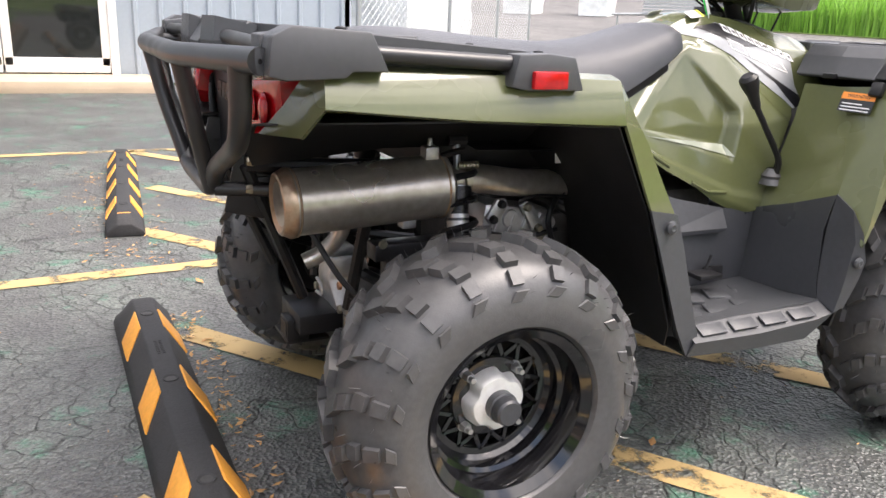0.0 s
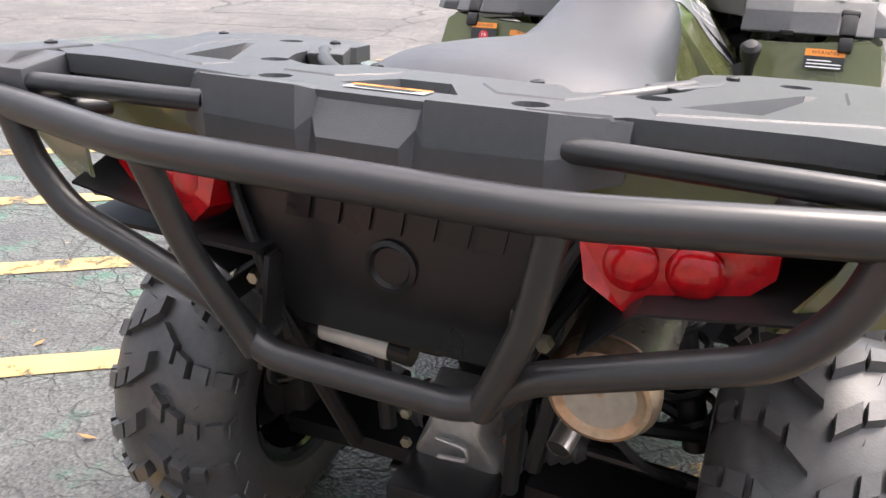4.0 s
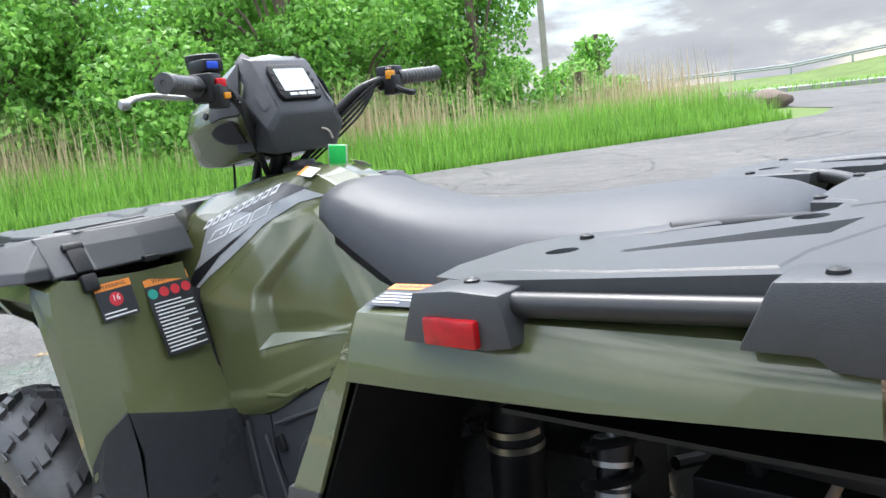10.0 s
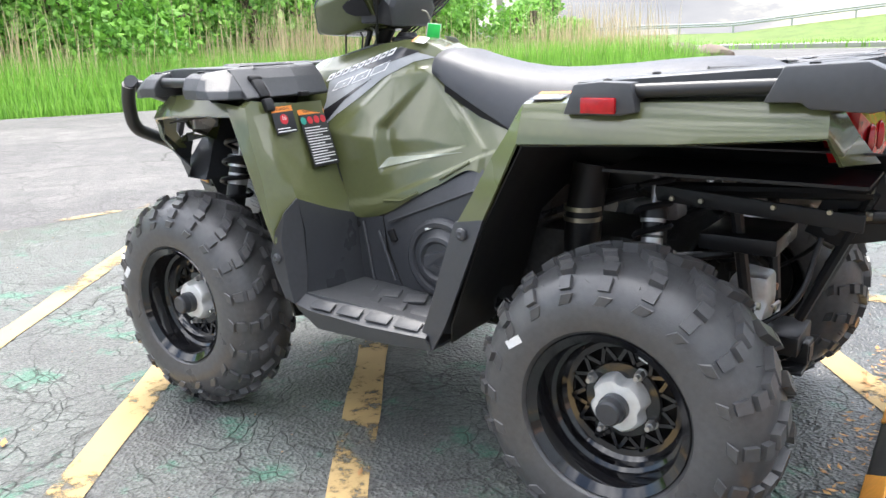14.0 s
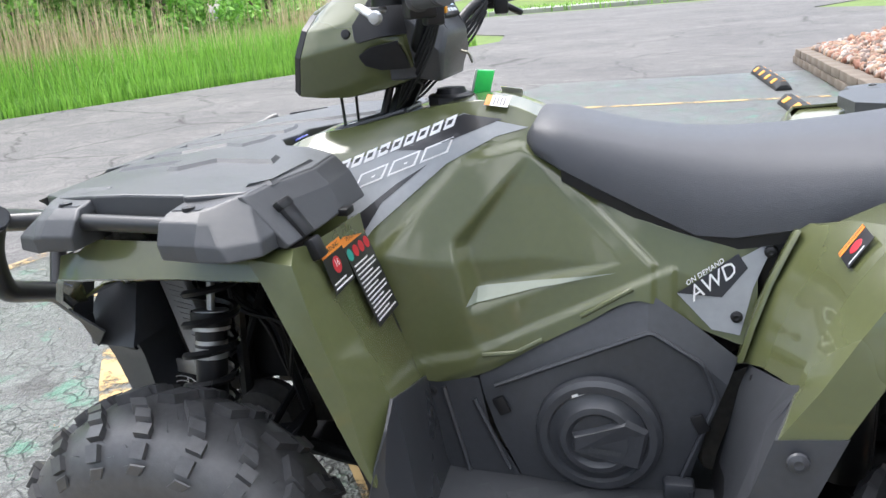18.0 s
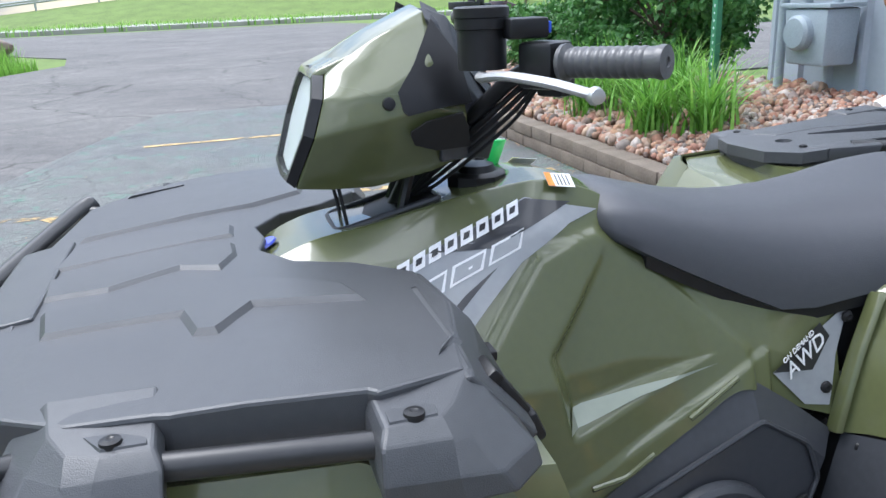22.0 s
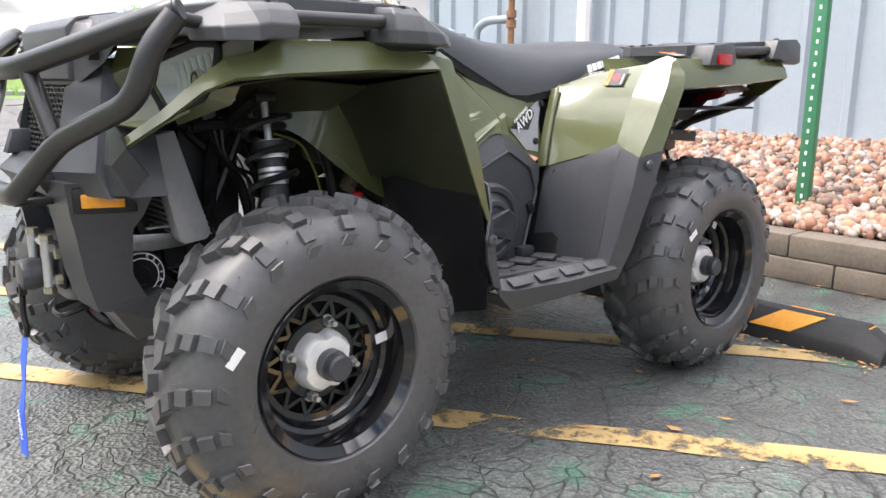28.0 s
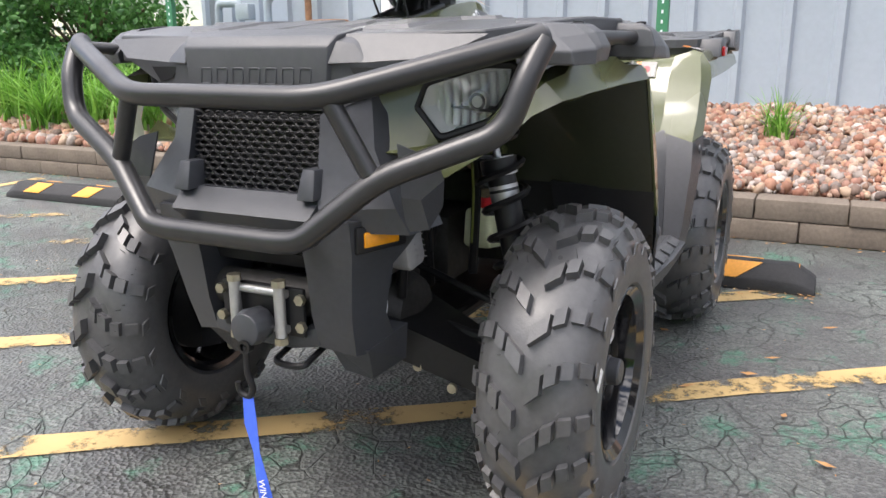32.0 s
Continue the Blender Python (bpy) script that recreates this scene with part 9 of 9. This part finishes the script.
for k in range(19):
    u = 7.5 + k * 1.72
    p = along(min(u, EDGEL[-1] - 0.1), 6.6 + 1.7 * math.sin(k * 2.4) + (1.5 if u > 33 else 0))
    hh = 6.2 + 1.6 * math.sin(k * 1.7) if u < 33.5 else 3.2 + 0.8 * math.sin(k)
    tree("tree", "full green deciduous tree behind the tall grass", p[0], p[1], -0.05, hh, 2.5 if u < 33.5 else 1.4, 8600 if u < 33.5 else 4200, 0.105, LEAF, 22, 0.13, 0.08)
for k in range(16):
    u = 7.0 + k * 1.75
    p = along(min(u, EDGEL[-1] - 0.1), 10.5 + 1.2 * math.sin(k * 1.9))
    tree("tree", "full green deciduous tree behind the tall grass", p[0], p[1], -0.05, 6.4 + 1.3 * math.sin(k * 2.3), 2.7, 6200, 0.135, LEAF, 20, 0.13, 0.04)
for k in range(22):
    p = along(min(7.5 + k * 1.25, EDGEL[-1] - 0.1), 5.9 + 0.8 * math.sin(k * 3.1))
    tree("bush", "leafy green undergrowth below the trees", p[0], p[1], -0.05, 1.9 + 0.5 * math.sin(k * 1.3), 1.3, 1500, 0.11, LEAF, 10, 0.04, 0.06, "bush")
for x, y, hh, r in ((13.0, -24.5, 4.3, 1.3), (15.5, -27.0, 3.0, 1.5), (11.0, -22.0, 1.6, 1.2), (-16.0, -30.0, 2.0, 1.2), (-24.0, -62.0, 7.0, 4.0), (-33.0, -60.0, 6.0, 4.0), (-70.0, -50.0, 8.0, 6.0), (-50.0, -42.0, 7.0, 5.0), (-62.0, -36.0, 7.0, 5.0)):
    tree("tree", "green tree beyond the car park", x, y, 0.0, hh, r, 2200, 0.10 + 0.02 * r, LEAF, 14, 0.10, 0.15)

# ---------------------------------------------------------------- far things
ROCKM = mat("boulder_stone", (0.15, 0.115, 0.095), 0.85, var=0.3, scale=2.5, fine=25.0, bump=0.6, bscale=14.0)
for x, y, s in ((7.3, -21.2, (0.78, 0.6, 0.52)), (8.4, -28.2, (0.85, 0.6, 0.42))):
    bm = bmesh.new()
    bmesh.ops.create_icosphere(bm, subdivisions=3, radius=1)
    for v in bm.verts:
        k = 1 + 0.22 * noise.noise(v.co * 1.3 + Vector((x, y, 0))) + 0.08 * noise.noise(v.co * 3.5)
        v.co = Vector((v.co.x * s[0] * k + x, v.co.y * s[1] * k + y, v.co.z * s[2] * k + s[2] * 0.55))
    tagged(part("boulder", bm, ROCKM, angle=28), "brown-grey boulder lying in the grass", "boulder", group="boulders")
pole = thing("utility_pole", "weathered grey utility pole beyond the trees", "utility pole", (17.0, -27.5, 0))
part("shaft", tube([(17.0, -27.5, -0.3), (17.0, -27.5, 11.0)], 0.14, seg=12), mat("grey_wood", (0.24, 0.22, 0.20), 0.9, var=0.2, scale=4.0), pole)
rail = thing("guard_rail", "galvanised steel guard rail along the distant road", "guard rail", (20, -70, 1.2))
def bank(x):
    """Height of the distant bank, which climbs beside the car park."""
    return 1.1 + 1.3 * min(1.0, max(0.0, (20 - x) / 14.0))


for dz in (0.65, 0.85):
    part("beam", tube([(x, -73 - x * 0.0375, bank(x) + dz) for x in (-200, -40, 6, 13, 20, 250)], 0.10, 0.5, 6), GALV, rail)
for k in range(44):
    x = -90 + k * 5
    part("rail_post", box((x, -73 - x * 0.0375, bank(x) + 0.1), (0.15, 0.15, 1.5), 0.0), GALV, rail)
tagged(part("embankment", loft([[(x, -61 - (x + 100) * 0.019, -0.1), (x, -73 - x * 0.0375, bank(x)), (x, -130 - x * 0.0375, bank(x))] for x in (-400, -60, 6, 13, 20, 400)], False, False), GRASSG), "grassy bank carrying the distant road", "embankment", kind="structure")
# the yard behind the wing climbs gently to a warehouse and a strip of tall grass
YARD = Vector((-0.9, -1.4, 0))


def yard(az, d):
    a = radians(az)
    return YARD + Vector((d * math.cos(a), d * math.sin(a), (d - 13.0) * 0.057 - 0.006))


tagged(part("yard", sheet([[tuple(yard(az, d)) for d in (12.6, 18, 26, 36, 50, 90)] for az in (4, 14, 24, 34, 44, 54, 62)], 0.02), LANE), "grey tarmac yard climbing gently away from the bays", "tarmac", kind="structure")
tagged(part("grass_strip", sheet([[tuple(yard(az, d) + Vector((0, 0, 0.03))) for d in (31 - 0.22 * (46 - az), 45, 85)] for az in (4, 14, 24, 34, 46)], 0.02), GRASSG), "rough grass strip at the edge of the yard", "grass", kind="structure")


def yard_grass():
    az = g.uniform(4, 46)
    p = yard(az, 31.2 - 0.22 * (46 - az) + 7 * g.uniform(0, 1) ** 1.6)
    return p.x, p.y, p.z, 1.0


scatter_mesh("tall_grass", *blades(15000, yard_grass, 1.5, 0.035, 0.3, 2), BLADE, "tall bright green grass at the edge of the yard", "grass")
cart = thing("small_trailer", "small galvanised utility trailer parked in the yard", "trailer", (18.6, 20.2, 0.95))
CM = Matrix.Translation(yard(47.2, 29.2)) @ Matrix.Rotation(radians(-42), 4, "Z")
part("bed", moved(box((0, 0, 0.50), (2.5, 1.4, 0.10), 0.01), CM), GALV, cart)
part("mudguard", moved(box((0.1, -0.80, 0.62), (0.9, 0.22, 0.05), 0.01), CM), GALV, cart)
for k in range(4):
    part("side_rail", moved(box((0, -0.69, 0.62 + 0.11 * k), (2.5, 0.03, 0.05), 0), CM), GALV, cart)
    part("side_rail", moved(box((0, 0.69, 0.62 + 0.11 * k), (2.5, 0.03, 0.05), 0), CM), GALV, cart)
for k in range(6):
    part("gate_bar", moved(box((1.25, -0.60 + 0.24 * k, 0.98), (0.04, 0.04, 0.95), 0), CM), GALV, cart)
for sg in (-1, 1):
    part("wheel", moved(merge(tube([(0.1, sg * 0.72, 0.31), (0.1, sg * 0.90, 0.31)], 0.31, seg=20)), CM), RUBBER, cart)
    part("wheel_rim", moved(tube([(0.1, sg * 0.74, 0.31), (0.1, sg * 0.915, 0.31)], 0.17, seg=16), CM), ALU, cart)
part("tongue", moved(merge(tube([(-1.25, 0.5, 0.48), (-2.3, 0, 0.45)], 0.04, seg=8), tube([(-1.25, -0.5, 0.48), (-2.3, 0, 0.45)], 0.04, seg=8), tube([(-2.1, 0, 0.50), (-2.1, 0, 0.0)], 0.03, seg=8)), CM), GALV, cart)

# fence line with wrapped pallets beyond the wing
fence = thing("chain_link_fence", "galvanised chain-link fence with round posts", "fence", (6.9, 13.0, 0))
FP = [(3.35, 9.4), (6.1, 12.0), (8.5, 14.4), (10.6, 16.4)]
for x, y in FP:
    part("post", tube([(x, y, -0.1), (x, y, 2.1)], 0.035, seg=10), GALV, fence)
for (x0, y0), (x1, y1) in zip(FP, FP[1:]):
    part("top_rail", tube([(x0, y0, 2.05), (x1, y1, 2.05)], 0.02, seg=8), GALV, fence)
    n, ws = 20, []
    d = Vector((x1 - x0, y1 - y0, 0))
    for k in range(-n, n):
        for sg in (1, -1):
            a, b = max(0.0, k / n), min(1.0, (k + 16) / n)
            za, zb = (a - k / n) * n / 16 * 2.0, (b - k / n) * n / 16 * 2.0
            if sg < 0:
                za, zb = 2.0 - za, 2.0 - zb
            if b > a:
                ws.append(tube([Vector((x0, y0, 0.02)) + d * a + Vector((0, 0, za)), Vector((x0, y0, 0.02)) + d * b + Vector((0, 0, zb))], 0.004, seg=4))
    part("wire_mesh", merge(*ws), GALV, fence)
WRAP = mat("crinkled_white_wrap", (0.55, 0.57, 0.57), 0.30, coat=0.3, var=0.2, scale=5.0, bump=0.9, bscale=18.0)
for x, y, w, h in ((6.5, 14.4, 3.6, 1.6), (18.4, 29.4, 2.2, 1.6), (21.4, 28.0, 2.2, 1.6), (14.4, 30.8, 2.2, 1.6)):
    bm = bmesh.new()
    bmesh.ops.create_cube(bm, size=1)
    bmesh.ops.subdivide_edges(bm, edges=bm.edges[:], cuts=7, use_grid_fill=True)
    for v in bm.verts:
        v.co = Vector((v.co.x * w, v.co.y * 1.2, (v.co.z + 0.5) * h))
        k = noise.noise(v.co * 2.3 + Vector((x, y, 0)))
        v.co += Vector((0.10 * k, 0.08 * k, (0.16 * noise.noise(v.co * 1.7 + Vector((y, x, 0))) if v.co.z > 0.2 else 0)))
        v.co = Matrix.Rotation(radians(42), 3, "Z") @ v.co + Vector((x, y, max(0.0, (math.hypot(x + 0.9, y + 1.4) - 13.0) * 0.057 - 0.02)))
    tagged(part("wrapped_crate", bm, WRAP, angle=40), "crate wrapped in crinkled white plastic sheet", "crate", group="wrapped crates")
barn = thing("warehouse", "long pale warehouse with an open dark bay", "warehouse", (21, 46, 0))
part("wall", box((20.5, 48.0, 2.5), (42.0, 0.4, 7.0), 0), SIDING, barn)
# black panel on the whole wall paints the dark inside of the open bay
part("bay_shade", box((22.5, 47.75, 2.6), (13.0, 0.12, 4.6), 0), VOIDB, barn)
part("roof", box((20.5, 51.0, 6.1), (43.0, 7.0, 0.25), 0), CONC, barn)
post2 = thing("fence_post", "thick galvanised fence post", "fence post", (14.6, 7.4, 0))
part("shaft", tube([(14.6, 7.4, -0.1), (14.6, 7.4, 2.0)], 0.055, seg=12), GALV, post2)

# fallen leaves and seeds on the tarmac
LITTER = island_mat("dry_litter", [(0.36, 0.20, 0.08), (0.45, 0.26, 0.11), (0.30, 0.15, 0.06), (0.50, 0.34, 0.17)], 0.8)


def litter(n, place, s0, s1):
    V, F = [], []
    for i in range(n):
        x, y = place()
        s, a = g.uniform(s0, s1), g.uniform(0, 6.28)
        c, q = math.cos(a), math.sin(a)
        w = s * g.uniform(0.25, 0.5)
        o = len(V)
        for px, py, pz in ((-s, 0, 0.007), (0, -w, 0.006 + 0.1 * s), (s, 0, 0.008 + 0.2 * s), (0, w, 0.006 + 0.15 * s)):
            V.append((x + px * c - py * q, y + px * q + py * c, pz))
        F.append((o, o + 1, o + 2, o + 3))
    return V, F


leaf_places = [(0.193, 0.469), (0.685, 0.854), (0.606, 0.607), (0.363, 0.21), (0.552, -0.352), (0.45, 0.75), (0.30, 0.80), (-0.05, 0.95), (0.9, 0.95), (1.1, 1.2), (-0.9, 0.2), (-0.75, -0.5), (0.1, -0.9), (0.75, -0.8), (-0.25, 1.2), (1.5, 1.0), (0.2, 1.4), (-0.2, -1.3)]
for k, (x, y) in enumerate(leaf_places):
    v, f = litter(1, lambda: (x, y), 0.018, 0.030)
    ob = scatter_mesh("dry_leaf", v, f, LITTER, "", "")
    tagged(ob, "small dry brown leaf lying on the tarmac", "leaf", "fallen leaves")
scatter_mesh("leaf_litter", *litter(700, lambda: (g.uniform(-0.42, -0.30), g.uniform(-0.9, 0.9)) if g.uniform() < 0.35 else ((-0.46 + g.normal(0, 0.12), g.uniform(1.4, 3.4)) if g.uniform() < 0.45 else (-1.24 + abs(g.normal(0, 0.05)), g.uniform(-6, 6))), 0.006, 0.016), LITTER, "brown leaf litter gathered at the wheel stops and kerb", "leaf litter")
scatter_mesh("grit", *litter(900, lambda: (g.uniform(-1.2, 4), g.uniform(-6, 5)), 0.003, 0.007), LITTER, "specks of grit and seeds scattered on the tarmac", "grit")


# ---------------------------------------------------------------- a parked side-by-side far across the car park
buggy = thing("utility_buggy", "dark two-seat utility buggy with roof, parked across the car park", "utility buggy", (-10.8, -34.0, 0))
BG = Matrix.Translation((-10.8, -34.0, 0)) @ Matrix.Rotation(radians(20), 4, "Z")
MAROON = mat("dark_maroon_paint", (0.05, 0.025, 0.028), 0.3, coat=0.4)
part("body", moved(merge(box((0, 0, 0.62), (1.5, 1.3, 0.35), 0.05), prism([(-0.7, 0.45), (-1.45, 0.50), (-1.45, 0.78), (-0.75, 0.98)], "y", -0.6, 0.6, 0.04)), BG), MAROON, buggy)
part("cargo_bed", moved(box((1.15, 0, 0.85), (0.85, 1.25, 0.32), 0.03), BG), BLACK, buggy)
part("roof", moved(prism([(-0.55, 1.88), (0.75, 1.92), (0.80, 1.84), (-0.60, 1.80)], "y", -0.62, 0.62, 0.02), BG), BLACK, buggy)
for y in (-0.58, 0.58):
    part("roll_post", moved(tube([(-0.85, y, 0.95), (-0.50, y, 1.82)], 0.03, seg=8), BG), BLACK, buggy)
    part("roll_post", moved(tube([(0.72, y, 0.80), (0.70, y, 1.85)], 0.03, seg=8), BG), BLACK, buggy)
    part("seat", moved(merge(box((0.25, y * 0.55, 0.85), (0.45, 0.5, 0.14), 0.04), box((0.48, y * 0.55, 1.12), (0.12, 0.5, 0.5), 0.04)), BG), DARKP, buggy)
    for x in (-1.05, 1.05):
        part("wheel", moved(lathe([(y * 1.12 - 0.12, 0.16), (y * 1.12 - 0.12, 0.31), (y * 1.12 - 0.08, 0.34), (y * 1.12 + 0.08, 0.34), (y * 1.12 + 0.12, 0.31), (y * 1.12 + 0.12, 0.16)], 20, "y", (x, 0, 0.34)), BG), RUBBER, buggy)
        part("hub", moved(lathe([(y * 1.12 + 0.05 * (1 if y > 0 else -1), 0.17), (y * 1.12 + 0.09 * (1 if y > 0 else -1), 0.05), (y * 1.12 + 0.09 * (1 if y > 0 else -1), 0.0)], 14, "y", (x, 0, 0.34)), BG), GREYACC, buggy)
